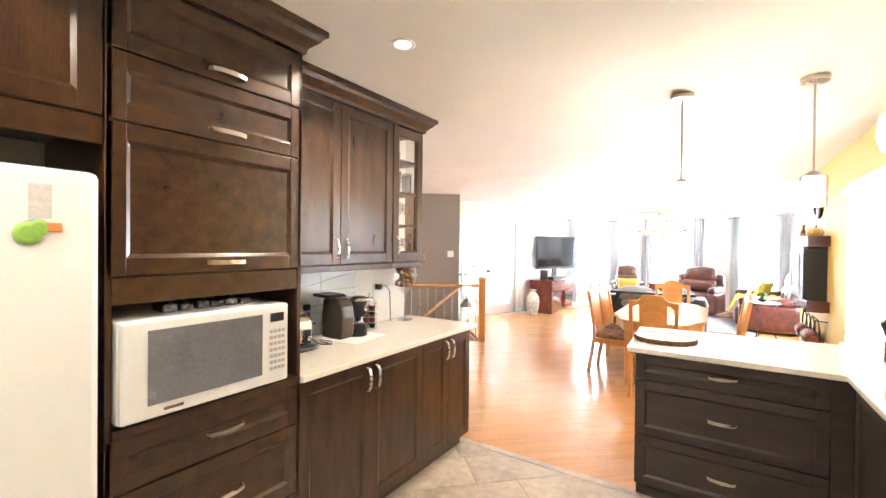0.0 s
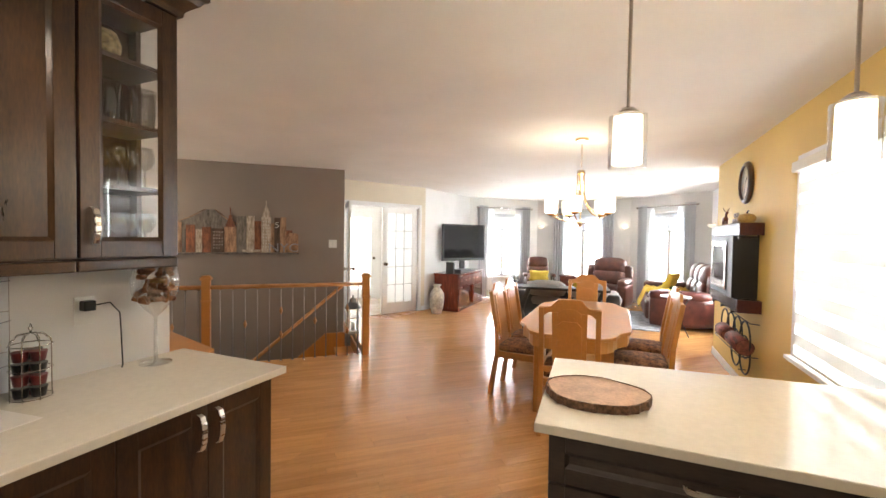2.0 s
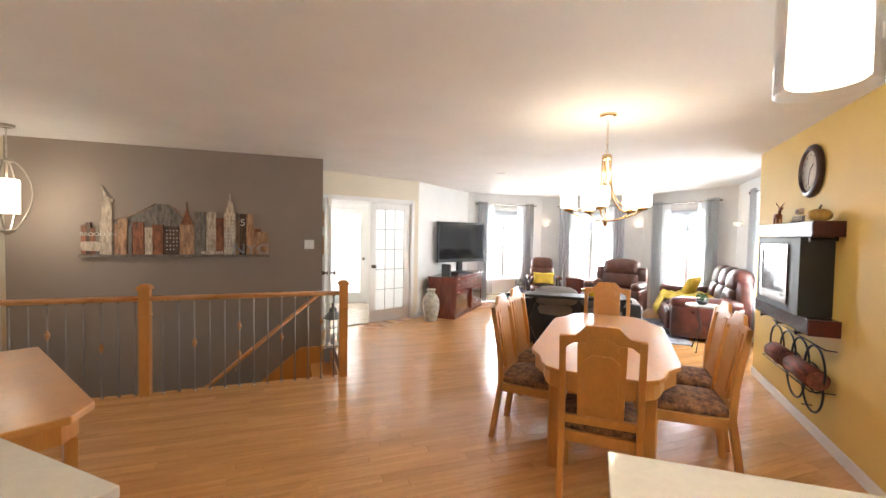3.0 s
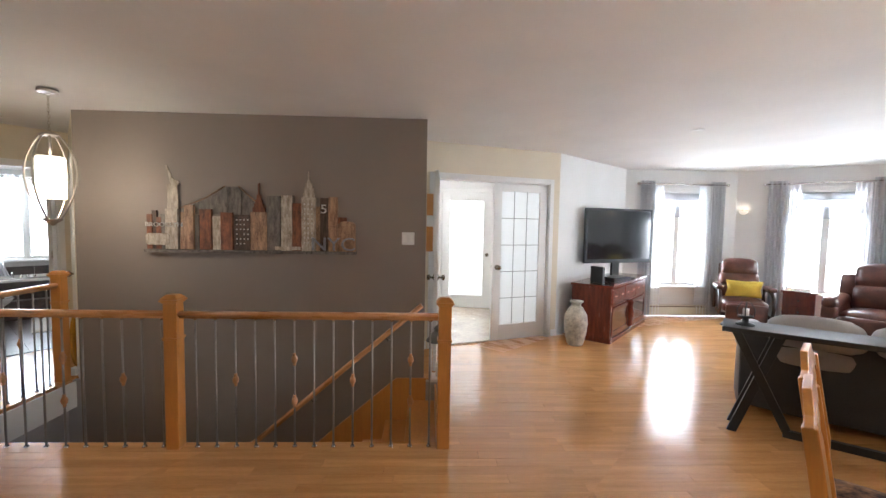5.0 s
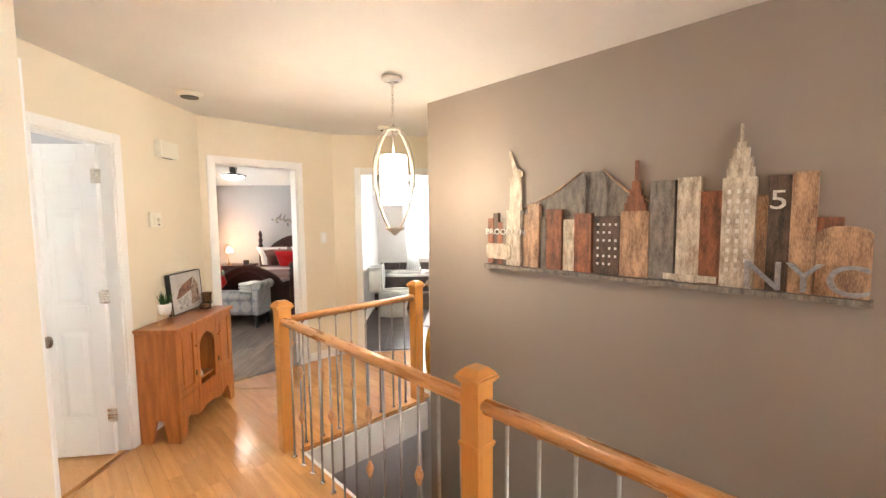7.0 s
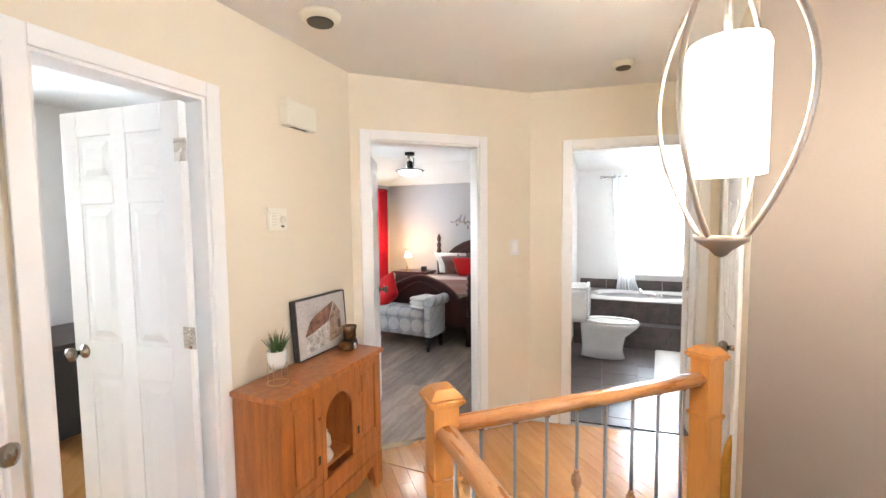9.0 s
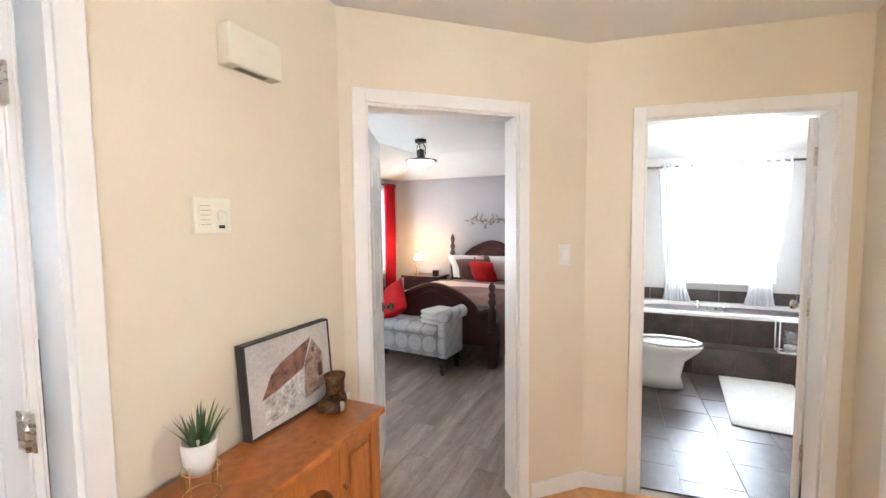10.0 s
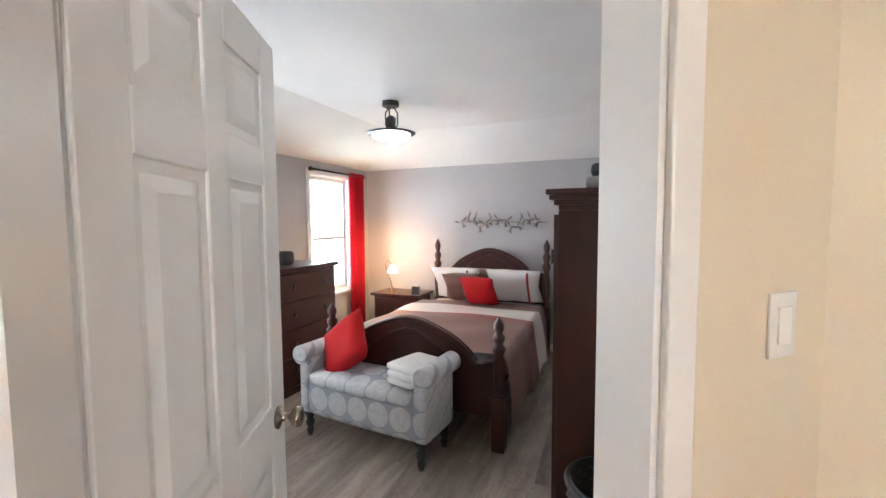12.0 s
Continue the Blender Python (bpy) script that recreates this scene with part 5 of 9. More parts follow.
def baluster(knots):
    r_ = thing("baluster", pose(0, 0, 0), {0: "plain pewter metal baluster", 1: "pewter metal baluster with one turned wooden knob", 2: "pewter metal baluster with two turned wooden knobs"}[len(knots)], "baluster", "stair rail balusters")
    bm = bmesh.new()
    lathe(bm, [(0.0065, 0.0), (0.0065, RZ - 0.044)], n=8)
    part("rod", bm, IRON, r_)
    bm = bmesh.new()
    lathe(bm, [(0.016, 0), (0.016, 0.004), (0.011, 0.012), (0.0075, 0.014)], n=12)
    part("shoe", bm, STEEL, r_, "bright metal shoe")
    bm = bmesh.new()
    lathe(bm, [(0.0075, RZ - 0.058), (0.012, RZ - 0.054), (0.014, RZ - 0.045)], n=10)
    part("ferrule", bm, STEEL, r_)
    for z in knots:
        bm = bmesh.new()
        lathe(bm, [(0.008, -0.042), (0.011, -0.034), (0.008, -0.028), (0.016, -0.018), (0.0205, 0), (0.016, 0.018), (0.008, 0.028), (0.011, 0.034), (0.008, 0.042)], cz=z, n=14)
        part("knob", bm, KNOTW, r_, "turned wooden knob")
    return r_


KINDS = [baluster(()), baluster((0.45,)), baluster((0.308, 0.588))]
placed = [False, False, False]


def put_baluster(kind, u, v):
    m_ = pose(*G(u, v), 0, 0, rot_g)
    if not placed[kind]:
        KINDS[kind].matrix_world = m_
        placed[kind] = True
    else:
        copy_thing(KINDS[kind], m_)


seq = [0, 0, 1, 0, 0, 2, 0, 0, 1, 0, 0, 2, 0]
for i in range(13):
    put_baluster(seq[(12 - i) % 13], 0.095 + 0.1262 * i, 0)
for i in range(13):
    put_baluster(seq[i] if i < 12 else 0, 1.822 + 0.1245 * i, 0)
for i in range(8):
    put_baluster([0, 1, 0, 2, 0, 1, 0, 0][i], 3.43, 0.07 + 1.0 * (i + 0.5) / 8)

# ---- skyline wall art ----
GWM = Matrix.Translation(Vector(GE + (0,))) @ Matrix(((GU.x, -GV.x, 0, 0), (GU.y, -GV.y, 0, 0), (0, 0, 1, 0), (0, 0, 0, 1)))
# local x from the wall's east end, local y out of the wall
art = thing("skyline_wall_art", GWM @ pose(0, 0, 1.215) @ Matrix.Diagonal((1, 1, 0.87, 1)), "painted wooden and metal city skyline wall art reading BROOKLYN and NYC", "wall art")
AX0, AX1 = 0.64, 2.52
AW = AX1 - AX0
cols_ = {
    "rust": mat("rust_stained_board", (0.21, 0.075, 0.035), 0.6, var=0.6, scale=12, stretch=(3, 3, 0.7), bump=0.15, dark=(0.07, 0.03, 0.02)),
    "bone": mat("bone_white_board", (0.46, 0.41, 0.34), 0.6, var=0.4, scale=14, stretch=(3, 3, 0.7), bump=0.15, dark=(0.24, 0.18, 0.13)),
    "grey": mat("weathered_grey_board", (0.19, 0.165, 0.145), 0.7, var=0.35, scale=14, stretch=(3, 3, 0.7), bump=0.15),
    "tan": mat("tan_copper_board", (0.38, 0.235, 0.14), 0.5, var=0.5, scale=9, stretch=(3, 3, 0.6), bump=0.1, dark=(0.12, 0.06, 0.035)),
    "dark": mat("dark_brown_board", (0.09, 0.055, 0.04), 0.6, var=0.5, scale=14, stretch=(3, 3, 0.7), bump=0.1),
}
# outline boards from the wall's west end: start, width, height, colour, depth
boards = [(0.00, 0.055, 0.36, "rust", 0.03), (0.045, 0.05, 0.40, "dark", 0.025), (0.09, 0.05, 0.33, "rust", 0.03), (0.13, 0.055, 0.36, "grey", 0.028),
          (0.185, 0.12, 0.42, "bone", 0.05), (0.31, 0.05, 0.385, "tan", 0.03), (0.36, 0.09, 0.46, "tan", 0.045), (0.45, 0.045, 0.36, "grey", 0.03),
          (0.50, 0.115, 0.42, "rust", 0.04), (0.62, 0.09, 0.35, "bone", 0.035), (0.70, 0.115, 0.39, "rust", 0.045), (0.82, 0.16, 0.37, "dark", 0.035),
          (0.98, 0.16, 0.40, "tan", 0.04), (1.14, 0.125, 0.57, "grey", 0.045), (1.27, 0.11, 0.58, "bone", 0.04), (1.37, 0.11, 0.50, "rust", 0.035),
          (1.47, 0.135, 0.56, "bone", 0.055), (1.60, 0.055, 0.47, "tan", 0.03), (1.645, 0.09, 0.56, "dark", 0.045), (1.725, 0.09, 0.57, "tan", 0.05),
          (1.80, 0.10, 0.36, "rust", 0.03), (1.73 + 0.14, 0.0, 0, "tan", 0.0)]
s_ = AW / 1.99
for x0, w, h, c, d_ in boards:
    if not w:
        continue
    xr = AX1 - x0 * s_
    bx("board", (xr - w * s_ + 0.002, 0.004, 0.0, xr - 0.002, d_, h), cols_[c], art, bevel=0.002)
bm = bmesh.new()
pts = [(0, 0), (0.16, 0), (0.16, 0.28)] + [(0.08 + 0.08 * math.cos(a), 0.28 + 0.04 * math.sin(a)) for a in [math.pi * k / 8 for k in range(1, 8)]] + [(0, 0.28)]
prism(bm, [(AX0 + 0.005 + x, z) for x, z in pts], 0.004, 0.05)
part("board", bm, cols_["tan"], art, bevel=0.002)
bx("ledge", (AX0 - 0.005, 0.0, -0.03, AX1 + 0.005, 0.065, -0.002), cols_["grey"], art, "grey wooden ledge", bevel=0.002)
# statue silhouette, kept a plain plate
bm = bmesh.new()
sx = AX1 - 0.25 * s_
prism(bm, [(sx + x, z) for x, z in ((-0.05, 0.42), (0.05, 0.42), (0.045, 0.60), (0.05, 0.66), (0.02, 0.68), (0.025, 0.73), (0.055, 0.86), (0.045, 0.865), (0.005, 0.74), (-0.025, 0.72), (-0.06, 0.70), (-0.06, 0.67), (-0.04, 0.66))], 0.02, 0.03)
part("statue_plate", bm, cols_["bone"], art)
# bridge: two towers, cables, arch of slats
bm = bmesh.new()
c0 = AX1 - 0.80 * s_
prism(bm, [(c0 + x, z) for x, z in ((-0.34, 0.37), (0.44, 0.37), (0.44, 0.46), (0.25, 0.52), (0.12, 0.60), (0.08, 0.66), (-0.06, 0.66), (-0.10, 0.60), (-0.2, 0.50), (-0.34, 0.42))], 0.004, 0.012)
part("bridge_plate", bm, cols_["grey"], art)
bm = bmesh.new()
for tx in (-0.06, 0.06):
    box(bm, c0 + tx - 0.025, 0.014, 0.34, c0 + tx + 0.025, 0.028, 0.62)
    box(bm, c0 + tx - 0.012, 0.016, 0.62, c0 + tx + 0.012, 0.026, 0.65)
part("bridge_tower", bm, cols_["grey"], art)
bm = bmesh.new()
tube(bm, [(c0 + 0.48, 0.016, 0.42), (c0 + 0.25, 0.016, 0.53), (c0 + 0.06, 0.016, 0.665)], 0.006)
tube(bm, [(c0 - 0.06, 0.016, 0.665), (c0 - 0.2, 0.016, 0.52), (c0 - 0.36, 0.016, 0.43)], 0.006)
part("bridge_cable", bm, cols_["tan"], art)
# stepped spires
for cx, z0, ws, col in ((AX1 - 1.06 * s_, 0.40, ((0.055, 0.05), (0.042, 0.04), (0.03, 0.04), (0.018, 0.05), (0.006, 0.12)), "rust"), (AX1 - 1.535 * s_, 0.56, ((0.05, 0.05), (0.042, 0.05), (0.03, 0.05), (0.015, 0.03), (0.005, 0.09)), "bone")):
    bm = bmesh.new()
    z = z0
    for w, h in ws:
        box(bm, cx - w, 0.01, z, cx + w, 0.034, z + h)
        z += h
    part("spire", bm, cols_[col], art)
# rows of little windows
PMK = mat("white_paint_marks", (0.62, 0.60, 0.56), 0.7)
for i in range(4):
    for j in range(6):
        if (i * j + i) % 4 != 3:
            bx("painted_window", (AX1 - (0.845 + 0.035 * i) * s_ - 0.012, 0.0355, 0.06 + 0.05 * j, AX1 - (0.845 + 0.035 * i) * s_, 0.0375, 0.075 + 0.05 * j), PMK, art)
for i in range(3):
    for j in range(9):
        bx("painted_window", (AX1 - (1.495 + 0.035 * i) * s_ - 0.012, 0.0555, 0.08 + 0.05 * j, AX1 - (1.495 + 0.035 * i) * s_, 0.0575, 0.10 + 0.05 * j), PMK, art)


def letters(name, text, size, x, y, z, material, parent, depth=0.004):
    cu = bpy.data.curves.new(name, "FONT")
    cu.body, cu.size, cu.extrude = text, size, depth
    cu.align_x = "LEFT"
    o = new(name + "_tmp", cu)
    dg = bpy.context.evaluated_depsgraph_get()
    me = bpy.data.meshes.new_from_object(o.evaluated_get(dg))
    bpy.data.objects.remove(o)
    me.materials.clear()
    me.materials.append(material)
    t = new(name, me)
    t.parent = parent
    t.matrix_local = Matrix.Translation((x, y, z)) @ Matrix.Rotation(math.pi, 4, "Z") @ Matrix.Rotation(math.pi / 2, 4, "X")
    return t


WMK = mat("white_lettering", (0.66, 0.64, 0.60), 0.6, var=0.2, scale=30)
letters("lettering", "BROOKLYN", 0.062, AX1 - 0.005, 0.056, 0.235, WMK, art)
letters("lettering", "NYC", 0.195, AX1 - 1.56 * s_, 0.066, 0.012, mat("grey_lettering", (0.34, 0.34, 0.37), 0.35, 0.7, var=0.2, scale=20), art, 0.008)
letters("lettering", "5", 0.13, AX1 - 1.65 * s_, 0.054, 0.40, WMK, art)
bm = bmesh.new()
prism(bm, [(AX1 - 0.01 - x, z) for x, z in ((0.0, 0.07), (0.02, 0.045), (0.19, 0.045), (0.21, 0.07), (0.21, 0.14), (0.19, 0.165), (0.02, 0.165), (0.0, 0.14))], 0.052, 0.06)
part("badge_plate", bm, cols_["bone"], art, "white metal plate", bevel=0.002)
bx("name_strip", (AX1 - 1.46 * s_, 0.047, 0.01, AX1 - 1.22 * s_, 0.052, 0.045), cols_["bone"], art)

# switch on the taupe wall
def switch(name, m_, w, h, n, label):
    r_ = thing(name, m_, label, "light switch")
    bx("plate", (0, 0.0, 0, w, 0.006, h), PLAST, r_, bevel=0.002)
    for i in range(n):
        c = w * (i + 0.5) / n
        bx("rocker", (c - 0.017, 0.006, h / 2 - 0.033, c + 0.017, 0.0095, h / 2 + 0.033), WHITE, r_, bevel=0.0015)
    return r_


switch("light_switch", GWM @ pose(0.105, 0.001, 1.285), 0.117, 0.117, 2, "white double rocker switch on the taupe wall")
BDM = run_pose(CB, CA)
switch("light_switch", BDM @ pose(0.098, 0.001, 1.268), 0.07, 0.115, 1, "white rocker switch beside the bedroom door")
HSM = run_pose(CA, DGA)
th = thing("thermostat", HSM @ pose(0.575, 0.001, 1.483) @ Matrix.Diagonal((0.82, 1, 1, 1)), "ivory thermostat panel with a round dial", "thermostat")
bx("plate", (0, 0, 0, 0.15, 0.018, 0.11), IVORY, th, bevel=0.004)
bx("keys", (0.085, 0.018, 0.02, 0.135, 0.0215, 0.095), IVORY, th, bevel=0.001)
bm = bmesh.new()
for j in range(5):
    box(bm, 0.09, 0.0216, 0.026 + 0.014 * j, 0.13, 0.0222, 0.0275 + 0.014 * j)
part("key_line", bm, mat("grey_print", (0.3, 0.28, 0.22), 0.6), th)
bm = bmesh.new()
lathe(bm, [(0.018, 0), (0.017, 0.012), (0.0, 0.013)], n=18, m=Matrix.Translation((0.045, 0.018, 0.052)) @ Matrix.Rotation(-math.pi / 2, 4, "X"))
part("dial", bm, IVORY, th)
bx("display", (0.03, 0.018, 0.014, 0.055, 0.0195, 0.024), BLACK, th)
db = thing("door_chime", HSM @ pose(0.375, 0.001, 2.0), "ivory door chime box high on the hall wall", "door chime")
bx("box", (0, 0, 0, 0.21, 0.055, 0.125), IVORY, db, bevel=0.006)
bm = bmesh.new()
for i in range(12):
    box(bm, 0.05 + 0.01 * i, 0.015, -0.0015, 0.055 + 0.01 * i, 0.042, -0.0003)
part("grille", bm, mat("grille_brown", (0.10, 0.08, 0.06), 0.6), db)


def round_fixture(name, x, y, r, label, rings=True):
    o = thing(name, pose(x, y, H), label, "ceiling fixture")
    bm = bmesh.new()
    lathe(bm, [(0, -0.035), (r * 0.6, -0.034), (r * 0.95, -0.018), (r, 0.0)], n=28)
    part("body", bm, IVORY, o)
    bm = bmesh.new()
    lathe(bm, [(r * 0.55, -0.036), (r * 0.62, -0.037), (r * 0.66, -0.031)], n=28)
    part("slot_ring", bm, mat("dark_slot", (0.08, 0.07, 0.05), 0.6), o)


round_fixture("smoke_detector", -5.27, 4.61, 0.065, "ivory round smoke detector on the hall ceiling")
round_fixture("ceiling_vent", -4.10, 3.36, 0.09, "ivory round ceiling vent in the hall")

# hall pendant
hl = thing("hall_pendant_lamp", pose(-3.77, 4.8355, 0, 0, 0, 4), "nickel cage pendant with a lit glass cylinder over the stairwell", "pendant lamp")
bm = bmesh.new()
lathe(bm, [(0.058, 2.415), (0.064, 2.42), (0.064, 2.4385)], n=28)
part("canopy", bm, NICKEL, hl)
bm = bmesh.new()
for i in range(12):
    z = 2.41 - 0.024 * i
    k_ = i % 2
    tube(bm, [(0.007 * math.cos(a) * (1 - k_), 0.007 * math.cos(a) * k_, z + 0.016 * math.sin(a)) for a in [2 * math.pi * q / 10 for q in range(10)]], 0.0022, n=5, closed=True)
part("chain", bm, NICKEL, hl)
bm = bmesh.new()
lathe(bm, [(0.012, 2.13), (0.05, 2.112), (0.065, 2.105), (0.062, 2.098), (0.02, 2.10)], n=24)
rod(bm, (0, 0, 1.94), (0, 0, 2.14), 0.009)
part("holder", bm, SATN, hl)
bm = bmesh.new()
lathe(bm, [(0.045, 1.47), (0.06, 1.475), (0.058, 1.462), (0.025, 1.44), (0.012, 1.425), (0.0, 1.42)], n=24)
part("finial", bm, SATN, hl)
for k in range(4):
    a = math.pi / 2 * k + radians(46)
    bm = bmesh.new()
    pr = []
    for i in range(41):
        t = i / 40
        z = 2.105 - 0.635 * t
        r0 = 0.050 + 0.128 * math.sin(math.pi * t ** 0.88) ** 0.85
        pr.append((r0 * math.cos(a), r0 * math.sin(a), z))
    tube(bm, pr, 0.0068, n=10)
    part("cage_bar", bm, SATN, hl)
bm = bmesh.new()
lathe(bm, [(0.0, 1.945), (0.082, 1.94), (0.088, 1.925), (0.088, 1.625), (0.084, 1.625), (0.084, 1.92)], n=36)
o = part("shade", bm, SHADEG, hl, "lit white glass shade")
o.visible_shadow = False

# hall console cabinet
hc = thing("hall_console_cabinet", pose(-3.80, 3.345, 0, 0, 0, 180), "honey pine console cabinet with two doors and an arched niche", "cabinet")
# local x runs west, local y is toward the wall
W2, D2 = 0.76, 0.275
bm = bmesh.new()
prism(bm, [(-0.015, -0.02), (0.70 + 0.075, -0.02), (0.775, 0.10), (0.775, D2), (-0.015, D2)], 0.775, 0.80, axis="z")
part("top", bm, PINE, hc, bevel=0.006)
for x0 in (0.0, W2 - 0.02):
    bm = bmesh.new()
    prism(bm, [(0.0, 0.0), (0.085, 0.0), (0.115, 0.16), (0.16, 0.16), (0.19, 0.0), (D2, 0.0), (D2, 0.774), (0, 0.774)], x0, x0 + 0.02, axis="x")
    part("side", bm, PINE, hc, bevel=0.002)
bm = bmesh.new()
box(bm, 0.021, D2 - 0.015, 0.15, W2 - 0.021, D2, 0.774)
box(bm, 0.021, 0.03, 0.15, W2 - 0.021, D2 - 0.016, 0.168)
box(bm, 0.24, 0.03, 0.33, W2 - 0.24, D2 - 0.016, 0.345)
for x in (0.235, W2 - 0.25):
    box(bm, x, 0.01, 0.168, x + 0.015, D2 - 0.016, 0.774)
part("inside", bm, PINE, hc)
bm = bmesh.new()
n = 28
pts = [(0.0, 0.0), (0.06, 0.0), (0.085, 0.10)]
for i in range(n + 1):
    t = i / n
    pts.append((0.10 + (W2 - 0.2) * t, 0.125 + 0.022 * math.cos(4 * math.pi * t) - 0.02 * math.exp(-((t - 0.5) / 0.07) ** 2)))
pts += [(W2 - 0.085, 0.10), (W2 - 0.06, 0.0), (W2, 0.0), (W2, 0.20), (0, 0.20)]
prism(bm, pts, -0.002, 0.018)
part("apron", bm, PINE, hc, "scalloped pine apron")
for x0 in (0.012, W2 - 0.245):
    bm = bmesh.new()
    x1 = x0 + 0.233
    box(bm, x0, 0, 0.201, x1, 0.018, 0.30)
    dr_ = part("drawer", bm, PINE, hc, bevel=0.004)
    kx = (x0 + x1) / 2
    bm = bmesh.new()
    box(bm, x0, 0, 0.306, x0 + 0.045, 0.02, 0.77)
    box(bm, x1 - 0.045, 0, 0.306, x1, 0.02, 0.77)
    box(bm, x0 + 0.045, 0, 0.306, x1 - 0.045, 0.02, 0.355)
    box(bm, x0 + 0.045, 0, 0.725, x1 - 0.045, 0.02, 0.77)
    d = part("door", bm, PINE, hc, bevel=0.003)
    bm = bmesh.new()
    box(bm, x0 + 0.046, 0.010, 0.356, x1 - 0.046, 0.016, 0.724)
    box(bm, x0 + 0.065, 0.003, 0.38, x1 - 0.065, 0.010, 0.70, bevel=0.004)
    part("panel", bm, PINE, d)
    bm = bmesh.new()
    lathe(bm, [(0.006, 0), (0.012, 0.012), (0.009, 0.02), (0, 0.022)], n=12, m=Matrix.Translation((x1 - 0.02 if x0 < 0.1 else x0 + 0.02, 0.0, 0.62)) @ Matrix.Rotation(math.pi / 2, 4, "X"))
    part("knob", bm, PINE, d)
    bx("backplate", (x1 - 0.028 if x0 < 0.1 else x0 + 0.012, -0.002, 0.40, x1 - 0.012 if x0 < 0.1 else x0 + 0.028, 0.0, 0.44), BRONZE, d)
# arched niche front
bm = bmesh.new()
ax0, ax1 = 0.247, W2 - 0.247
cx, rr_ = (ax0 + ax1) / 2, (ax1 - ax0) / 2 - 0.03
outer = [(ax0, 0.306), (ax0 + 0.03, 0.306)]
arch = [(cx + rr_ * math.cos(a), 0.58 + rr_ * 1.0 * math.sin(a)) for a in [math.pi - math.pi * k / 14 for k in range(15)]]
for i in range(14):
    (xa, za), (xb, zb) = arch[i], arch[i + 1]
    vs = [bm.verts.new((x, y, z)) for y in (0.0, 0.018) for x, z in ((xa, za), (xb, zb), (xb, 0.77), (xa, 0.77))]
    for f in ((0, 1, 2, 3), (7, 6, 5, 4), (0, 4, 5, 1), (2, 6, 7, 3)):
        bm.faces.new([vs[q] for q in f])
box(bm, ax0, 0, 0.306, ax0 + 0.03, 0.018, 0.77)
box(bm, ax1 - 0.03, 0, 0.306, ax1, 0.018, 0.77)
part("arch_frame", bm, PINE, hc)
bx("drawer", (ax0, 0, 0.201, ax1, 0.018, 0.30), PINE, hc, bevel=0.004)
for nm, x, h in (("niche_vase", 0.30, 0.13), ("niche_vase", 0.40, 0.10)):
    v_ = thing(nm, hc.matrix_world @ pose(x + 0.02, 0.13, 0.346), "small white ceramic vase in the console niche", "vase", "niche vases")
    bm = bmesh.new()
    lathe(bm, [(0.02, 0), (0.035, 0.03), (0.03, 0.07), (0.014, 0.095), (0.02, h)], n=16)
    part("body", bm, CERAM, v_)
bt = thing("glass_ball", hc.matrix_world @ pose(0.34, 0.08, 0.346), "pale glass dome in the console niche", "ornament")
bm = bmesh.new()
lathe(bm, [(0.05, 0), (0.055, 0.02), (0.04, 0.05), (0.0, 0.065)], n=18)
part("dome", bm, CERAM, bt)


def barn(r_, w, h, fw):
    bx("canvas", (0.004, -0.028, 0.004, w - 0.004, -0.0005, h - 0.004), mat("painted_canvas", (0.54, 0.51, 0.49), 0.7, var=0.12, scale=5, dark=(0.40, 0.38, 0.37), bump=0.05), r_)
    bm = bmesh.new()
    prism(bm, [((1 - x) * w, z * h) for x, z in ((0.14, 0.36), (0.30, 0.40), (0.62, 0.52), (0.74, 0.85), (0.36, 0.68), (0.26, 0.60))], 0.0, 0.0012)
    part("painted_roof", bm, mat("painted_roof_brown", (0.24, 0.12, 0.085), 0.7, var=0.4, scale=25), r_)
    bm = bmesh.new()
    prism(bm, [((1 - x) * w, z * h) for x, z in ((0.62, 0.14), (0.88, 0.20), (0.88, 0.62), (0.76, 0.82), (0.64, 0.55))], 0.0, 0.0012)
    part("painted_gable", bm, mat("painted_gable_tan", (0.36, 0.26, 0.20), 0.7, var=0.4, scale=25), r_)
    bm = bmesh.new()
    prism(bm, [((1 - x) * w, z * h) for x, z in ((0.16, 0.08), (0.61, 0.13), (0.61, 0.50), (0.17, 0.35))], 0.0, 0.0012)
    part("painted_wall", bm, mat("painted_wall_white", (0.56, 0.54, 0.52), 0.7, var=0.4, scale=25), r_)
    bm = bmesh.new()
    prism(bm, [((1 - x) * w, z * h) for x, z in ((0.81, 0.33), (0.86, 0.34), (0.86, 0.50), (0.81, 0.49))], 0.0012, 0.002)
    prism(bm, [((1 - x) * w, z * h) for x, z in ((0.745, 0.66), (0.77, 0.66), (0.77, 0.72), (0.745, 0.72))], 0.0012, 0.002)
    part("painted_opening", bm, mat("painted_dark", (0.09, 0.06, 0.055), 0.7), r_)


pc = thing("barn_painting", pose(-4.075, 3.235, 0.801, 8, 0, 184), "painting of an old barn in a thin black frame", "painting")
bm = bmesh.new()
w_, h_ = 0.41, 0.315
for q in ((0, 0, w_, 0.006), (0, h_ - 0.006, w_, h_), (0, 0.006, 0.006, h_ - 0.006), (w_ - 0.006, 0.006, w_, h_ - 0.006)):
    box(bm, q[0], -0.034, q[1], q[2], 0.003, q[3])
part("frame", bm, BLACKM, pc)
barn(pc, w_, h_, 0.01)
pc.matrix_world = pose(-4.575, 3.115, 0.805, 4, 0, 0)
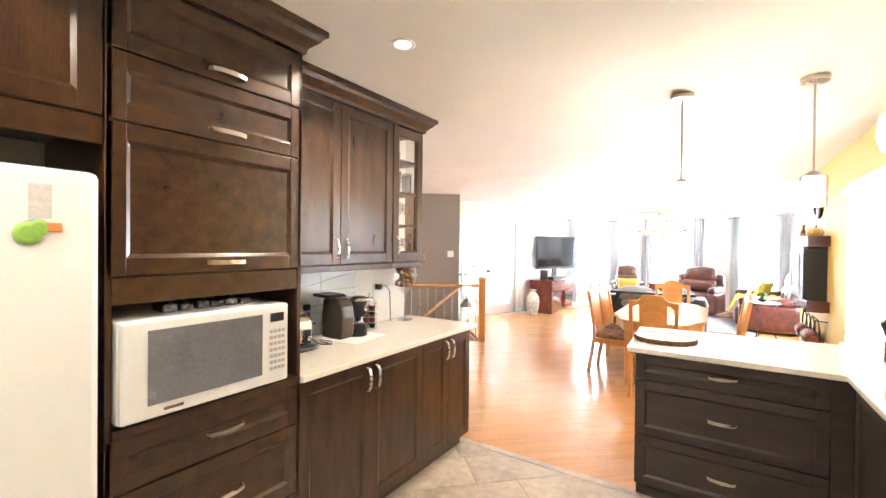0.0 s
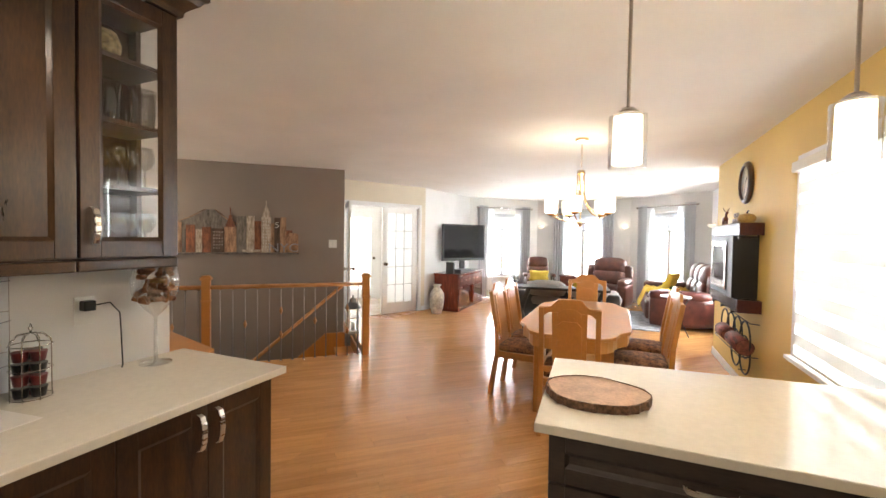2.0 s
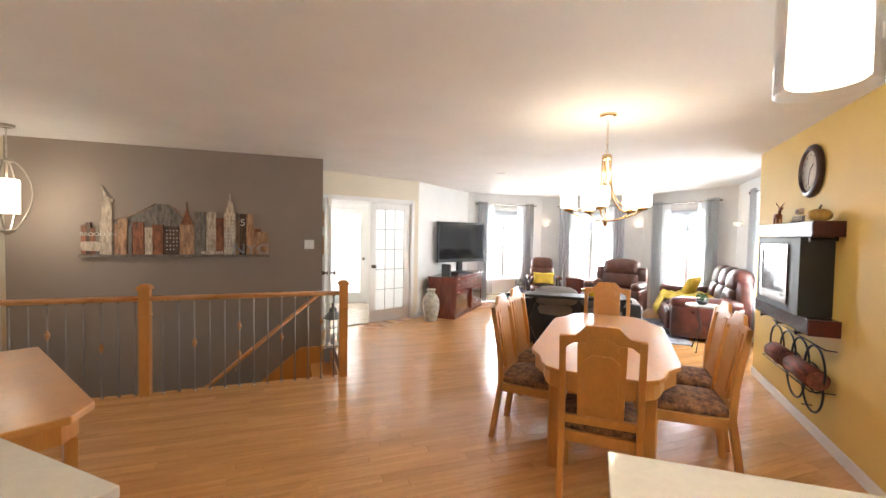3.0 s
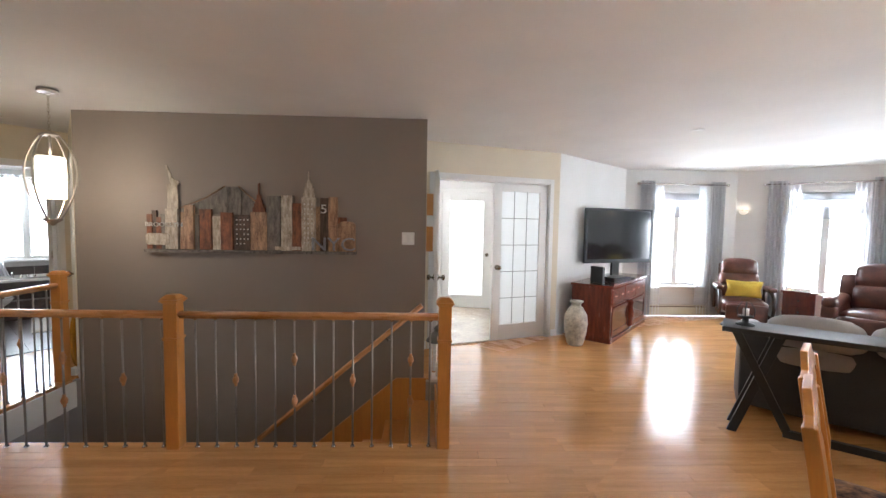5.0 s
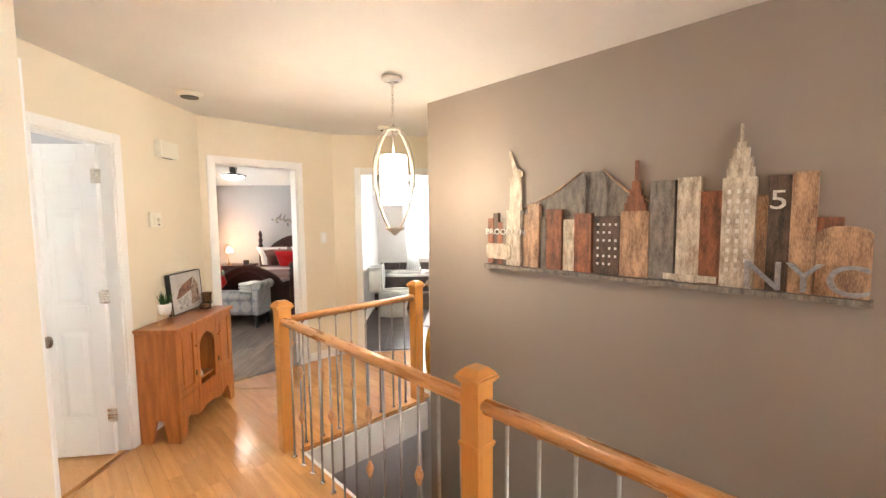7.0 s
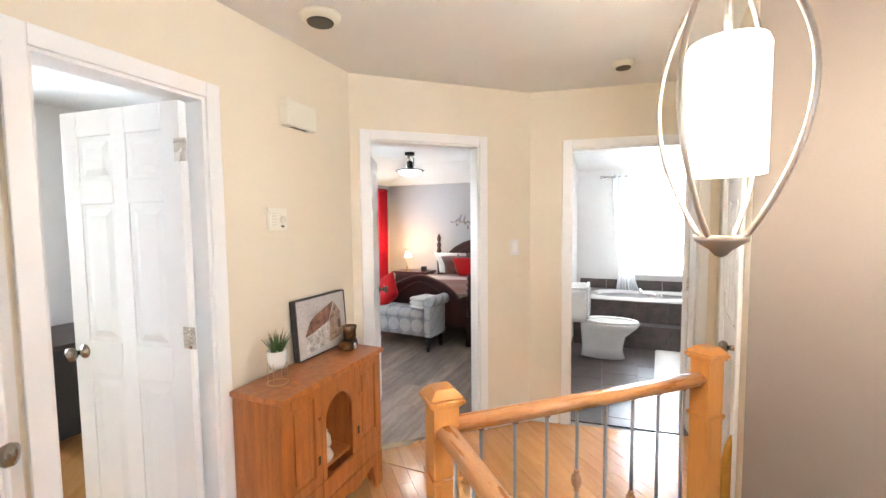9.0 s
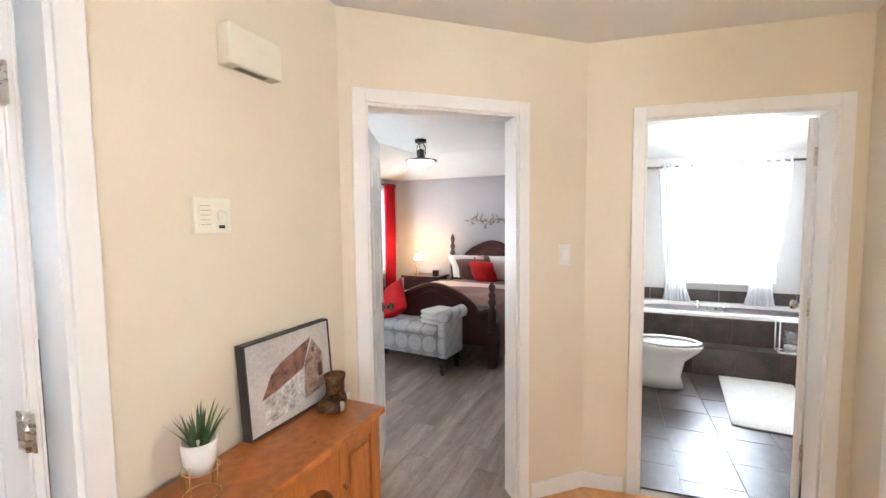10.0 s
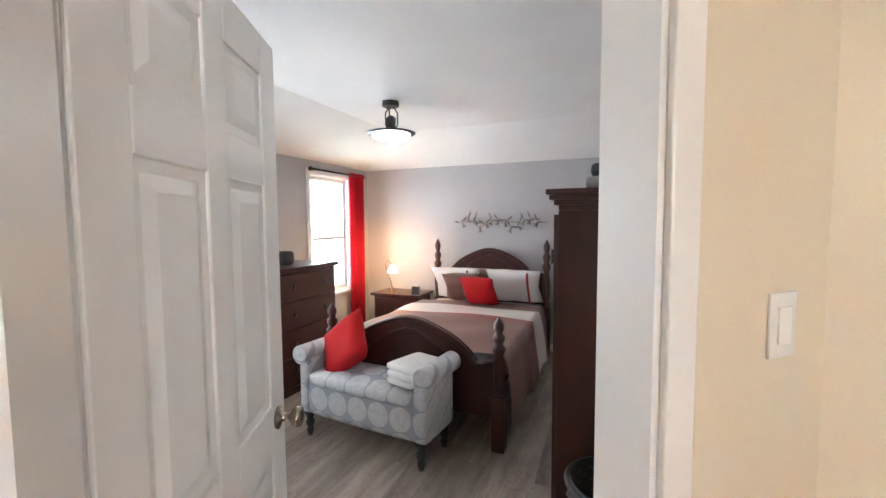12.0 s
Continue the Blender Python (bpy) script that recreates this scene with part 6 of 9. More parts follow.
# potted grass in a gold wire stand
pl = thing("potted_plant", pose(-3.935, 3.20, 0.801), "small green succulent in a white pot on a gold wire stand", "plant")
bm = bmesh.new()
for z, r in ((0.003, 0.045), (0.075, 0.045)):
    tube(bm, [(r * math.cos(2 * math.pi * i / 20), r * math.sin(2 * math.pi * i / 20), z) for i in range(20)], 0.0016, n=5, closed=True)
for i in range(4):
    a = math.pi / 2 * i + 0.4
    rod(bm, (0.045 * math.cos(a), 0.045 * math.sin(a), 0), (0.045 * math.cos(a), 0.045 * math.sin(a), 0.10), 0.0016, n=5)
part("stand", bm, mat("gold_wire", (0.7, 0.5, 0.22), 0.3, 1.0), pl, "gold wire stand")
bm = bmesh.new()
lathe(bm, [(0.032, 0.07), (0.042, 0.10), (0.043, 0.15), (0.039, 0.15), (0.037, 0.14), (0, 0.138)], n=20)
part("pot", bm, CERAM, pl)
bm = bmesh.new()
for i in range(46):
    a, l = random.uniform(0, 6.28), random.uniform(0.06, 0.12)
    o_ = random.uniform(0.1, 0.75)
    b_ = Vector((0.022 * math.cos(a), 0.022 * math.sin(a), 0.137))
    dirn = Vector((o_ * math.cos(a), o_ * math.sin(a), 1)).normalized()
    sd = Vector((-math.sin(a), math.cos(a), 0)) * 0.004
    p1, p2 = b_ + dirn * l * 0.5, b_ + dirn * l + Vector((math.cos(a), math.sin(a), -0.2)) * 0.008
    v_ = [bm.verts.new(p) for p in (b_ - sd, b_ + sd, p1 + sd * 0.9, p1 - sd * 0.9, p2)]
    bm.faces.new((v_[0], v_[1], v_[2], v_[3]))
    bm.faces.new((v_[3], v_[2], v_[4]))
part("leaf", bm, GREEN, pl)
# boot-shaped vase
bo = thing("boot_vase", pose(-4.50, 3.185, 0.801, 0, 0, 20), "brown ceramic boot-shaped vase with small leaves", "vase")
BRC = mat("brown_glaze", (0.10, 0.05, 0.02), 0.25, var=0.5, scale=18)
bm = bmesh.new()
lathe(bm, [(0.028, 0.03), (0.036, 0.06), (0.036, 0.10), (0.042, 0.125), (0.036, 0.127), (0.03, 0.11), (0, 0.09)], n=18)
soft_box(bm, -0.035, -0.045, 0, 0.095, 0.045, 0.055, r=0.025, seg=3)
part("body", bm, BRC, bo)
bm = bmesh.new()
soft_box(bm, 0.05, 0.035, 0.01, 0.075, 0.055, 0.045, r=0.01)
soft_box(bm, -0.03, 0.036, 0.02, -0.005, 0.054, 0.05, r=0.01)
part("petal", bm, CERAM, bo)
# lantern beside the stairhead
lt = thing("floor_lantern", pose(-1.99, 7.31, 0.0, 0, 0, 42), "white wooden floor lantern with a grey metal roof", "lantern")
bm = bmesh.new()
for x in (-0.08, 0.065):
    for y in (-0.08, 0.065):
        box(bm, x, y, 0.03, x + 0.015, y + 0.015, 0.36)
box(bm, -0.09, -0.09, 0, 0.09, 0.09, 0.03)
box(bm, -0.09, -0.09, 0.36, 0.09, 0.09, 0.375)
for z in (0.14, 0.25):
    for y in (-0.078, 0.07):
        box(bm, -0.065, y, z, 0.065, y + 0.008, z + 0.008)
        box(bm, y, -0.065, z + 0.0005, y + 0.008, 0.065, z + 0.0085)
part("frame", bm, WHITE, lt, bevel=0.002)
bm = bmesh.new()
lathe(bm, [(0.125, 0.375), (0.12, 0.385), (0.07, 0.45), (0.045, 0.47), (0.05, 0.48), (0.05, 0.50), (0.015, 0.53), (0.012, 0.55), (0.018, 0.56), (0, 0.575)], n=16)
part("roof", bm, mat("grey_zinc", (0.20, 0.20, 0.20), 0.45, 0.6), lt)
bm = bmesh.new()
lathe(bm, [(0.03, 0.03), (0.03, 0.15), (0, 0.152)], n=16)
part("candle", bm, LINEN, lt)
# oval wooden tray leaning behind the far newel
ov = thing("oval_wooden_board", pose(*G(3.44, 1.33), 0, 0, rot_g + 90) @ pose(0, 0, 0.33, 0, 0, 0), "yellow varnished oval wooden board in the hall corner", "board")
bm = bmesh.new()
prism(bm, [(0.09 * math.cos(2 * math.pi * i / 28), 0.27 * math.sin(2 * math.pi * i / 28)) for i in range(28)], -0.012, 0.012)
part("board", bm, mat("yellow_varnish", (0.50, 0.26, 0.04), 0.25, coat=0.4), ov, bevel=0.004)
bx("foot", (-0.08, -0.03, -0.33, 0.08, 0.03, -0.262), WHITE, ov)
# side table by the kitchen's back wall
st_ = thing("wooden_side_table", pose(0, 0, 0), "varnished oak side table with clipped corners behind the kitchen wall", "table")
ta, tb = Vector((-1.98, 4.29)), Vector((-0.56, 3.90))
tu = (tb - ta).normalized()
tv_ = Vector((tu.y, -tu.x))
def tp(a, b):
    p = ta + tu * a + tv_ * b
    return (p.x, p.y)
TL = (tb - ta).length
bm = bmesh.new()
prism(bm, [tp(0.0, 0.0), tp(TL - 0.12, 0), tp(TL, 0.10), tp(TL, 0.33), tp(0.0, 0.33)], 0.70, 0.735, axis="z")
part("top", bm, OAKH, st_, bevel=0.006)
bm = bmesh.new()
prism(bm, [tp(0.06, 0.05), tp(TL - 0.15, 0.05), tp(TL - 0.07, 0.12), tp(TL - 0.07, 0.31), tp(0.06, 0.31)], 0.60, 0.699, axis="z")
part("apron", bm, OAK, st_)
for a, b in ((0.06, 0.05), (TL - 0.16, 0.06), (0.06, 0.27), (TL - 0.12, 0.27)):
    bm = bmesh.new()
    prism(bm, [tp(a, b), tp(a + 0.045, b), tp(a + 0.045, b + 0.045), tp(a, b + 0.045)], 0, 0.60, axis="z")
    part("leg", bm, OAK, st_)
# ---- dining ----
SEATC = mat("brown_patterned_cushion", (0.20, 0.10, 0.045), 0.8, var=0.9, scale=22, fine=60, dark=(0.035, 0.012, 0.012), bump=0.1)


def dining_chair(m_):
    """Faces local +y; origin on the floor under the seat's middle."""
    r_ = thing("dining_chair", m_, "golden oak dining chair with a splat back and patterned seat", "chair", "chairs round the table")
    for sx in (-1, 1):
        bm = bmesh.new()
        prism(bm, [(-0.31, 0), (-0.265, 0), (-0.205, 0.40), (-0.215, 0.62), (-0.275, 0.97), (-0.31, 0.965), (-0.255, 0.62), (-0.245, 0.42)], sx * 0.20 - 0.018, sx * 0.20 + 0.018, axis="x")
        part("rear_leg", bm, OAK, r_, bevel=0.004)
        bm = bmesh.new()
        prism(bm, [(0.175, 0.40), (0.215, 0.40), (0.215, 0.02), (0.205, 0.0), (0.185, 0.0), (0.18, 0.05)], sx * 0.20 - 0.02, sx * 0.20 + 0.02, axis="x")
        part("front_leg", bm, OAK, r_, bevel=0.004)
    T = Matrix.Rotation(radians(9.5), 4, "X")
    # back plane: origin low on the back, leaning backward
    BP = Matrix.Translation((0, -0.232, 0.60)) @ T
    bm = bmesh.new()
    n = 16
    top = []
    for i in range(n + 1):
        t = -1 + 2 * i / n
        top.append((0.218 * t, 0.375 + 0.055 * (1 if abs(t) < 0.42 else max(0, 1 - (abs(t) - 0.42) / 0.14)) + 0.012 * math.cos(t * math.pi / 2)))
    low = [(0.218, 0.30), (0.18, 0.31), (0.15, 0.335), (0.125, 0.34), (-0.125, 0.34), (-0.15, 0.335), (-0.18, 0.31), (-0.218, 0.30)]
    prism(bm, top + low, -0.012, 0.012, m=BP)
    part("crest_rail", bm, OAKH, r_, bevel=0.004)
    bm = bmesh.new()
    prism(bm, [(-0.125, 0.339), (0.125, 0.339), (0.12, -0.09), (-0.12, -0.09)], -0.009, 0.009, m=BP)
    sp_ = part("splat", bm, OAKH, r_, bevel=0.003)
    bm = bmesh.new()
    prism(bm, [(-0.085, -0.05), (0.085, -0.05), (0.09, 0.24), (0.05, 0.275), (-0.05, 0.275), (-0.09, 0.24)], -0.013, 0.013, m=BP)
    part("raised_panel", bm, OAKH, sp_, bevel=0.003)
    bm = bmesh.new()
    prism(bm, [(-0.085, 0.30), (0.085, 0.30), (0.08, 0.345), (0.04, 0.37), (-0.04, 0.37), (-0.08, 0.345)], -0.0135, 0.0135, m=BP)
    part("raised_panel", bm, OAKH, sp_, bevel=0.003)
    bm = bmesh.new()
    box(bm, -0.19, -0.245, 0.47, 0.19, -0.215, 0.515)
    part("lower_rail", bm, OAKH, r_, bevel=0.003)
    bm = bmesh.new()
    prism(bm, [(-0.215, -0.24), (0.215, -0.24), (0.225, 0.22), (-0.225, 0.22)], 0.36, 0.42, axis="z")
    part("seat_frame", bm, OAKH, r_, bevel=0.004)
    bm = bmesh.new()
    soft_box(bm, -0.21, -0.225, 0.415, 0.21, 0.225, 0.475, r=0.03, puff=0.02)
    part("seat", bm, SEATC, r_, "brown patterned seat cushion")
    return r_


ch = dining_chair(pose(1.37, 5.47, 0, 0, 0, 2))
for x, y, a in ((0.91, 6.00, -92), (0.91, 6.47, -94), (1.87, 5.98, 93), (1.90, 6.50, 92), (1.36, 7.13, 181)):
    copy_thing(ch, pose(x, y, 0, 0, 0, a))

tb_ = thing("dining_table", pose(0, 0, 0), "golden oak dining table with shaped corners", "table")
ty0, ty1, tx0, tx1 = 5.21, 7.10, 0.93, 1.81


def table_outline(d=0.0):
    P_ = []
    quarter = [(0.0, 0.46), (0.012, 0.36), (0.05, 0.30), (0.085, 0.24), (0.115, 0.12), (0.15, 0.055), (0.21, 0.012), (0.28, 0.0)]
    for sx, sy in ((0, 0), (1, 0), (1, 1), (0, 1)):
        q = quarter if (sx + sy) % 2 == 0 else quarter[::-1]
        for a, b in q:
            a2, b2 = a + d, b + d
            P_.append((tx1 - a2 if sx else tx0 + a2, ty1 - b2 if sy else ty0 + b2))
    return P_


bm = bmesh.new()
prism(bm, table_outline(), 0.733, 0.76, axis="z")
part("tabletop", bm, OAKH, tb_, bevel=0.005)
bm = bmesh.new()
prism(bm, table_outline(0.02), 0.64, 0.7325, axis="z")
part("apron", bm, OAKH, tb_, bevel=0.004)
for x, y in ((1.10, 5.62), (1.64, 5.62), (1.10, 6.69), (1.64, 6.69)):
    bm = bmesh.new()
    box(bm, x - 0.045, y - 0.045, 0, x + 0.045, y + 0.045, 0.64)
    part("leg", bm, OAK, tb_, bevel=0.01)
    bm = bmesh.new()
    for s_ in (-0.02, 0.02):
        box(bm, x + s_ - 0.004, y - 0.0475, 0.10, x + s_ + 0.004, y - 0.045, 0.60)
    part("groove_bead", bm, OAK, tb_)

# chandelier
cd = thing("chandelier", pose(1.345, 6.29, 0, 0, 0, 0), "brushed brass-nickel chandelier with five lit glass shades", "chandelier")
BRS = mat("warm_nickel", (0.68, 0.52, 0.30), 0.25, 1.0, var=0.06)
bm = bmesh.new()
lathe(bm, [(0.05, 2.41), (0.062, 2.42), (0.064, 2.4385)], n=28)
part("canopy", bm, BRS, cd)
bm = bmesh.new()
for i in range(11):
    z = 2.405 - 0.024 * i
    k_ = i % 2
    tube(bm, [(0.007 * math.cos(a) * (1 - k_), 0.007 * math.cos(a) * k_, z + 0.016 * math.sin(a)) for a in [2 * math.pi * q / 10 for q in range(10)]], 0.0022, n=5, closed=True)
part("chain", bm, BRS, cd)
bm = bmesh.new()
lathe(bm, [(0.01, 2.14), (0.035, 2.13), (0.037, 2.10), (0.03, 2.095), (0.008, 2.09), (0.006, 1.65), (0.022, 1.64), (0.026, 1.62), (0.015, 1.60), (0.006, 1.585), (0, 1.58)], n=20)
part("stem", bm, BRS, cd)
for k in range(5):
    a = 2 * math.pi * k / 5 + radians(-96)
    R_ = Matrix.Rotation(a, 3, "Z")
    bm = bmesh.new()
    tube(bm, [R_ @ Vector(p) for p in ((0.032, 0, 2.11), (0.032, 0, 2.0), (0.036, 0, 1.92), (0.055, 0, 1.84), (0.095, 0, 1.77), (0.15, 0, 1.72), (0.21, 0, 1.70), (0.27, 0, 1.695))], 0.0065, n=7)
    tube(bm, [R_ @ Vector(p) for p in ((0.02, 0, 1.625), (0.08, 0, 1.63), (0.16, 0, 1.65), (0.23, 0, 1.675), (0.275, 0, 1.70))], 0.006, n=7)
    part("arm", bm, BRS, cd)
    c = R_ @ Vector((0.275, 0, 0))
    bm = bmesh.new()
    lathe(bm, [(0.008, 1.695), (0.03, 1.70), (0.04, 1.715), (0.036, 1.72)], cx=c.x, cy=c.y, n=18)
    part("cup", bm, BRS, cd)
    bm = bmesh.new()
    lathe(bm, [(0.05, 1.722), (0.060, 1.73), (0.064, 1.855), (0.061, 1.855), (0.057, 1.735)], cx=c.x, cy=c.y, n=24)
    o = part("shade", bm, SHADEG, cd, "lit frosted glass shade")
    o.visible_shadow = False

# ---- east wall: clock, mantel, fireplace, rack ----
ck_ = thing("wall_clock", pose(YW - 0.001, 7.09, 2.06, 0, 0, 0), "round dark wooden wall clock with a pale dial", "clock")
RX = Matrix.Rotation(-math.pi / 2, 4, "Y")
bm = bmesh.new()
lathe(bm, [(0.205, 0), (0.212, 0.012), (0.205, 0.03), (0.175, 0.045), (0.165, 0.04), (0.165, 0.02)], n=40, m=RX)
part("rim", bm, mat("dark_clock_wood", (0.075, 0.03, 0.018), 0.3, var=0.4), ck_)
bm = bmesh.new()
lathe(bm, [(0.0, 0.022), (0.165, 0.0215), (0.1655, 0.018)], n=36, m=RX)
part("dial", bm, mat("pale_dial", (0.62, 0.60, 0.54), 0.4), ck_)
bm = bmesh.new()
for k in range(12):
    a = 2 * math.pi * k / 12
    box(bm, -0.0245, 0.13 * math.cos(a) - 0.004, 0.13 * math.sin(a) - 0.008, -0.0225, 0.13 * math.cos(a) + 0.004, 0.13 * math.sin(a) + 0.008)
part("numeral", bm, BLACK, ck_)
bm = bmesh.new()
rod(bm, (-0.026, 0, 0), (-0.026, -0.06, 0.05), 0.0025, n=6)
rod(bm, (-0.026, 0, 0), (-0.026, 0.02, -0.11), 0.002, n=6)
part("pointer", bm, BLACK, ck_)
MANT = mat("slate_black_mantel", (0.055, 0.05, 0.06), 0.25, var=0.2, coat=0.3)
MRED = mat("dark_red_end_grain", (0.09, 0.018, 0.015), 0.3, var=0.3)
for nm, z0, z1 in (("mantel_shelf", 1.53, 1.64), ("lower_shelf", 0.83, 0.945)):
    r_ = thing(nm, pose(0, 0, 0), "thick dark floating shelf with a red-brown end on the yellow wall", "shelf")
    bx("plank", (2.69, 6.535, z0, YW - 0.001, 7.75, z1), MANT, r_, bevel=0.004)
    bx("end_cap", (2.69, 6.52, z0, YW - 0.001, 6.5335, z1), MRED, r_, bevel=0.003)
    for yy in ((6.75, 7.15, 7.55) if z0 < 1 else (6.56, 7.62)):
        bm = bmesh.new()
        rod(bm, (2.70, yy, z0 - 0.02), (2.84, yy, z0 - 0.02), 0.009)
        lathe(bm, [(0.018, 0), (0.018, 0.012)], cz=0, n=12, m=Matrix.Translation((2.688, yy, z0 - 0.02)) @ Matrix.Rotation(math.pi / 2, 4, "Y"))
        box(bm, 2.83, yy - 0.01, z0 - 0.03, 2.845, yy + 0.01, z0)
        part("peg", bm, BRONZE, r_, "dark metal peg")
fp = thing("wall_fireplace", pose(0, 0, 0), "black box wall fireplace with a steel framed glass front", "fireplace")
bm = bmesh.new()
box(bm, 2.67, 6.66, 0.946, YW - 0.001, 7.61, 1.525)
part("box", bm, BLACKM, fp, bevel=0.003)
bm = bmesh.new()
for q in ((6.86, 1.00, 7.50, 1.05), (6.86, 1.42, 7.50, 1.47), (6.86, 1.05, 6.91, 1.42), (7.45, 1.05, 7.50, 1.42)):
    box(bm, 2.655, q[0], q[1], 2.6695, q[2], q[3])
part("steel_frame", bm, STEEL, fp, bevel=0.003)
bx("glass_front", (2.662, 6.911, 1.051, 2.668, 7.449, 1.419), SCREEN, fp, "dark reflective glass")
bx("burner_tray", (2.645, 6.95, 1.05, 2.6545, 7.41, 1.075), STEEL, fp)
# things on the mantel
de = thing("deer_figurine", pose(2.77, 7.50, 1.641), "small brown wooden deer figurine on the mantel", "figurine")
bm = bmesh.new()
soft_box(bm, -0.025, -0.045, 0.05, 0.025, 0.045, 0.10, r=0.02)
for x in (-0.015, 0.015):
    for y in (-0.035, 0.035):
        rod(bm, (x, y, 0), (x, y, 0.06), 0.007, n=7)
rod(bm, (0, -0.03, 0.09), (0, -0.05, 0.14), 0.012, n=8)
soft_box(bm, -0.012, -0.09, 0.125, 0.012, -0.035, 0.155, r=0.01)
tube(bm, [(0.005, -0.04, 0.15), (0.02, -0.035, 0.175), (0.03, -0.05, 0.19)], 0.003, n=5)
tube(bm, [(-0.005, -0.04, 0.15), (-0.02, -0.035, 0.175), (-0.03, -0.05, 0.19)], 0.003, n=5)
part("body", bm, mat("orange_brown_wood", (0.30, 0.10, 0.03), 0.5, var=0.3), de)
sg = thing("letter_sign", pose(2.76, 6.99, 1.641, 0, 0, 0), "small wooden letter block sign reading BON APPETIT", "sign")
bx("base", (-0.02, -0.12, 0, 0.02, 0.12, 0.012), cols_["dark"], sg)
LT = mat("pale_painted_letters", (0.55, 0.48, 0.38), 0.6, var=0.2)
for txt, z, sz, off in (("BON", 0.068, 0.062, 0.055), ("APPETIT", 0.014, 0.062, 0.115)):
    t = letters("lettering", txt, sz, 0, 0, 0, LT, sg, 0.008)
    t.matrix_local = Matrix.Translation((-0.002, off, z)) @ Matrix.Rotation(-math.pi / 2, 4, "Z") @ Matrix.Rotation(math.pi / 2, 4, "X")
gd = thing("pumpkin", pose(2.77, 6.66, 1.641), "small pale yellow pumpkin with a stem on the mantel", "pumpkin")
bm = bmesh.new()
lathe(bm, [(0.0, 0.006), (0.04, 0.0), (0.068, 0.02), (0.075, 0.045), (0.06, 0.075), (0.03, 0.088), (0.0, 0.08)], n=32)
for v in bm.verts:
    a = math.atan2(v.co.y, v.co.x)
    k_ = 1 - 0.09 * abs(math.cos(4 * a)) ** 3
    v.co.x *= k_
    v.co.y *= k_
part("body", bm, mat("pumpkin_yellow", (0.55, 0.33, 0.08), 0.5, var=0.2), gd)
bm = bmesh.new()
tube(bm, [(0, 0, 0.08), (0.004, 0.004, 0.10), (0.014, 0.008, 0.118)], [0.009, 0.007, 0.006], n=7)
part("stem", bm, cols_["dark"], gd)
# ring rack
rk = thing("wall_log_rack", pose(2.80, 7.0, 0), "black iron ring rack holding two reddish logs on the yellow wall", "rack")
for k, (y, z, r) in enumerate(((0.48, 0.56, 0.17), (0.22, 0.56, 0.17), (-0.04, 0.56, 0.17), (-0.30, 0.56, 0.17), (0.10, 0.40, 0.18), (-0.22, 0.40, 0.18))):
    bm = bmesh.new()
    tube(bm, [(0.0 + (0.02 if k > 3 else -0.0), y + r * math.cos(2 * math.pi * i / 32), z + r * math.sin(2 * math.pi * i / 32)) for i in range(32)], 0.008, n=7, closed=True)
    part("ring", bm, BLACKM, rk, "black iron ring")
bm = bmesh.new()
tube(bm, [(0.068, 0.62, 0.75), (0.0, 0.62, 0.755), (0.0, -0.45, 0.735), (0.068, -0.45, 0.73)], 0.005, n=6)
tube(bm, [(0.068, 0.60, 0.43), (-0.07, 0.60, 0.43), (-0.07, -0.45, 0.43), (0.068, -0.45, 0.43)], 0.005, n=6)
tube(bm, [(0.068, -0.10, 0.225), (0.0, -0.10, 0.225)], 0.005, n=6)
part("bar", bm, BLACKM, rk)
for k, (y0, y1) in enumerate(((0.08, 0.44), (-0.46, -0.02))):
    lg = thing("log", pose(2.765, 7.0, 0), "short reddish log with rough bark held in the rack", "log", "logs in the rack")
    bm = bmesh.new()
    rr_ = 0.072
    rod(bm, (0, y0, 0.515), (0, y1, 0.515), rr_, n=18)
    for v in bm.verts:
        v.co += Vector((random.uniform(-0.003, 0.003), 0, random.uniform(-0.003, 0.003)))
    part("bark", bm, mat("red_bark", (0.16, 0.035, 0.022), 0.7, var=0.6, scale=30, stretch=(1, 0.2, 1), bump=0.6), lg)
    bm = bmesh.new()
    rod(bm, (0, y0 - 0.003, 0.515), (0, y0 - 0.0005, 0.515), rr_ * 0.92, n=18)
    part("cut_end", bm, mat("red_cut_end", (0.26, 0.09, 0.06), 0.6, var=0.3, scale=30), lg)

# ---- living room ----
cs = thing("console_table", pose(0.88, 8.18, 0, 0, 0, 5), "black sofa table with crossed splayed legs behind the grey sofa", "table")
bx("top", (-0.72, -0.17, 0.745, 0.72, 0.17, 0.78), BLACKM, cs, bevel=0.004)
for sx in (-1, 1):
    bm = bmesh.new()
    prism(bm, [(sx * 0.66, 0.745), (sx * 0.60, 0.745), (sx * 0.30, 0.0 + 0.12), (sx * 0.34, 0.08)], -0.15, -0.115)
    prism(bm, [(sx * 0.35, 0.745), (sx * 0.41, 0.745), (sx * 0.66, 0.0), (sx * 0.60, 0.0)], -0.11, -0.075)
    prism(bm, [(sx * 0.35, 0.745), (sx * 0.41, 0.745), (sx * 0.66, 0.0), (sx * 0.60, 0.0)], 0.075, 0.11)
    part("leg", bm, BLACKM, cs, bevel=0.003)
bm = bmesh.new()
prism(bm, [(-0.34, 0.11), (0.34, 0.11), (0.34, 0.06), (-0.34, 0.06)], -0.15, -0.115)
part("stretcher", bm, BLACKM, cs)


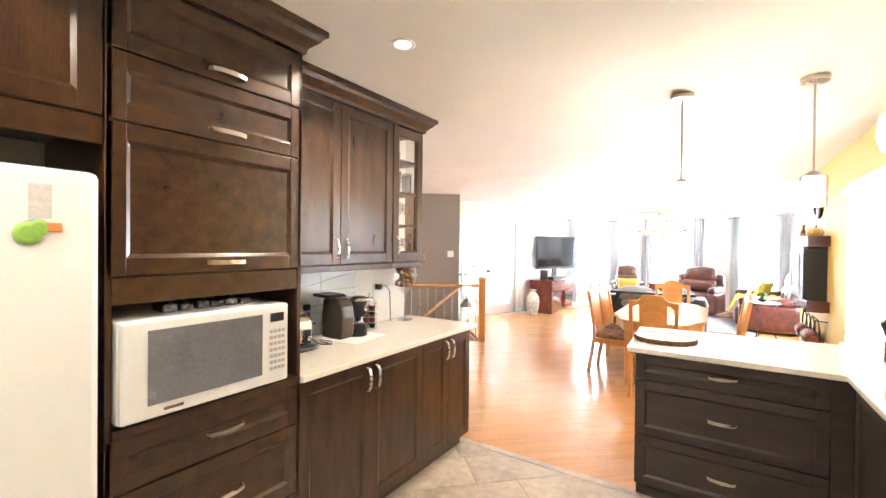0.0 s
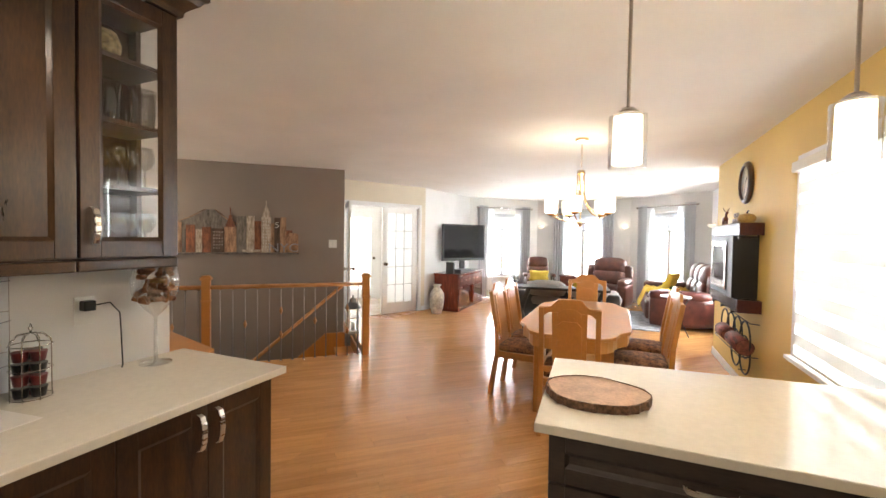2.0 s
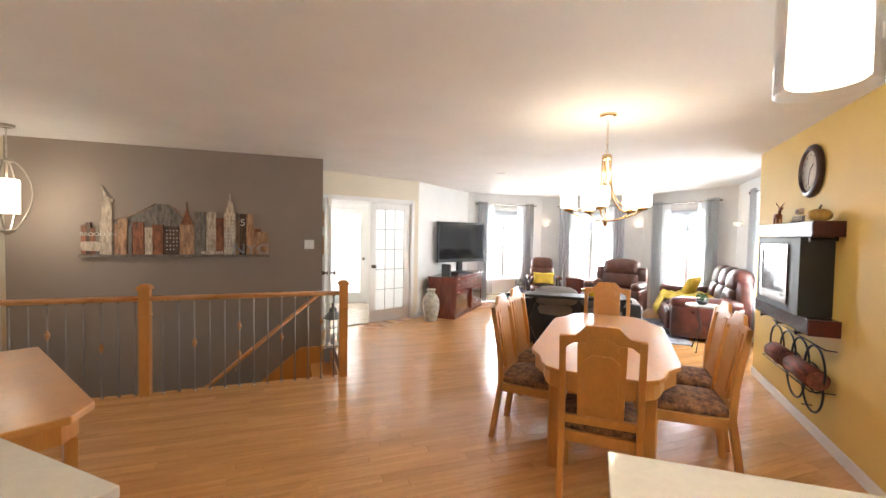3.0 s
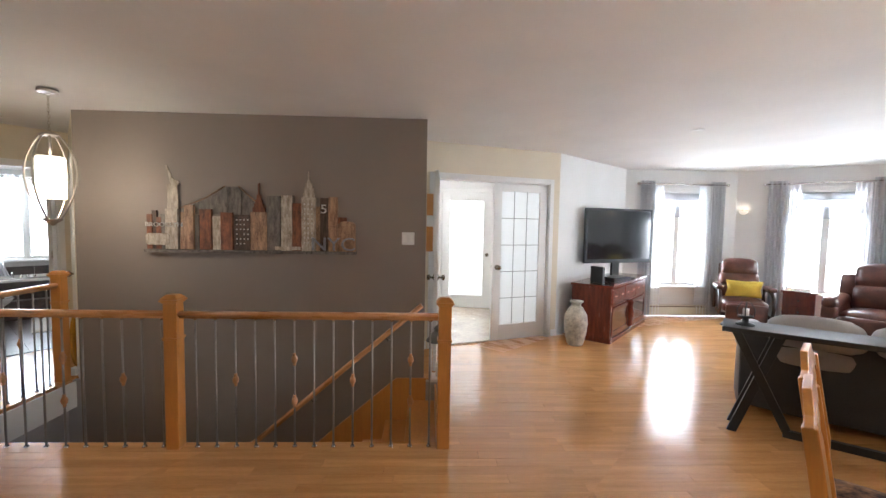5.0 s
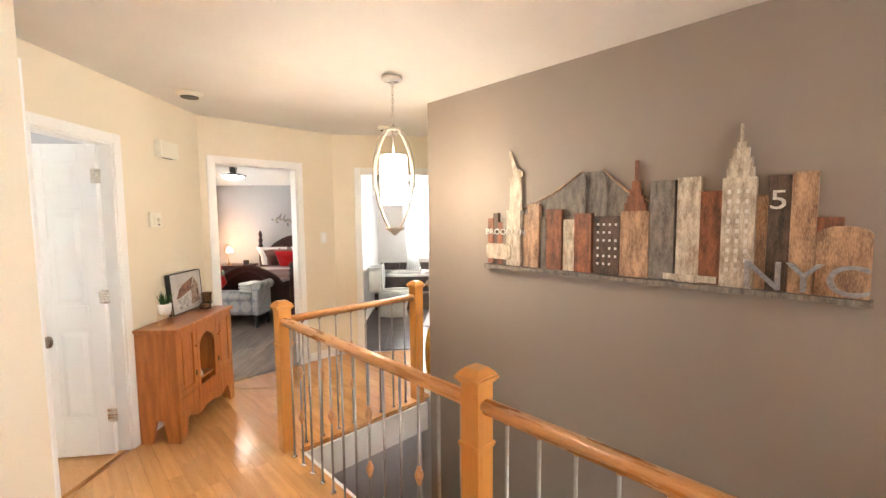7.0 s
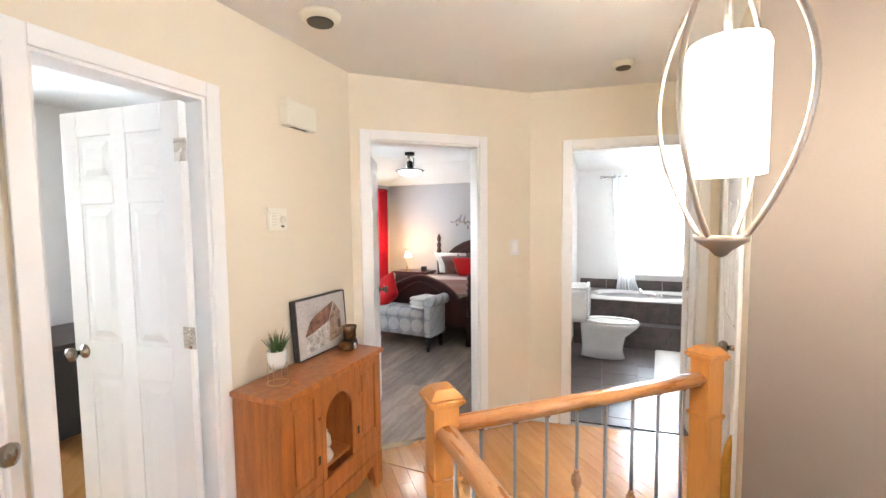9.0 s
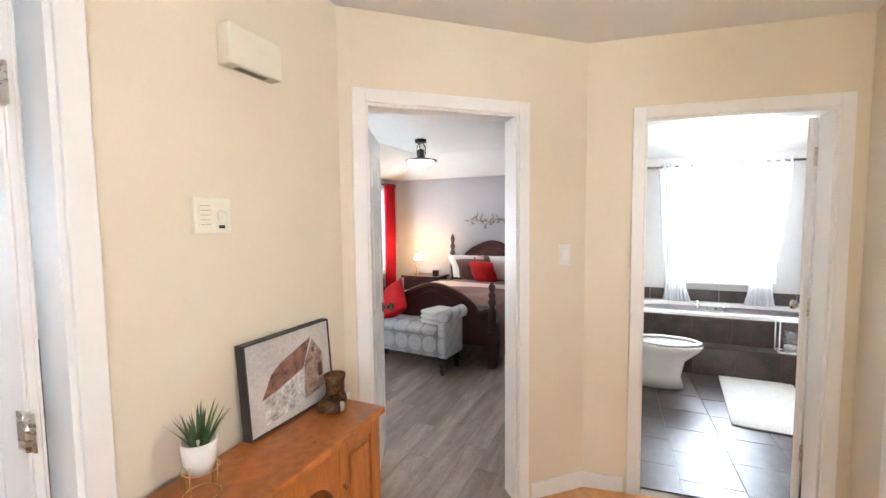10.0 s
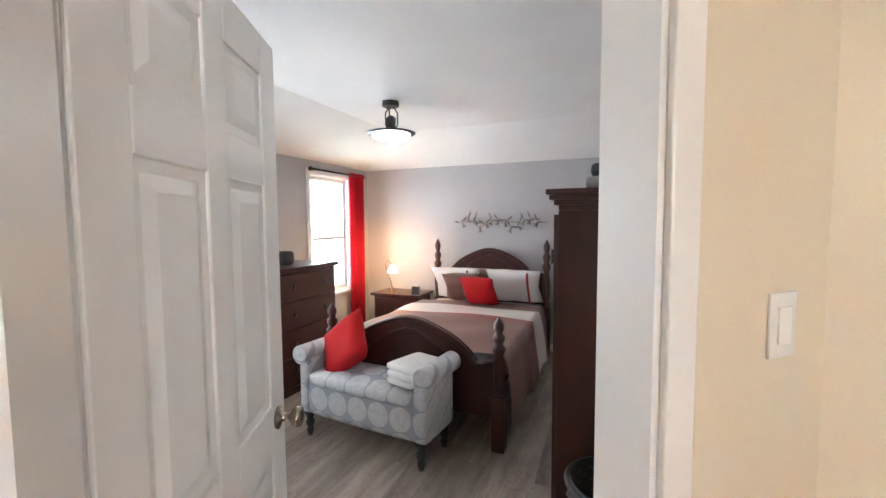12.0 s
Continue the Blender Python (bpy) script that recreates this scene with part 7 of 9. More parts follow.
def sofa(name, m_, w, d, h, seats, material, label, arm_w=0.2, seat_h=0.44, cat="sofa", footrest=False, puffy=0.04, back_m=None):
    """Faces local +y; origin on the floor at the back's middle."""
    r_ = thing(name, m_, label, cat)
    bm = bmesh.new()
    soft_box(bm, -w / 2 + arm_w * 0.6, 0.05, 0.05, w / 2 - arm_w * 0.6, d - 0.06, seat_h - 0.10, r=0.03)
    part("base", bm, material, r_)
    for sx in (-1, 1):
        bm = bmesh.new()
        x0, x1 = sorted((sx * w / 2, sx * (w / 2 - arm_w)))
        soft_box(bm, x0, 0.08, 0.05, x1, d, seat_h + 0.10, r=0.05)
        soft_box(bm, x0 - 0.01, 0.10, seat_h + 0.03, x1 + 0.01, d + 0.01, seat_h + 0.20, r=0.08)
        part("arm", bm, material, r_)
    n_ = seats
    iw = (w - 2 * arm_w) / n_
    for i in range(n_):
        x0 = -w / 2 + arm_w + iw * i
        bm = bmesh.new()
        soft_box(bm, x0 + 0.004, 0.25, seat_h - 0.14, x0 + iw - 0.004, d - 0.02, seat_h + 0.03, r=0.07, puff=puffy)
        part("seat_cushion", bm, material, r_)
        bm = bmesh.new()
        T_ = Matrix.Translation((0, 0.12, seat_h)) @ Matrix.Rotation(radians(10), 4, "X")
        soft_box(bm, x0 + 0.004, -0.10, -0.02, x0 + iw - 0.004, 0.16, (h - seat_h) * 0.55, r=0.08, puff=puffy, m=T_)
        soft_box(bm, x0 + 0.004, -0.12, (h - seat_h) * 0.45, x0 + iw - 0.004, 0.15, (h - seat_h) * 1.02, r=0.10, puff=puffy, m=T_)
        part("back_cushion", bm, material, r_)
    bm = bmesh.new()
    soft_box(bm, -w / 2 + 0.03, 0.0, 0.06, w / 2 - 0.03, 0.16, h - 0.12, r=0.05)
    part("backrest", bm, back_m or material, r_)
    if footrest:
        bm = bmesh.new()
        soft_box(bm, -w / 2 + arm_w, d - 0.05, 0.10, w / 2 - arm_w, d + 0.06, seat_h - 0.02, r=0.05)
        part("footrest", bm, material, r_)
    return r_


sofa("leather_sofa", pose(3.20, 10.75, 0, 0, 0, 90), 1.95, 1.0, 1.02, 3, LEATH, "burgundy leather reclining sofa along the east wall", arm_w=0.24, footrest=True)
sofa("grey_sofa", pose(1.00, 8.47, 0, 0, 0, 4), 1.55, 0.92, 0.79, 2, GREYC, "grey cloth sofa with a charcoal back behind the console", arm_w=0.18, back_m=mat("charcoal_cloth", (0.045, 0.043, 0.046), 0.85, var=0.1))
def rec(nm, x, y, a, w, label):
    return sofa(nm, pose(x, y, 0, 0, 0, a), w, 0.85, 1.02, 1, LEATB, label, arm_w=0.17, cat="armchair", footrest=True)


def glider(name, m_, label, w=0.62):
    """A padded swivel rocker with dark wooden arms; faces local +y, origin under its middle."""
    r_ = thing(name, m_, label, "armchair")
    bm = bmesh.new()
    lathe(bm, [(0.24, 0.0), (0.26, 0.015), (0.24, 0.035), (0.20, 0.035), (0.19, 0.012)], n=32)
    for k in range(4):
        a = math.pi / 2 * k + 0.4
        rod(bm, (0, 0, 0.06), (0.21 * math.cos(a), 0.21 * math.sin(a), 0.025), 0.016, n=8)
    rod(bm, (0, 0, 0.03), (0, 0, 0.22), 0.03, n=14)
    part("swivel_base", bm, DARKW, r_, "dark wooden swivel base")
    bm = bmesh.new()
    box(bm, -w / 2 + 0.04, -0.24, 0.20, w / 2 - 0.04, 0.26, 0.25)
    part("seat_frame", bm, DARKW, r_, bevel=0.006)
    bm = bmesh.new()
    soft_box(bm, -w / 2 + 0.06, -0.22, 0.25, w / 2 - 0.06, 0.33, 0.44, r=0.07, puff=0.03)
    part("seat", bm, LEATB, r_)
    T_ = Matrix.Translation((0, -0.20, 0.40)) @ Matrix.Rotation(radians(14), 4, "X")
    for z0_, z1_, ww, dd in ((0.00, 0.24, 0.50, 0.16), (0.20, 0.42, 0.52, 0.17), (0.37, 0.62, 0.48, 0.19)):
        bm = bmesh.new()
        soft_box(bm, -ww / 2, -0.10, z0_, ww / 2, dd - 0.10, z1_, r=0.075, puff=0.025, m=T_)
        part("back_roll", bm, LEATB, r_)
    bm = bmesh.new()
    soft_box(bm, -0.26, -0.13, 0.0, 0.26, -0.08, 0.58, r=0.024, m=T_)
    part("backrest", bm, LEATB, r_)
    for sx in (-1, 1):
        bm = bmesh.new()
        x = sx * (w / 2 - 0.02)
        tube(bm, [(x, 0.26, 0.22), (x, 0.31, 0.34), (x, 0.30, 0.50), (x, 0.20, 0.565), (x, 0.0, 0.575), (x, -0.22, 0.56), (x, -0.26, 0.42), (x, -0.22, 0.24)], 0.024, n=8)
        a_ = part("arm", bm, DARKW, r_, "curved dark wooden arm")
        bm = bmesh.new()
        soft_box(bm, x - 0.05, -0.16, 0.58, x + 0.05, 0.27, 0.65, r=0.03)
        part("arm_pad", bm, LEATB, a_, "brown leather arm pad")
    bm = bmesh.new()
    soft_box(bm, -w / 2 + 0.09, 0.30, 0.14, w / 2 - 0.09, 0.38, 0.40, r=0.035)
    part("footrest", bm, LEATB, r_)
    return r_


DARKW = mat("dark_stained_beech", (0.03, 0.012, 0.008), 0.3, var=0.2, coat=0.3)
glider("leather_armchair", pose(-0.03, 12.02, 0, 0, 0, 195), "brown leather swivel rocker with dark wooden arms before the bay windows", 0.68)
rec("leather_recliner", 1.55, 12.30, 165, 1.05, "wide brown leather recliner between the bay windows")
def cushion(x, y, z, a, w, h, material, label, tilt=15, nm="cushion", t=0.14):
    r_ = thing(nm, pose(x, y, z, tilt, 0, a), label, "cushion")
    bm = bmesh.new()
    pillow_mesh(bm, w, h, t)
    part("cover", bm, material, r_)
    return r_
cushion(0.00, 11.88, 0.60, 15, 0.46, 0.26, YELC, "mustard cushion on the brown armchair", 10)
cushion(2.65, 11.25, 0.66, 60, 0.42, 0.40, YELC, "mustard cushion on the burgundy sofa", 25)
tw = thing("throw_blanket", pose(2.55, 11.1, 0.475), "mustard throw blanket draped on the burgundy sofa", "blanket")
bm = bmesh.new()
n = 22
vs = [[bm.verts.new((-0.48 + 0.9 * i / n, -0.35 + 0.75 * j / n, (0.045 + 0.03 * math.sin(i * 0.9 + j * 0.5) + 0.02 * math.sin(j * 1.3)) if i > 3 else 0.04 - 0.10 * (3 - i))) for j in range(n + 1)] for i in range(n + 1)]
for i in range(n):
    for j in range(n):
        bm.faces.new((vs[i][j], vs[i + 1][j], vs[i + 1][j + 1], vs[i][j + 1])).smooth = True
o = part("cloth", bm, YELC, tw)
o.modifiers.new("thick", "SOLIDIFY").thickness = 0.01


def small_chest(nm, m_, label, material):
    r_ = thing(nm, m_, label, "side table")
    bx("body", (-0.18, -0.2, 0.03, 0.18, 0.2, 0.58), material, r_, bevel=0.003)
    bx("top", (-0.20, -0.22, 0.581, 0.20, 0.22, 0.605), material, r_, bevel=0.004)
    for j in range(3):
        d = bx("drawer", (-0.16, -0.212, 0.06 + 0.17 * j, 0.16, -0.2005, 0.215 + 0.17 * j), material, r_, bevel=0.003)
        bm = bmesh.new()
        lathe(bm, [(0.008, 0), (0.013, 0.012), (0, 0.018)], n=10, m=Matrix.Translation((0, -0.212, 0.137 + 0.17 * j)) @ Matrix.Rotation(math.pi / 2, 4, "X"))
        part("knob", bm, BRONZE, d)
    for x in (-0.16, 0.13):
        for y in (-0.18, 0.15):
            bx("foot", (x, y, 0, x + 0.03, y + 0.03, 0.03), material, r_)
    return r_


small_chest("red_side_chest", pose(0.62, 12.35, 0, 0, 0, 0), "red-brown chest with three drawers beside the recliner", REDWOOD)
small_chest("red_side_chest", pose(2.55, 12.05, 0, 0, 0, -40), "red-brown side chest at the end of the sofa", REDWOOD)
bx("book", (-0.12, -0.08, 0.0, 0.12, 0.08, 0.025), LINEN, thing("magazine", pose(0.62, 12.33, 0.606, 0, 0, 20), "magazine lying on the red-brown chest", "magazine"))
# round plant stand table near the sofa
rt = thing("round_side_table", pose(2.52, 9.28, 0), "round black side table with a pale top and a small plant", "table")
bm = bmesh.new()
lathe(bm, [(0.20, 0.60), (0.215, 0.605), (0.215, 0.62), (0.20, 0.625)], n=32)
part("top", bm, mat("grey_marble_top", (0.30, 0.28, 0.26), 0.3, var=0.2), rt)
for k in range(3):
    a = 2 * math.pi * k / 3
    bm = bmesh.new()
    tube(bm, [(0.18 * math.cos(a), 0.18 * math.sin(a), 0.6), (0.05 * math.cos(a), 0.05 * math.sin(a), 0.32), (0.19 * math.cos(a), 0.19 * math.sin(a), 0.0)], 0.008, n=7)
    part("leg", bm, BLACKM, rt)
pp = thing("potted_plant", pose(2.50, 9.28, 0.626), "small green plant in a dark bowl on the round table", "plant")
bm = bmesh.new()
lathe(bm, [(0.04, 0), (0.07, 0.03), (0.075, 0.055), (0.065, 0.05), (0, 0.045)], n=20)
part("bowl", bm, BLACKM, pp)
bm = bmesh.new()
for i in range(70):
    a, rr_, z = random.uniform(0, 6.28), random.uniform(0, 0.07), random.uniform(0.05, 0.14)
    c = Vector((rr_ * math.cos(a), rr_ * math.sin(a), z))
    u_ = Vector((random.uniform(-1, 1), random.uniform(-1, 1), random.uniform(-0.3, 1))).normalized() * 0.022
    w_ = u_.cross(Vector((random.uniform(-1, 1), 1, 0.3))).normalized() * 0.010
    vv = [bm.verts.new(c + p) for p in (-u_, w_, u_, -w_)]
    bm.faces.new(vv)
part("foliage", bm, GREEN, pp)
yb = thing("yellow_bowl", pose(1.20, 8.20, 0.781), "oblong mustard yellow bowl on the black console", "bowl")
bm = bmesh.new()
lathe(bm, [(0.05, 0), (0.09, 0.02), (0.15, 0.07), (0.16, 0.085), (0.15, 0.085), (0.085, 0.028), (0, 0.015)], n=28)
for v in bm.verts:
    v.co.y *= 0.6
part("bowl", bm, mat("yellow_glaze", (0.62, 0.42, 0.04), 0.25), yb)
lm = thing("iron_candle_lamp", pose(0.30, 8.12, 0.781), "small dark iron and glass candle lamp on the console", "lamp")
bm = bmesh.new()
lathe(bm, [(0.06, 0), (0.06, 0.01), (0.02, 0.02), (0.02, 0.05), (0.05, 0.06), (0.05, 0.07)], n=16)
for k in range(4):
    a = math.pi / 2 * k
    tube(bm, [(0.05 * math.cos(a), 0.05 * math.sin(a), 0.07), (0.055 * math.cos(a), 0.055 * math.sin(a), 0.12), (0.025 * math.cos(a), 0.025 * math.sin(a), 0.17)], 0.004, n=5)
part("frame", bm, BLACKM, lm)
bm = bmesh.new()
lathe(bm, [(0.02, 0.07), (0.02, 0.12), (0, 0.121)], n=12)
part("candle", bm, LINEN, lm)
rg = thing("area_rug", pose(1.35, 10.45, 0.004), "grey patterned area rug before the sofas", "rug")
bx("pile", (-1.1, -0.95, 0, 1.1, 0.95, 0.012), mat("grey_rug", (0.28, 0.28, 0.29), 0.95, var=0.5, scale=10, bump=0.3, dark=(0.13, 0.13, 0.15)), rg)

# television and its stand
ts = thing("television_stand", pose(-1.18, 9.66, 0, 0, 0, 91), "mahogany red television cabinet with glass doors", "cabinet")
# local x runs north, local y toward the wall
WT, DT, HT = 1.66, 0.52, 0.74
bx("top", (-0.02, -0.03, HT - 0.03, WT + 0.02, DT, HT), REDWOOD, ts, bevel=0.006)
bm = bmesh.new()
box(bm, 0, 0, 0.06, 0.03, DT - 0.01, HT - 0.031)
box(bm, WT - 0.03, 0, 0.06, WT, DT - 0.01, HT - 0.031)
box(bm, 0.03, DT - 0.03, 0.06, WT - 0.03, DT - 0.01, HT - 0.031)
box(bm, 0.03, 0.0, 0.06, WT - 0.03, DT - 0.031, 0.09)
box(bm, 0.03, 0.0, 0.46, WT - 0.03, DT - 0.031, 0.48)
part("body", bm, REDWOOD, ts, bevel=0.002)
bx("plinth", (-0.01, -0.015, 0.0, WT + 0.01, DT, 0.059), REDWOOD, ts, bevel=0.006)
for i in range(3):
    x0 = 0.04 + (WT - 0.08) * i / 3
    x1 = x0 + (WT - 0.08) / 3 - 0.01
    d = bx("drawer", (x0, -0.012, 0.49, x1, 0.0, 0.69), REDWOOD, ts, bevel=0.005)
    for xx in (x0 + 0.12, x1 - 0.12):
        bx("pull", (xx - 0.03, -0.022, 0.585, xx + 0.03, -0.0125, 0.60), NICKEL, d, bevel=0.003)
for i in range(2):
    x0 = 0.05 + 0.86 * i
    x1 = x0 + 0.70
    bm = bmesh.new()
    for q in ((x0, 0.10, x0 + 0.05, 0.45), (x1 - 0.05, 0.10, x1, 0.45), (x0 + 0.05, 0.10, x1 - 0.05, 0.15), (x0 + 0.05, 0.40, x1 - 0.05, 0.45)):
        box(bm, q[0], -0.012, q[1], q[2], 0.0, q[3])
    d = part("door", bm, REDWOOD, ts, bevel=0.003)
    bx("pane", (x0 + 0.05, -0.006, 0.15, x1 - 0.05, -0.003, 0.40), SCREEN, d)
bm = bmesh.new()
lathe(bm, [(0.03, 0.09), (0.04, 0.12), (0.025, 0.16), (0.045, 0.24), (0.045, 0.30), (0.025, 0.38), (0.04, 0.43), (0.03, 0.46)], cx=WT / 2, cy=-0.02, n=16)
part("turned_column", bm, REDWOOD, ts)
tvd = Vector((-1.113 + 1.713, 11.019 - 10.018)).normalized()
TVA = math.degrees(math.atan2(tvd.y, tvd.x))
tv = thing("television", pose(-1.68, 10.04, 0, 0, 0, TVA), "large black flat television on a stand over the cabinet", "television")
bx("bezel", (0.0, 0.0, 0.965, 1.16, 0.05, 1.745), BLACK, tv, bevel=0.006)
bx("screen", (0.03, -0.003, 1.02, 1.13, -0.0005, 1.715), SCREEN, tv)
bx("stand_neck", (0.50, 0.03, 0.765, 0.62, 0.07, 0.965), BLACK, tv)
bx("stand_foot", (0.33, -0.10, 0.741, 0.80, 0.16, 0.764), BLACK, tv, bevel=0.008)
dv = thing("set_top_box", pose(-1.35, 10.25, 0.741, 0, 0, 75), "black set-top box on the television cabinet", "set-top box")
bx("case", (-0.19, -0.14, 0.0, 0.19, 0.1, 0.06), BLACK, dv, bevel=0.004)
rm = thing("game_console", pose(-1.42, 9.83, 0.741, 0, 0, 70), "upright black device on a small foot", "electronics")
bx("case", (-0.02, -0.1, 0.0, 0.02, 0.1, 0.22), BLACK, rm, bevel=0.004)
# floor vase
fv = thing("floor_vase", pose(-1.50, 9.36, 0), "tall cream ceramic floor vase with a mottled glaze", "vase")
bm = bmesh.new()
lathe(bm, [(0.085, 0), (0.10, 0.02), (0.13, 0.15), (0.145, 0.28), (0.135, 0.38), (0.09, 0.46), (0.06, 0.49), (0.055, 0.51), (0.085, 0.55), (0.08, 0.555), (0.045, 0.51), (0.04, 0.45), (0, 0.44)], n=36)
part("body", bm, mat("mottled_cream_glaze", (0.55, 0.51, 0.43), 0.3, var=0.3, scale=14, bump=0.2), fv)


def curtain(nm, a, b, x0, x1, z0, z1, material, label, off=0.09, folds=5, tie=None):
    """A hanging cloth before the wall a -> b."""
    r_ = thing(nm, run_pose(a, b), label, "curtain")
    bm = bmesh.new()
    nx, nz = folds * 8, 12
    g = []
    for i in range(nx + 1):
        col = []
        for j in range(nz + 1):
            t, s = i / nx, j / nz
            x = x0 + (x1 - x0) * t
            amp = 0.028
            if tie:
                k = 1 - tie[1] * (s ** 1.5 if s < 0.85 else 0.85 ** 1.5 - (s - 0.85) * 1.5)
                x = tie[0] + (x - tie[0]) * k
                amp *= max(0.4, k)
            col.append(bm.verts.new((x, off + amp * math.sin(2 * math.pi * folds * t) + 0.006 * math.sin(7 * t + 4 * s), z1 + (z0 - z1) * s)))
        g.append(col)
    for i in range(nx):
        for j in range(nz):
            bm.faces.new((g[i][j], g[i + 1][j], g[i + 1][j + 1], g[i][j + 1])).smooth = True
    part("cloth", bm, material, r_)
    return r_


def curtain_rod(a, b, x0, x1, z, off=0.09, material=None, rings=0):
    r_ = thing("curtain_rod", run_pose(a, b), "metal curtain rod with end knobs", "curtain rod", "curtain rods")
    bm = bmesh.new()
    rod(bm, (x0, off, z), (x1, off, z), 0.011, n=12)
    part("rod", bm, material or STEEL, r_)
    for x in (x0 - 0.02, x1 + 0.02):
        bm = bmesh.new()
        lathe(bm, [(0.0, -0.025), (0.02, -0.015), (0.024, 0), (0.02, 0.015), (0, 0.025)], n=12, m=Matrix.Translation((x, off, z)))
        part("finial", bm, material or STEEL, r_)
    for x in (x0 + 0.06, x1 - 0.06):
        bx("bracket", (x - 0.008, 0.001, z - 0.01, x + 0.008, off, z + 0.006), material or STEEL, r_)


ZR = 2.20
for nm, a, b, o0, o1 in (("living_window", (3.35, 8.45), D, 0.35, 1.65), ("right", D, C, 0.55, 1.40), ("middle", C, B, 0.65, 1.50), ("left", B, A, 0.55, 1.42)):
    curtain_rod(a, b, o0 - 0.30, o1 + 0.30, ZR)
    curtain("curtain", a, b, o0 - 0.28, o0 - 0.04, 0.02, ZR + 0.05, GREYCUR, "grey grommet curtain panel beside a bay window", folds=4)
    curtain("curtain", a, b, o1 + 0.04, o1 + 0.28, 0.02, ZR + 0.05, GREYCUR, "grey grommet curtain panel beside a bay window", folds=4)
    curtain("sheer_curtain", a, b, o0 - 0.08, o0 + 0.13, 0.03, ZR - 0.02, WHITECUR, "white sheer curtain beside a bay window", off=0.06, folds=4)
    curtain("sheer_curtain", a, b, o1 - 0.13, o1 + 0.08, 0.03, ZR - 0.02, WHITECUR, "white sheer curtain beside a bay window", off=0.06, folds=4)


SCONG = glow("dim_sconce_glass", (1.0, 0.80, 0.55), 1.3)


def sconce(x, y, z, a):
    r_ = thing("wall_sconce", pose(x, y, z, 0, 0, a), "small lit half-bowl wall sconce", "wall lamp", "sconces")
    bm = bmesh.new()
    lathe(bm, [(0.02, -0.05), (0.05, -0.03), (0.065, 0.0), (0.06, 0.0), (0.03, -0.03)], cy=0.06, n=20)
    part("bowl", bm, SCONG, r_, "lit glass bowl")
    bm = bmesh.new()
    box(bm, -0.03, 0.001, -0.05, 0.03, 0.012, 0.03)
    box(bm, -0.07, 0.012, -0.035, 0.07, 0.05, -0.02)
    part("bracket", bm, NICKEL, r_)
    bulb("sconce_bulb", (Matrix.Translation((x, y, z)) @ Matrix.Rotation(radians(a), 4, "Z")) @ Vector((0, 0.07, 0.05)), 0.45)


sconce(-0.14, 12.9, 1.78, 180)
sconce(1.84, 12.9, 1.78, 180)
sconce(3.35, 11.2, 1.78, 90)
# baseboard heaters
ht_ = thing("baseboard_heater", run_pose(B, A), "cream electric baseboard heater under a bay window", "heater")
bx("case", (0.5, 0.014, 0.03, 1.5, 0.075, 0.19), IVORY, ht_, bevel=0.004)
bx("slot", (0.52, 0.0755, 0.155, 1.48, 0.078, 0.17), mat("brown_slot", (0.16, 0.10, 0.06), 0.5), ht_)
# ---- bedroom ----
def post(r_, x, y, h, material=CHERRY):
    bm = bmesh.new()
    box(bm, x - 0.042, y - 0.042, 0, x + 0.042, y + 0.042, h * 0.42)
    part("post_base", bm, material, r_, bevel=0.005)
    bm = bmesh.new()
    z = h * 0.42
    L = h - z
    lathe(bm, [(0.034, 0), (0.045, 0.04 * L), (0.026, 0.08 * L), (0.036, 0.16 * L), (0.042, 0.3 * L), (0.036, 0.45 * L), (0.026, 0.52 * L), (0.044, 0.58 * L), (0.044, 0.62 * L), (0.026, 0.66 * L), (0.04, 0.72 * L), (0.04, 0.76 * L), (0.022, 0.80 * L), (0.034, 0.86 * L), (0.036, 0.91 * L), (0.02, 0.96 * L), (0.008, 0.99 * L), (0.006, L)], cx=x, cy=y, cz=z, n=20)
    part("turned_post", bm, material, r_)


bd = thing("bed", pose(0, 0, 0), "dark cherry four-post bed with arched head and foot boards", "bed")
HY0, HY1, HX, FX = 1.65, 2.96, -9.34, -7.24
for y in (HY0, HY1):
    post(bd, HX, y, 1.30)
    post(bd, FX, y, 0.89)


def arched(y0, y1, zs, z1, rise, n=30):
    P_ = [(y0, zs), (y1, zs)]
    for i in range(n + 1):
        t = 1 - i / n
        u = 2 * t - 1
        e = max(0.0, 1 - (abs(u) / 0.78) ** 2.2)
        P_.append((y0 + (y1 - y0) * t, z1 + rise * e + 0.03 * rise * math.cos(9 * u) * (abs(u) < 0.75) - 0.02 * (0.78 < abs(u) < 0.88)))
    return P_


for nm, x, zs, z1, rise in (("headboard", HX, 0.35, 0.92, 0.27), ("footboard", FX, 0.22, 0.60, 0.24)):
    bm = bmesh.new()
    prism(bm, arched(HY0 + 0.03, HY1 - 0.03, zs, z1, rise), x - 0.016, x + 0.016, axis="x")
    hb_ = part(nm, bm, CHERRY, bd, bevel=0.004)
    bm = bmesh.new()
    o1 = arched(HY0 + 0.03, HY1 - 0.03, zs, z1, rise)[2:]
    for s_ in (1, -1):
        tube(bm, [(x + s_ * 0.018, y, z - 0.012) for y, z in o1], 0.016, n=8)
        tube(bm, [(x + s_ * 0.018, (HY0 + HY1) / 2 + (y - (HY0 + HY1) / 2) * 0.78, z - 0.09 + 0.0) for y, z in o1[4:-4]], 0.009, n=6)
    part("moulding", bm, CHERRY, hb_)
for y in (HY0, HY1):
    bx("side_rail", (HX + 0.03, y - 0.015, 0.25, FX - 0.03, y + 0.015, 0.42), CHERRY, bd, bevel=0.003)
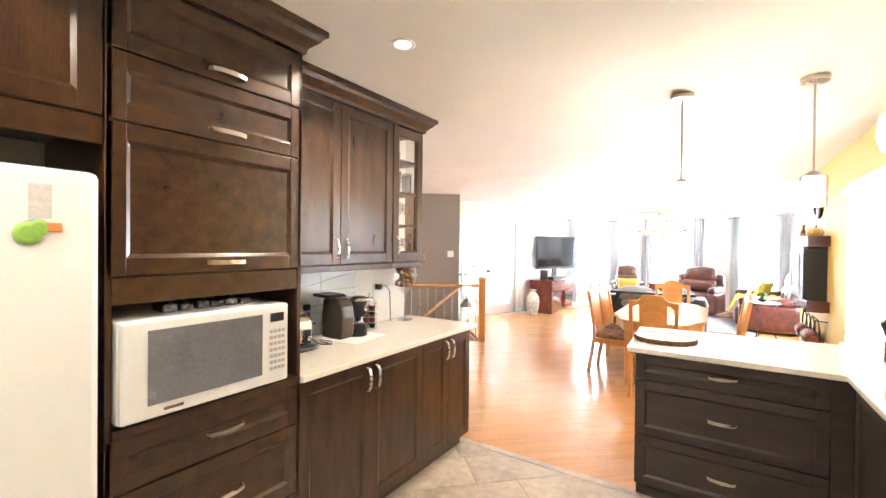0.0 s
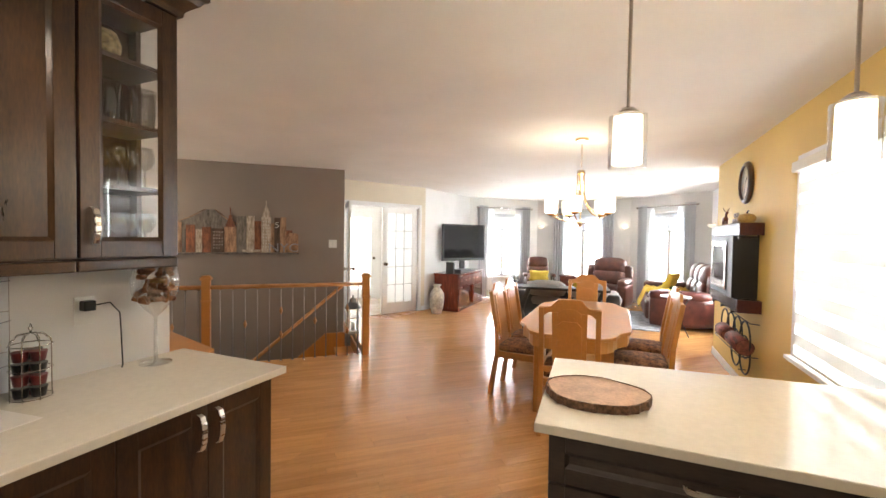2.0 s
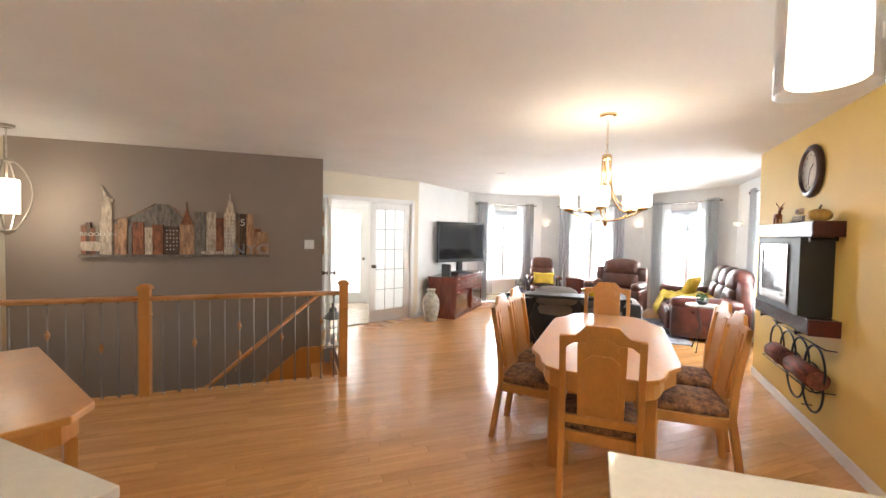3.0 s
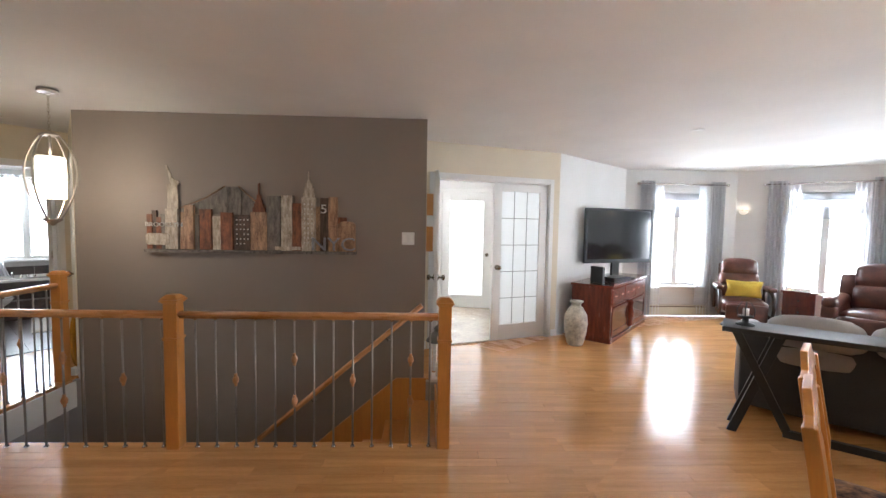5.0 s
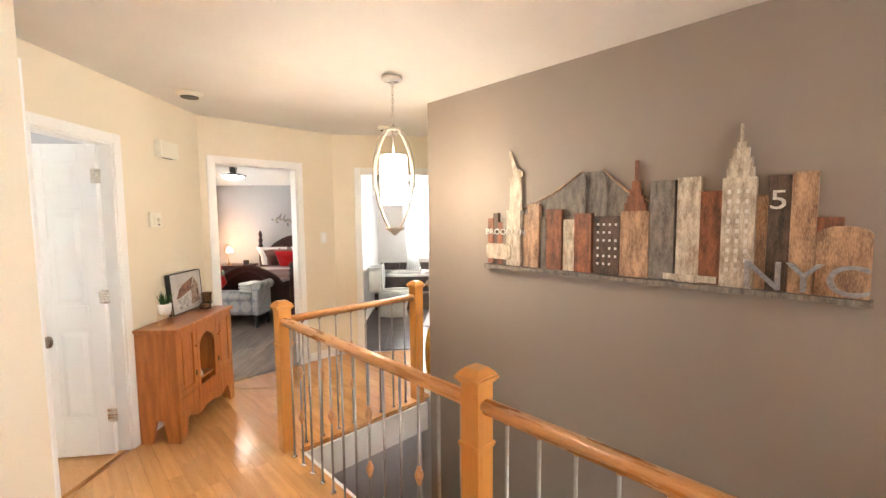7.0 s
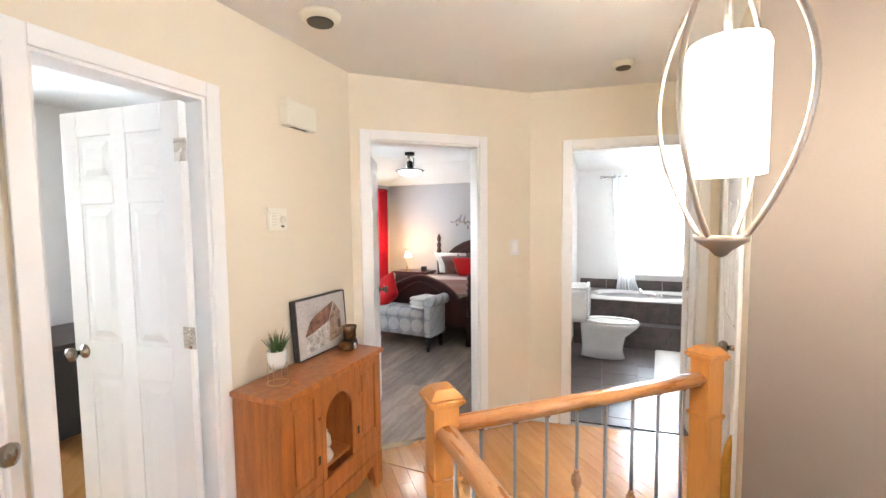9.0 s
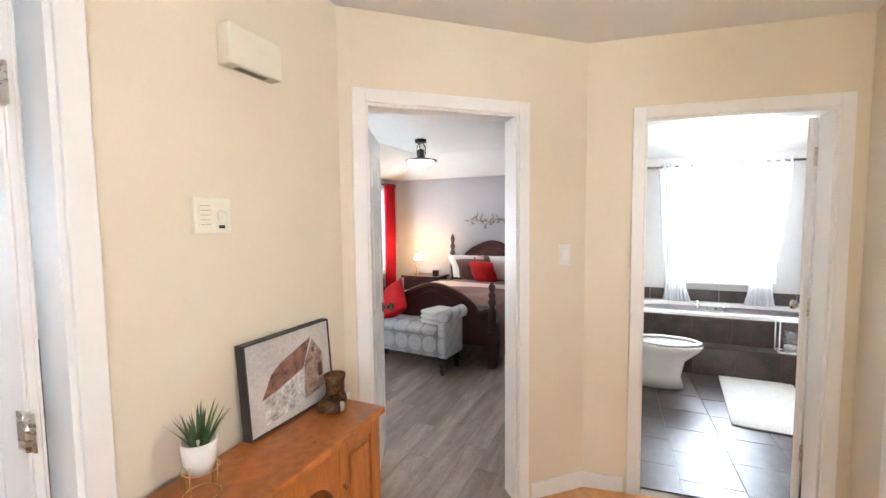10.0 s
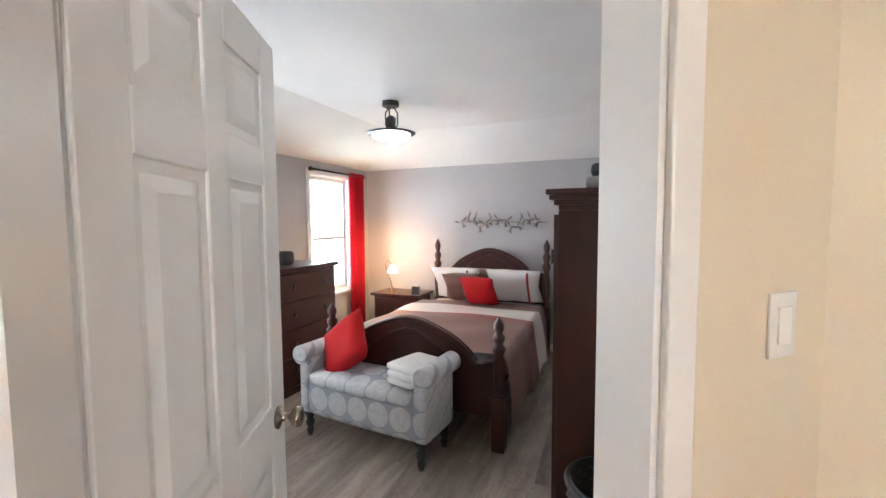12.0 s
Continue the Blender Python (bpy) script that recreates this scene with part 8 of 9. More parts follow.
mt = thing("mattress", pose(0, 0, 0), "mattress on the bed under its covers", "mattress")
bm = bmesh.new()
soft_box(bm, HX + 0.04, HY0 + 0.02, 0.30, FX - 0.04, HY1 - 0.02, 0.60, r=0.05)
part("body", bm, LINEN, mt)
# comforter in bands across the bed
cfr = thing("comforter", pose(0, 0, 0), "taupe satin comforter with a white band and red stripes", "bedspread")
REDS = mat("red_stripe_satin", (0.34, 0.02, 0.02), 0.5)
WHT = mat("cream_satin", (0.68, 0.62, 0.58), 0.55, var=0.05, bump=0.05)
bands = [(HX + 0.40, HX + 0.66, TAUPEC), (HX + 0.66, HX + 1.02, WHT), (HX + 1.02, HX + 1.045, REDS), (HX + 1.045, HX + 1.10, TAUPEC), (HX + 1.10, HX + 1.125, REDS), (HX + 1.125, FX - 0.03, TAUPEC)]
for x0, x1, mm_ in bands:
    bm = bmesh.new()
    nx = max(2, int((x1 - x0) / 0.05))
    prof = []
    for k in range(41):
        t = -1 + 2 * k / 40
        w = (HY1 - HY0) / 2 + 0.03
        if abs(t) < 0.70:
            y, z = t / 0.70 * w, 0.625 + 0.015 * (1 - (t / 0.7) ** 2)
        else:
            q = (abs(t) - 0.70) / 0.30
            y, z = math.copysign(w + 0.045 * math.sin(q * 1.6), t), 0.625 - 0.50 * q
        prof.append((y, z, t))
    g = []
    for i in range(nx + 1):
        x = x0 + (x1 - x0) * i / nx
        row = []
        for y, z, t in prof:
            wv = 0.012 * math.sin(x * 9 + 5 * t) + (0.03 * math.sin(x * 16 + 3) * max(0, (abs(t) - 0.72) / 0.28))
            row.append(bm.verts.new((x, (HY0 + HY1) / 2 + y + math.copysign(max(0, wv) if abs(t) > 0.72 else 0, t), z + (wv * 0.6 if abs(t) < 0.72 else 0.03 * math.sin(x * 7) * (abs(t) > 0.95)))))
        g.append(row)
    for i in range(nx):
        for j in range(40):
            bm.faces.new((g[i][j], g[i + 1][j], g[i + 1][j + 1], g[i][j + 1])).smooth = True
    part("cloth_band", bm, mm_, cfr)


def bed_pillow(nm, x, y, z, w, h, mt_, label, lean=62, a=0, stripe=False):
    r_ = thing(nm, Matrix.Translation((x, y, z)) @ Euler((0, 0, radians(90 + a))).to_matrix().to_4x4() @ Matrix.Rotation(radians(90 - lean), 4, "X"), label, "pillow")
    bm = bmesh.new()
    pillow_mesh(bm, w, h, 0.16)
    part("cover", bm, mt_, r_)
    if stripe:
        for s_, hw in ((0.16, 0.012),):
            bm = bmesh.new()
            n = 14
            for side in (1, -1):
                pts = []
                for j in range(n + 1):
                    v = -0.96 + 1.92 * j / n
                    u = s_ / (w / 2)
                    e = ((1 - u ** 4) * (1 - v ** 4)) ** 0.5
                    pts.append((v * h / 2, side * (e * 0.082 + 0.004)))
                A_ = [(bm.verts.new((s_ - hw, y_, z_)), bm.verts.new((s_ + hw, y_, z_))) for z_, y_ in pts]
                for p, q in zip(A_, A_[1:]):
                    bm.faces.new((p[0], p[1], q[1], q[0]))
            part("stripe", bm, REDS, r_, "dark red stripe")
    return r_


bed_pillow("pillow", -9.10, 2.00, 0.81, 0.58, 0.44, LINEN, "white pillow with a red stripe leaning on the headboard", 58, stripe=True)
bed_pillow("pillow", -9.08, 2.66, 0.81, 0.58, 0.44, LINEN, "white pillow with a red stripe leaning on the headboard", 58, stripe=True)
bed_pillow("pillow", -9.20, 2.32, 0.80, 0.56, 0.42, TAUPEC, "taupe satin pillow behind the white ones", 65)
bed_pillow("throw_pillow", -8.90, 2.14, 0.80, 0.44, 0.40, TAUPEC, "taupe satin throw pillow on the bed", 50, 8)
bed_pillow("throw_pillow", -8.76, 2.36, 0.79, 0.37, 0.35, REDC, "red satin throw pillow on the bed", 55, -6)

# upholstered bench at the foot
bn = thing("upholstered_bench", pose(-7.06, 2.135, 0, 0, 0, -96), "grey patterned upholstered bench with rolled arms and black legs", "bench")
# local x along the bench, local y toward the bed is -y... front faces +y
def disc_cloth():
    m_ = mat("grey_medallion_cloth", (0.50, 0.50, 0.50), 0.85, var=0.1, scale=30, bump=0.1, fine=200)
    N, L = m_.node_tree.nodes, m_.node_tree.links
    b = N["Principled BSDF"]
    src_ = b.inputs["Base Color"].links[0].from_socket
    tc = N.new("ShaderNodeTexCoord")
    vo = N.new("ShaderNodeTexVoronoi")
    vo.voronoi_dimensions = "2D"
    vo.inputs["Scale"].default_value, vo.inputs["Randomness"].default_value = 6.0, 0.0
    sp, ad, cm = N.new("ShaderNodeSeparateXYZ"), N.new("ShaderNodeMath"), N.new("ShaderNodeCombineXYZ")
    L.new(tc.outputs["Object"], sp.inputs[0])
    ad.operation = "ADD"
    L.new(sp.outputs["Y"], ad.inputs[0])
    L.new(sp.outputs["Z"], ad.inputs[1])
    L.new(sp.outputs["X"], cm.inputs["X"])
    L.new(ad.outputs[0], cm.inputs["Y"])
    L.new(cm.outputs[0], vo.inputs["Vector"])
    rp = N.new("ShaderNodeValToRGB")
    rp.color_ramp.interpolation = "CONSTANT"
    rp.color_ramp.elements[0].color = (0, 0, 0, 1)
    rp.color_ramp.elements[1].position, rp.color_ramp.elements[1].color = 0.47, (1, 1, 1, 1)
    L.new(vo.outputs["Distance"], rp.inputs[0])
    mx = N.new("ShaderNodeMix")
    mx.data_type = "RGBA"
    L.new(rp.outputs[0], mx.inputs["Factor"])
    L.new(src_, mx.inputs["A"])
    mx.inputs["B"].default_value = (0.31, 0.32, 0.36, 1)
    L.new(mx.outputs["Result"], b.inputs["Base Color"])
    return m_


MED = disc_cloth()
bm = bmesh.new()
soft_box(bm, -0.44, -0.17, 0.17, 0.44, 0.20, 0.42, r=0.03)
soft_box(bm, -0.43, -0.17, 0.38, 0.43, 0.21, 0.475, r=0.04, puff=0.02)
part("seat", bm, MED, bn)
for sx in (-1, 1):
    bm = bmesh.new()
    soft_box(bm, *( (0.42, -0.18, 0.17, 0.52, 0.20, 0.56) if sx > 0 else (-0.52, -0.18, 0.17, -0.42, 0.20, 0.56)), r=0.03)
    rod(bm, (sx * 0.50, -0.19, 0.585), (sx * 0.50, 0.21, 0.585), 0.065, n=22)
    part("rolled_arm", bm, MED, bn, bevel=0.008)
for sx in (-0.46, 0.46):
    for sy in (-0.14, 0.16):
        bm = bmesh.new()
        lathe(bm, [(0.016, 0), (0.027, 0.045), (0.018, 0.06), (0.031, 0.09), (0.031, 0.11), (0.020, 0.125), (0.036, 0.17)], cx=sx, cy=sy, n=14)
        part("leg", bm, BLACKM, bn, "turned black leg")
rp_ = thing("red_cushion", bn.matrix_world @ pose(0.27, 0.0, 0.63, 34, 38, 4) , "bright red satin cushion leaning on the bench", "cushion")
bm = bmesh.new()
pillow_mesh(bm, 0.42, 0.42, 0.15)
part("cover", bm, REDC, rp_)
tw2 = thing("folded_towel", bn.matrix_world @ pose(-0.33, 0.03, 0.495, 0, 0, -12), "folded white towels on the bench", "towel")
bm = bmesh.new()
for k in range(3):
    soft_box(bm, -0.12, -0.15, 0.045 * k, 0.10, 0.15, 0.045 * k + 0.047, r=0.022)
part("towel", bm, LINEN, tw2)
# armoire
ar = thing("armoire", pose(0, 0, 0), "tall dark cherry armoire with crown moulding and mirrored doors", "wardrobe")
bm = bmesh.new()
box(bm, -7.75, 3.385, 0.08, -6.72, 3.975, 1.56)
part("body", bm, CHERRY, ar, bevel=0.003)
bx("plinth", (-7.77, 3.36, 0.0, -6.70, 3.975, 0.079), CHERRY, ar, bevel=0.004)
bm = bmesh.new()
for z0, z1, w in ((1.561, 1.585, 0.0), (1.585, 1.61, 0.02), (1.61, 1.635, 0.04), (1.635, 1.66, 0.055)):
    box(bm, -7.75 - w, 3.385 - w, z0, -6.72 + w, 3.975, z1)
part("crown", bm, CHERRY, ar, bevel=0.004)
for x0, x1 in ((-7.74, -7.24), (-7.235, -6.73)):
    d = bx("door", (x0, 3.362, 0.10, x1, 3.3845, 1.54), CHERRY, ar, bevel=0.003)
    bx("mirror", (x0 + 0.06, 3.3585, 0.62, x1 - 0.03, 3.3615, 1.46), mat("mirror", (0.85, 0.86, 0.86), 0.03, 1.0, var=0.01), d)
    bx("hinge", (x1 - 0.012 if x1 > -7 else x0, 3.352, 1.30, x1 if x1 > -7 else x0 + 0.012, 3.3615, 1.37), BRONZE, d)
bg = thing("travel_bag", pose(-7.1, 3.70, 1.661), "grey and black soft bag on top of the armoire", "bag")
bm = bmesh.new()
soft_box(bm, -0.30, -0.2, 0, 0.33, 0.2, 0.07, r=0.03)
part("base", bm, GREYC, bg)
bm = bmesh.new()
soft_box(bm, -0.22, -0.18, 0.065, 0.30, 0.18, 0.14, r=0.05)
part("top", bm, BLACKM, bg)
# wicker hamper
hm = thing("wicker_hamper", pose(-6.44, 3.66, 0) @ Matrix.Diagonal((1, 1, 0.84, 1)), "round dark wicker laundry basket beside the armoire", "basket")
WICK = mat("dark_wicker", (0.045, 0.025, 0.02), 0.5, var=0.5, scale=40)
bm = bmesh.new()
lathe(bm, [(0.15, 0.0), (0.17, 0.25), (0.185, 0.52), (0.18, 0.52), (0.16, 0.25), (0.14, 0.01), (0, 0.01)], n=30)
part("lining", bm, BLACKM, hm)
for j in range(17):
    z = 0.02 + 0.03 * j
    r = 0.155 + 0.035 * z / 0.52
    bm = bmesh.new()
    tube(bm, [((r + 0.005 * (-1) ** (i + j)) * math.cos(2 * math.pi * i / 30), (r + 0.005 * (-1) ** (i + j)) * math.sin(2 * math.pi * i / 30), z) for i in range(30)], 0.011, n=5, closed=True)
    part("weave_ring", bm, WICK, hm)
bm = bmesh.new()
tube(bm, [(0.195 * math.cos(2 * math.pi * i / 30), 0.195 * math.sin(2 * math.pi * i / 30), 0.50) for i in range(30)], 0.013, n=6, closed=True)
part("rim", bm, WICK, hm)
# nightstand, lamp, clock
ns = thing("nightstand", pose(-9.26, 1.19, 0), "dark cherry nightstand with drawers beside the bed", "nightstand")
bx("body", (-0.20, -0.30, 0.05, 0.17, 0.30, 0.60), CHERRY, ns, bevel=0.003)
bx("top", (-0.22, -0.335, 0.601, 0.21, 0.335, 0.635), CHERRY, ns, bevel=0.006)
bx("plinth", (-0.20, -0.31, 0.0, 0.18, 0.31, 0.049), CHERRY, ns)
for j in range(2):
    d = bx("drawer", (0.1705, -0.27, 0.08 + 0.26 * j, 0.186, 0.27, 0.32 + 0.26 * j), CHERRY, ns, bevel=0.004)
    bm = bmesh.new()
    lathe(bm, [(0.01, 0), (0.016, 0.012), (0, 0.02)], n=12, m=Matrix.Translation((0.186, 0, 0.2 + 0.26 * j)) @ Matrix.Rotation(math.pi / 2, 4, "Y"))
    part("knob", bm, BRONZE, d)
nl = thing("bedside_lamp", pose(-9.16, 1.10, 0.636), "bronze gooseneck bedside lamp with a small lit shade", "lamp")
bm = bmesh.new()
lathe(bm, [(0.055, 0), (0.055, 0.008), (0.03, 0.02), (0.012, 0.035), (0.016, 0.06), (0.008, 0.08)], n=20)
tube(bm, [(0, 0, 0.07), (0.0, -0.02, 0.16), (0.0, -0.07, 0.27), (0, -0.085, 0.34), (0, -0.06, 0.39), (0, -0.02, 0.40), (0, 0.01, 0.37), (0, 0.02, 0.34)], 0.006, n=8)
part("stem", bm, mat("aged_bronze", (0.25, 0.15, 0.07), 0.35, 0.9), nl)
bm = bmesh.new()
lathe(bm, [(0.015, 0.345), (0.03, 0.33), (0.05, 0.29), (0.065, 0.255), (0.062, 0.255), (0.028, 0.325)], cy=0.02, n=20)
part("shade", bm, glow("lit_bell_shade", (1, 0.75, 0.42), 9), nl, "lit bell-shaped shade").visible_shadow = False
ak = thing("alarm_clock", pose(-9.12, 1.45, 0.636), "small black alarm clock on the nightstand", "clock")
bx("case", (-0.03, -0.045, 0, 0.03, 0.045, 0.10), BLACK, ak, bevel=0.008)
# dresser between the windows
dr = thing("dresser", pose(-7.78, 1.06, 0, 0, 0, 0), "tall dark cherry chest of drawers with round knobs", "dresser")
bx("body", (-0.32, -0.47, 0.06, 0.50, -0.02, 1.08), CHERRY, dr, bevel=0.003)
bx("top", (-0.345, -0.49, 1.081, 0.525, 0.02, 1.12), CHERRY, dr, bevel=0.006)
bx("plinth", (-0.335, -0.48, 0, 0.515, -0.005, 0.059), CHERRY, dr)
for j in range(4):
    d = bx("drawer", (-0.29, -0.0195, 0.10 + 0.245 * j, 0.47, 0.0, 0.325 + 0.245 * j), CHERRY, dr, bevel=0.005)
    for x in (-0.12, 0.30):
        bm = bmesh.new()
        lathe(bm, [(0.012, 0), (0.022, 0.015), (0, 0.026)], n=14, m=Matrix.Translation((x, 0.0, 0.21 + 0.245 * j)) @ Matrix.Rotation(-math.pi / 2, 4, "X"))
        part("knob", bm, BRONZE, d)
jb = thing("dark_ornament", pose(-7.62, 0.85, 1.121), "small dark ornament on the dresser", "ornament")
bm = bmesh.new()
soft_box(bm, -0.08, -0.06, 0, 0.08, 0.06, 0.13, r=0.04)
part("body", bm, BLACKM, jb)
# bird wall ornament
bw = thing("bird_wall_ornament", pose(-9.498, 1.88, 1.49, 0, 0, 90), "metal wall ornament of a row of small flying birds", "wall ornament")
MET = mat("mixed_metal_leaf", (0.25, 0.20, 0.15), 0.35, 0.8, var=0.6, scale=20, dark=(0.06, 0.07, 0.08))
random.seed(5)
for k in range(13):
    x = 0.04 + 0.92 * k / 12
    z = 0.03 * math.sin(k * 1.3) + random.uniform(-0.03, 0.03)
    a = random.uniform(-0.8, 0.8)
    bm = bmesh.new()
    for pts in (((0, -0.008), (0.075, 0.03), (0.10, 0.065), (0.04, 0.035), (0, 0.014)), ((0, -0.008), (-0.06, 0.05), (-0.095, 0.05), (-0.05, 0.012), (0, 0.0)), ((-0.008, 0.0), (0.01, 0.0), (0.03, -0.07), (0.0, -0.055), (-0.015, -0.075))):
        prism(bm, [(x + px * math.cos(a) - pz * math.sin(a), z + px * math.sin(a) + pz * math.cos(a)) for px, pz in pts], -0.022 - 0.002 * (k % 3), -0.018 - 0.002 * (k % 3))
    part("bird", bm, MET, bw)
bm = bmesh.new()
tube(bm, [(0.03 + 0.92 * i / 12, -0.012, 0.015 * math.sin(i)) for i in range(13)], 0.004, n=6)
part("wire", bm, MET, bw)
# ceiling light
cl_ = thing("bedroom_ceiling_light", pose(-7.54, 2.02, 0), "black semi-flush ceiling lamp with a lit frosted dish", "ceiling light")
bm = bmesh.new()
lathe(bm, [(0.06, 2.40), (0.065, 2.405), (0.065, 2.438)], n=24)
for k in range(3):
    a = 2 * math.pi * k / 3 + 0.3
    tube(bm, [(0.02 * math.cos(a), 0.02 * math.sin(a), 2.40), (0.055 * math.cos(a), 0.055 * math.sin(a), 2.36), (0.055 * math.cos(a), 0.055 * math.sin(a), 2.27), (0.03 * math.cos(a), 0.03 * math.sin(a), 2.23)], 0.006, n=6)
lathe(bm, [(0.035, 2.23), (0.04, 2.31), (0.02, 2.33)], n=18)
lathe(bm, [(0.04, 2.235), (0.16, 2.205), (0.19, 2.20), (0.19, 2.195), (0.15, 2.19)], n=36)
part("frame", bm, BLACKM, cl_)
bm = bmesh.new()
lathe(bm, [(0.15, 2.192), (0.14, 2.165), (0.10, 2.145), (0.04, 2.135), (0, 2.133)], n=32)
part("dish", bm, glow("lit_dish", (1, 0.95, 0.88), 7), cl_, "lit frosted dish").visible_shadow = False
# bedroom curtains
BA, BB = (-9.5, 0.55), (-4.85, 0.55)
curtain_rod(BA, BB, 0.22, 1.20, 2.09, off=0.07, material=BRONZE)
curtain("red_curtain", BA, BB, 0.22, 0.50, 0.10, 2.12, REDCUR, "red satin curtain beside the bedroom window", off=0.07, folds=4)
curtain_rod(BA, BB, 2.40, 3.60, 2.09, off=0.07, material=BRONZE)

# ---- bathroom ----
tubd = thing("bathtub", pose(0, 0, 0), "white bathtub set in a dark tiled deck with a step", "bathtub")
bm = bmesh.new()
prism(bm, [(-8.695, 0), (-7.84, 0), (-7.84, 0.27), (-8.02, 0.27), (-8.02, 0.53), (-8.695, 0.53)], 4.105, 6.55, m=None)
part("deck", bm, SLATE, tubd, bevel=0.003)
for i in range(7):
    y0 = 4.11 + 0.345 * i
    for nm, d in (("tile", (-7.8395, y0 + 0.002, 0.004, -7.834, y0 + 0.343, 0.262)), ("tile", (-8.0195, y0 + 0.002, 0.274, -8.014, y0 + 0.343, 0.525)), ("tile", (-8.012, y0 + 0.002, 0.2705, -7.836, y0 + 0.343, 0.276)), ("tile", (-8.699, y0 + 0.002, 0.57, -8.692, y0 + 0.343, 0.70))):
        bx(nm, d, SLATE, tubd)
bm = bmesh.new()
o_ = []
for (hx, hy, z) in ((0.34, 1.0, 0.531), (0.34, 1.0, 0.565), (0.27, 0.90, 0.568), (0.25, 0.86, 0.50), (0.20, 0.75, 0.20), (0.0, 0.0, 0.18)):
    ring = []
    for k in range(36):
        a = 2 * math.pi * k / 36
        ex = 0.35 if z > 0.52 and hx > 0.3 else 0.6
        ring.append(bm.verts.new((-8.36 + hx * math.copysign(abs(math.cos(a)) ** ex, math.cos(a)), 5.25 + hy * math.copysign(abs(math.sin(a)) ** ex, math.sin(a)), z)))
    o_.append(ring)
for r0, r1 in zip(o_, o_[1:]):
    for k in range(36):
        bm.faces.new((r0[k], r0[(k + 1) % 36], r1[(k + 1) % 36], r1[k])).smooth = True
part("basin", bm, CERAM, tubd, "white tub basin and rim")
bm = bmesh.new()
for y in (4.95, 5.02, 5.09):
    lathe(bm, [(0.018, 0.566), (0.015, 0.60), (0.02, 0.62), (0, 0.63)], cx=-8.06, cy=y, n=12)
tube(bm, [(-8.06, 4.86, 0.566), (-8.06, 4.86, 0.64), (-8.12, 4.86, 0.66), (-8.18, 4.86, 0.645)], 0.012, n=8)
part("faucet", bm, STEEL, tubd)
to_ = thing("toilet", pose(-7.42, 4.10, 0, 0, 0, 0), "white ceramic toilet beside the tub", "toilet")
bm = bmesh.new()
soft_box(bm, -0.20, 0.0, 0.40, 0.20, 0.19, 0.76, r=0.03)
part("tank", bm, CERAM, to_)
bx("tank_lid", (-0.21, -0.005, 0.761, 0.21, 0.20, 0.79), CERAM, to_, bevel=0.01)
bm = bmesh.new()
rings = []
for s_, z, yc, ly in ((0.10, 0.0, 0.36, 0.23), (0.09, 0.10, 0.35, 0.21), (0.10, 0.24, 0.36, 0.23), (0.165, 0.34, 0.41, 0.29), (0.185, 0.39, 0.43, 0.30), (0.18, 0.40, 0.43, 0.295)):
    rings.append([bm.verts.new((s_ * math.cos(2 * math.pi * k / 30), yc + ly * math.sin(2 * math.pi * k / 30), z)) for k in range(30)])
for r0, r1 in zip(rings, rings[1:]):
    for k in range(30):
        bm.faces.new((r0[k], r0[(k + 1) % 30], r1[(k + 1) % 30], r1[k])).smooth = True
bm.faces.new(rings[-1])
bm.faces.new(rings[0][::-1])
part("bowl", bm, CERAM, to_)
bm = bmesh.new()
tube(bm, [(0.155 * math.cos(2 * math.pi * k / 32), 0.43 + 0.265 * math.sin(2 * math.pi * k / 32), 0.412) for k in range(32)], 0.026, n=8, closed=True)
for v in bm.verts:
    v.co.z = 0.412 + (v.co.z - 0.412) * 0.5
part("seat", bm, CERAM, to_)
bm = bmesh.new()
prism(bm, [(0.18 * math.cos(2 * math.pi * k / 28), 0.62 + 0.21 * math.sin(2 * math.pi * k / 28)) for k in range(28)], 0.19, 0.215)
part("lid", bm, CERAM, to_, bevel=0.004)
bmt = thing("bath_mat", pose(-7.30, 5.24, 0.001, 0, 0, -5), "white bath mat on the dark tiles", "bath mat")
bm = bmesh.new()
soft_box(bm, -0.55, -0.27, 0, 0.55, 0.29, 0.016, r=0.008)
part("mat_surface", bm, mat("white_pile", (0.70, 0.67, 0.63), 0.95, var=0.1, scale=90, bump=0.15), bmt)
bl_ = thing("metal_lantern", pose(-7.93, 5.58, 0.277), "white metal frame lantern with a glass candle on the tub step", "lantern")
bm = bmesh.new()
for x in (-0.065, 0.065):
    for y in (-0.10, 0.10):
        rod(bm, (x, y, 0), (x, y, 0.30), 0.006, n=6)
for z in (0.006, 0.294):
    for p, q in (((-0.065, -0.10), (0.065, -0.10)), ((0.065, -0.10), (0.065, 0.10)), ((0.065, 0.10), (-0.065, 0.10)), ((-0.065, 0.10), (-0.065, -0.10))):
        rod(bm, (*p, z), (*q, z), 0.006, n=6)
part("frame", bm, WHITE, bl_)
bm = bmesh.new()
lathe(bm, [(0.05, 0.012), (0.05, 0.06), (0, 0.062)], n=18)
part("candle", bm, LINEN, bl_)
bm = bmesh.new()
lathe(bm, [(0.055, 0.012), (0.055, 0.20)], n=20)
part("glass_cup", bm, CRYSTAL, bl_)
BWA, BWB = (-8.7, 6.6), (-8.7, 4.06)
curtain_rod(BWA, BWB, 0.75, 2.20, 2.09, off=0.10)
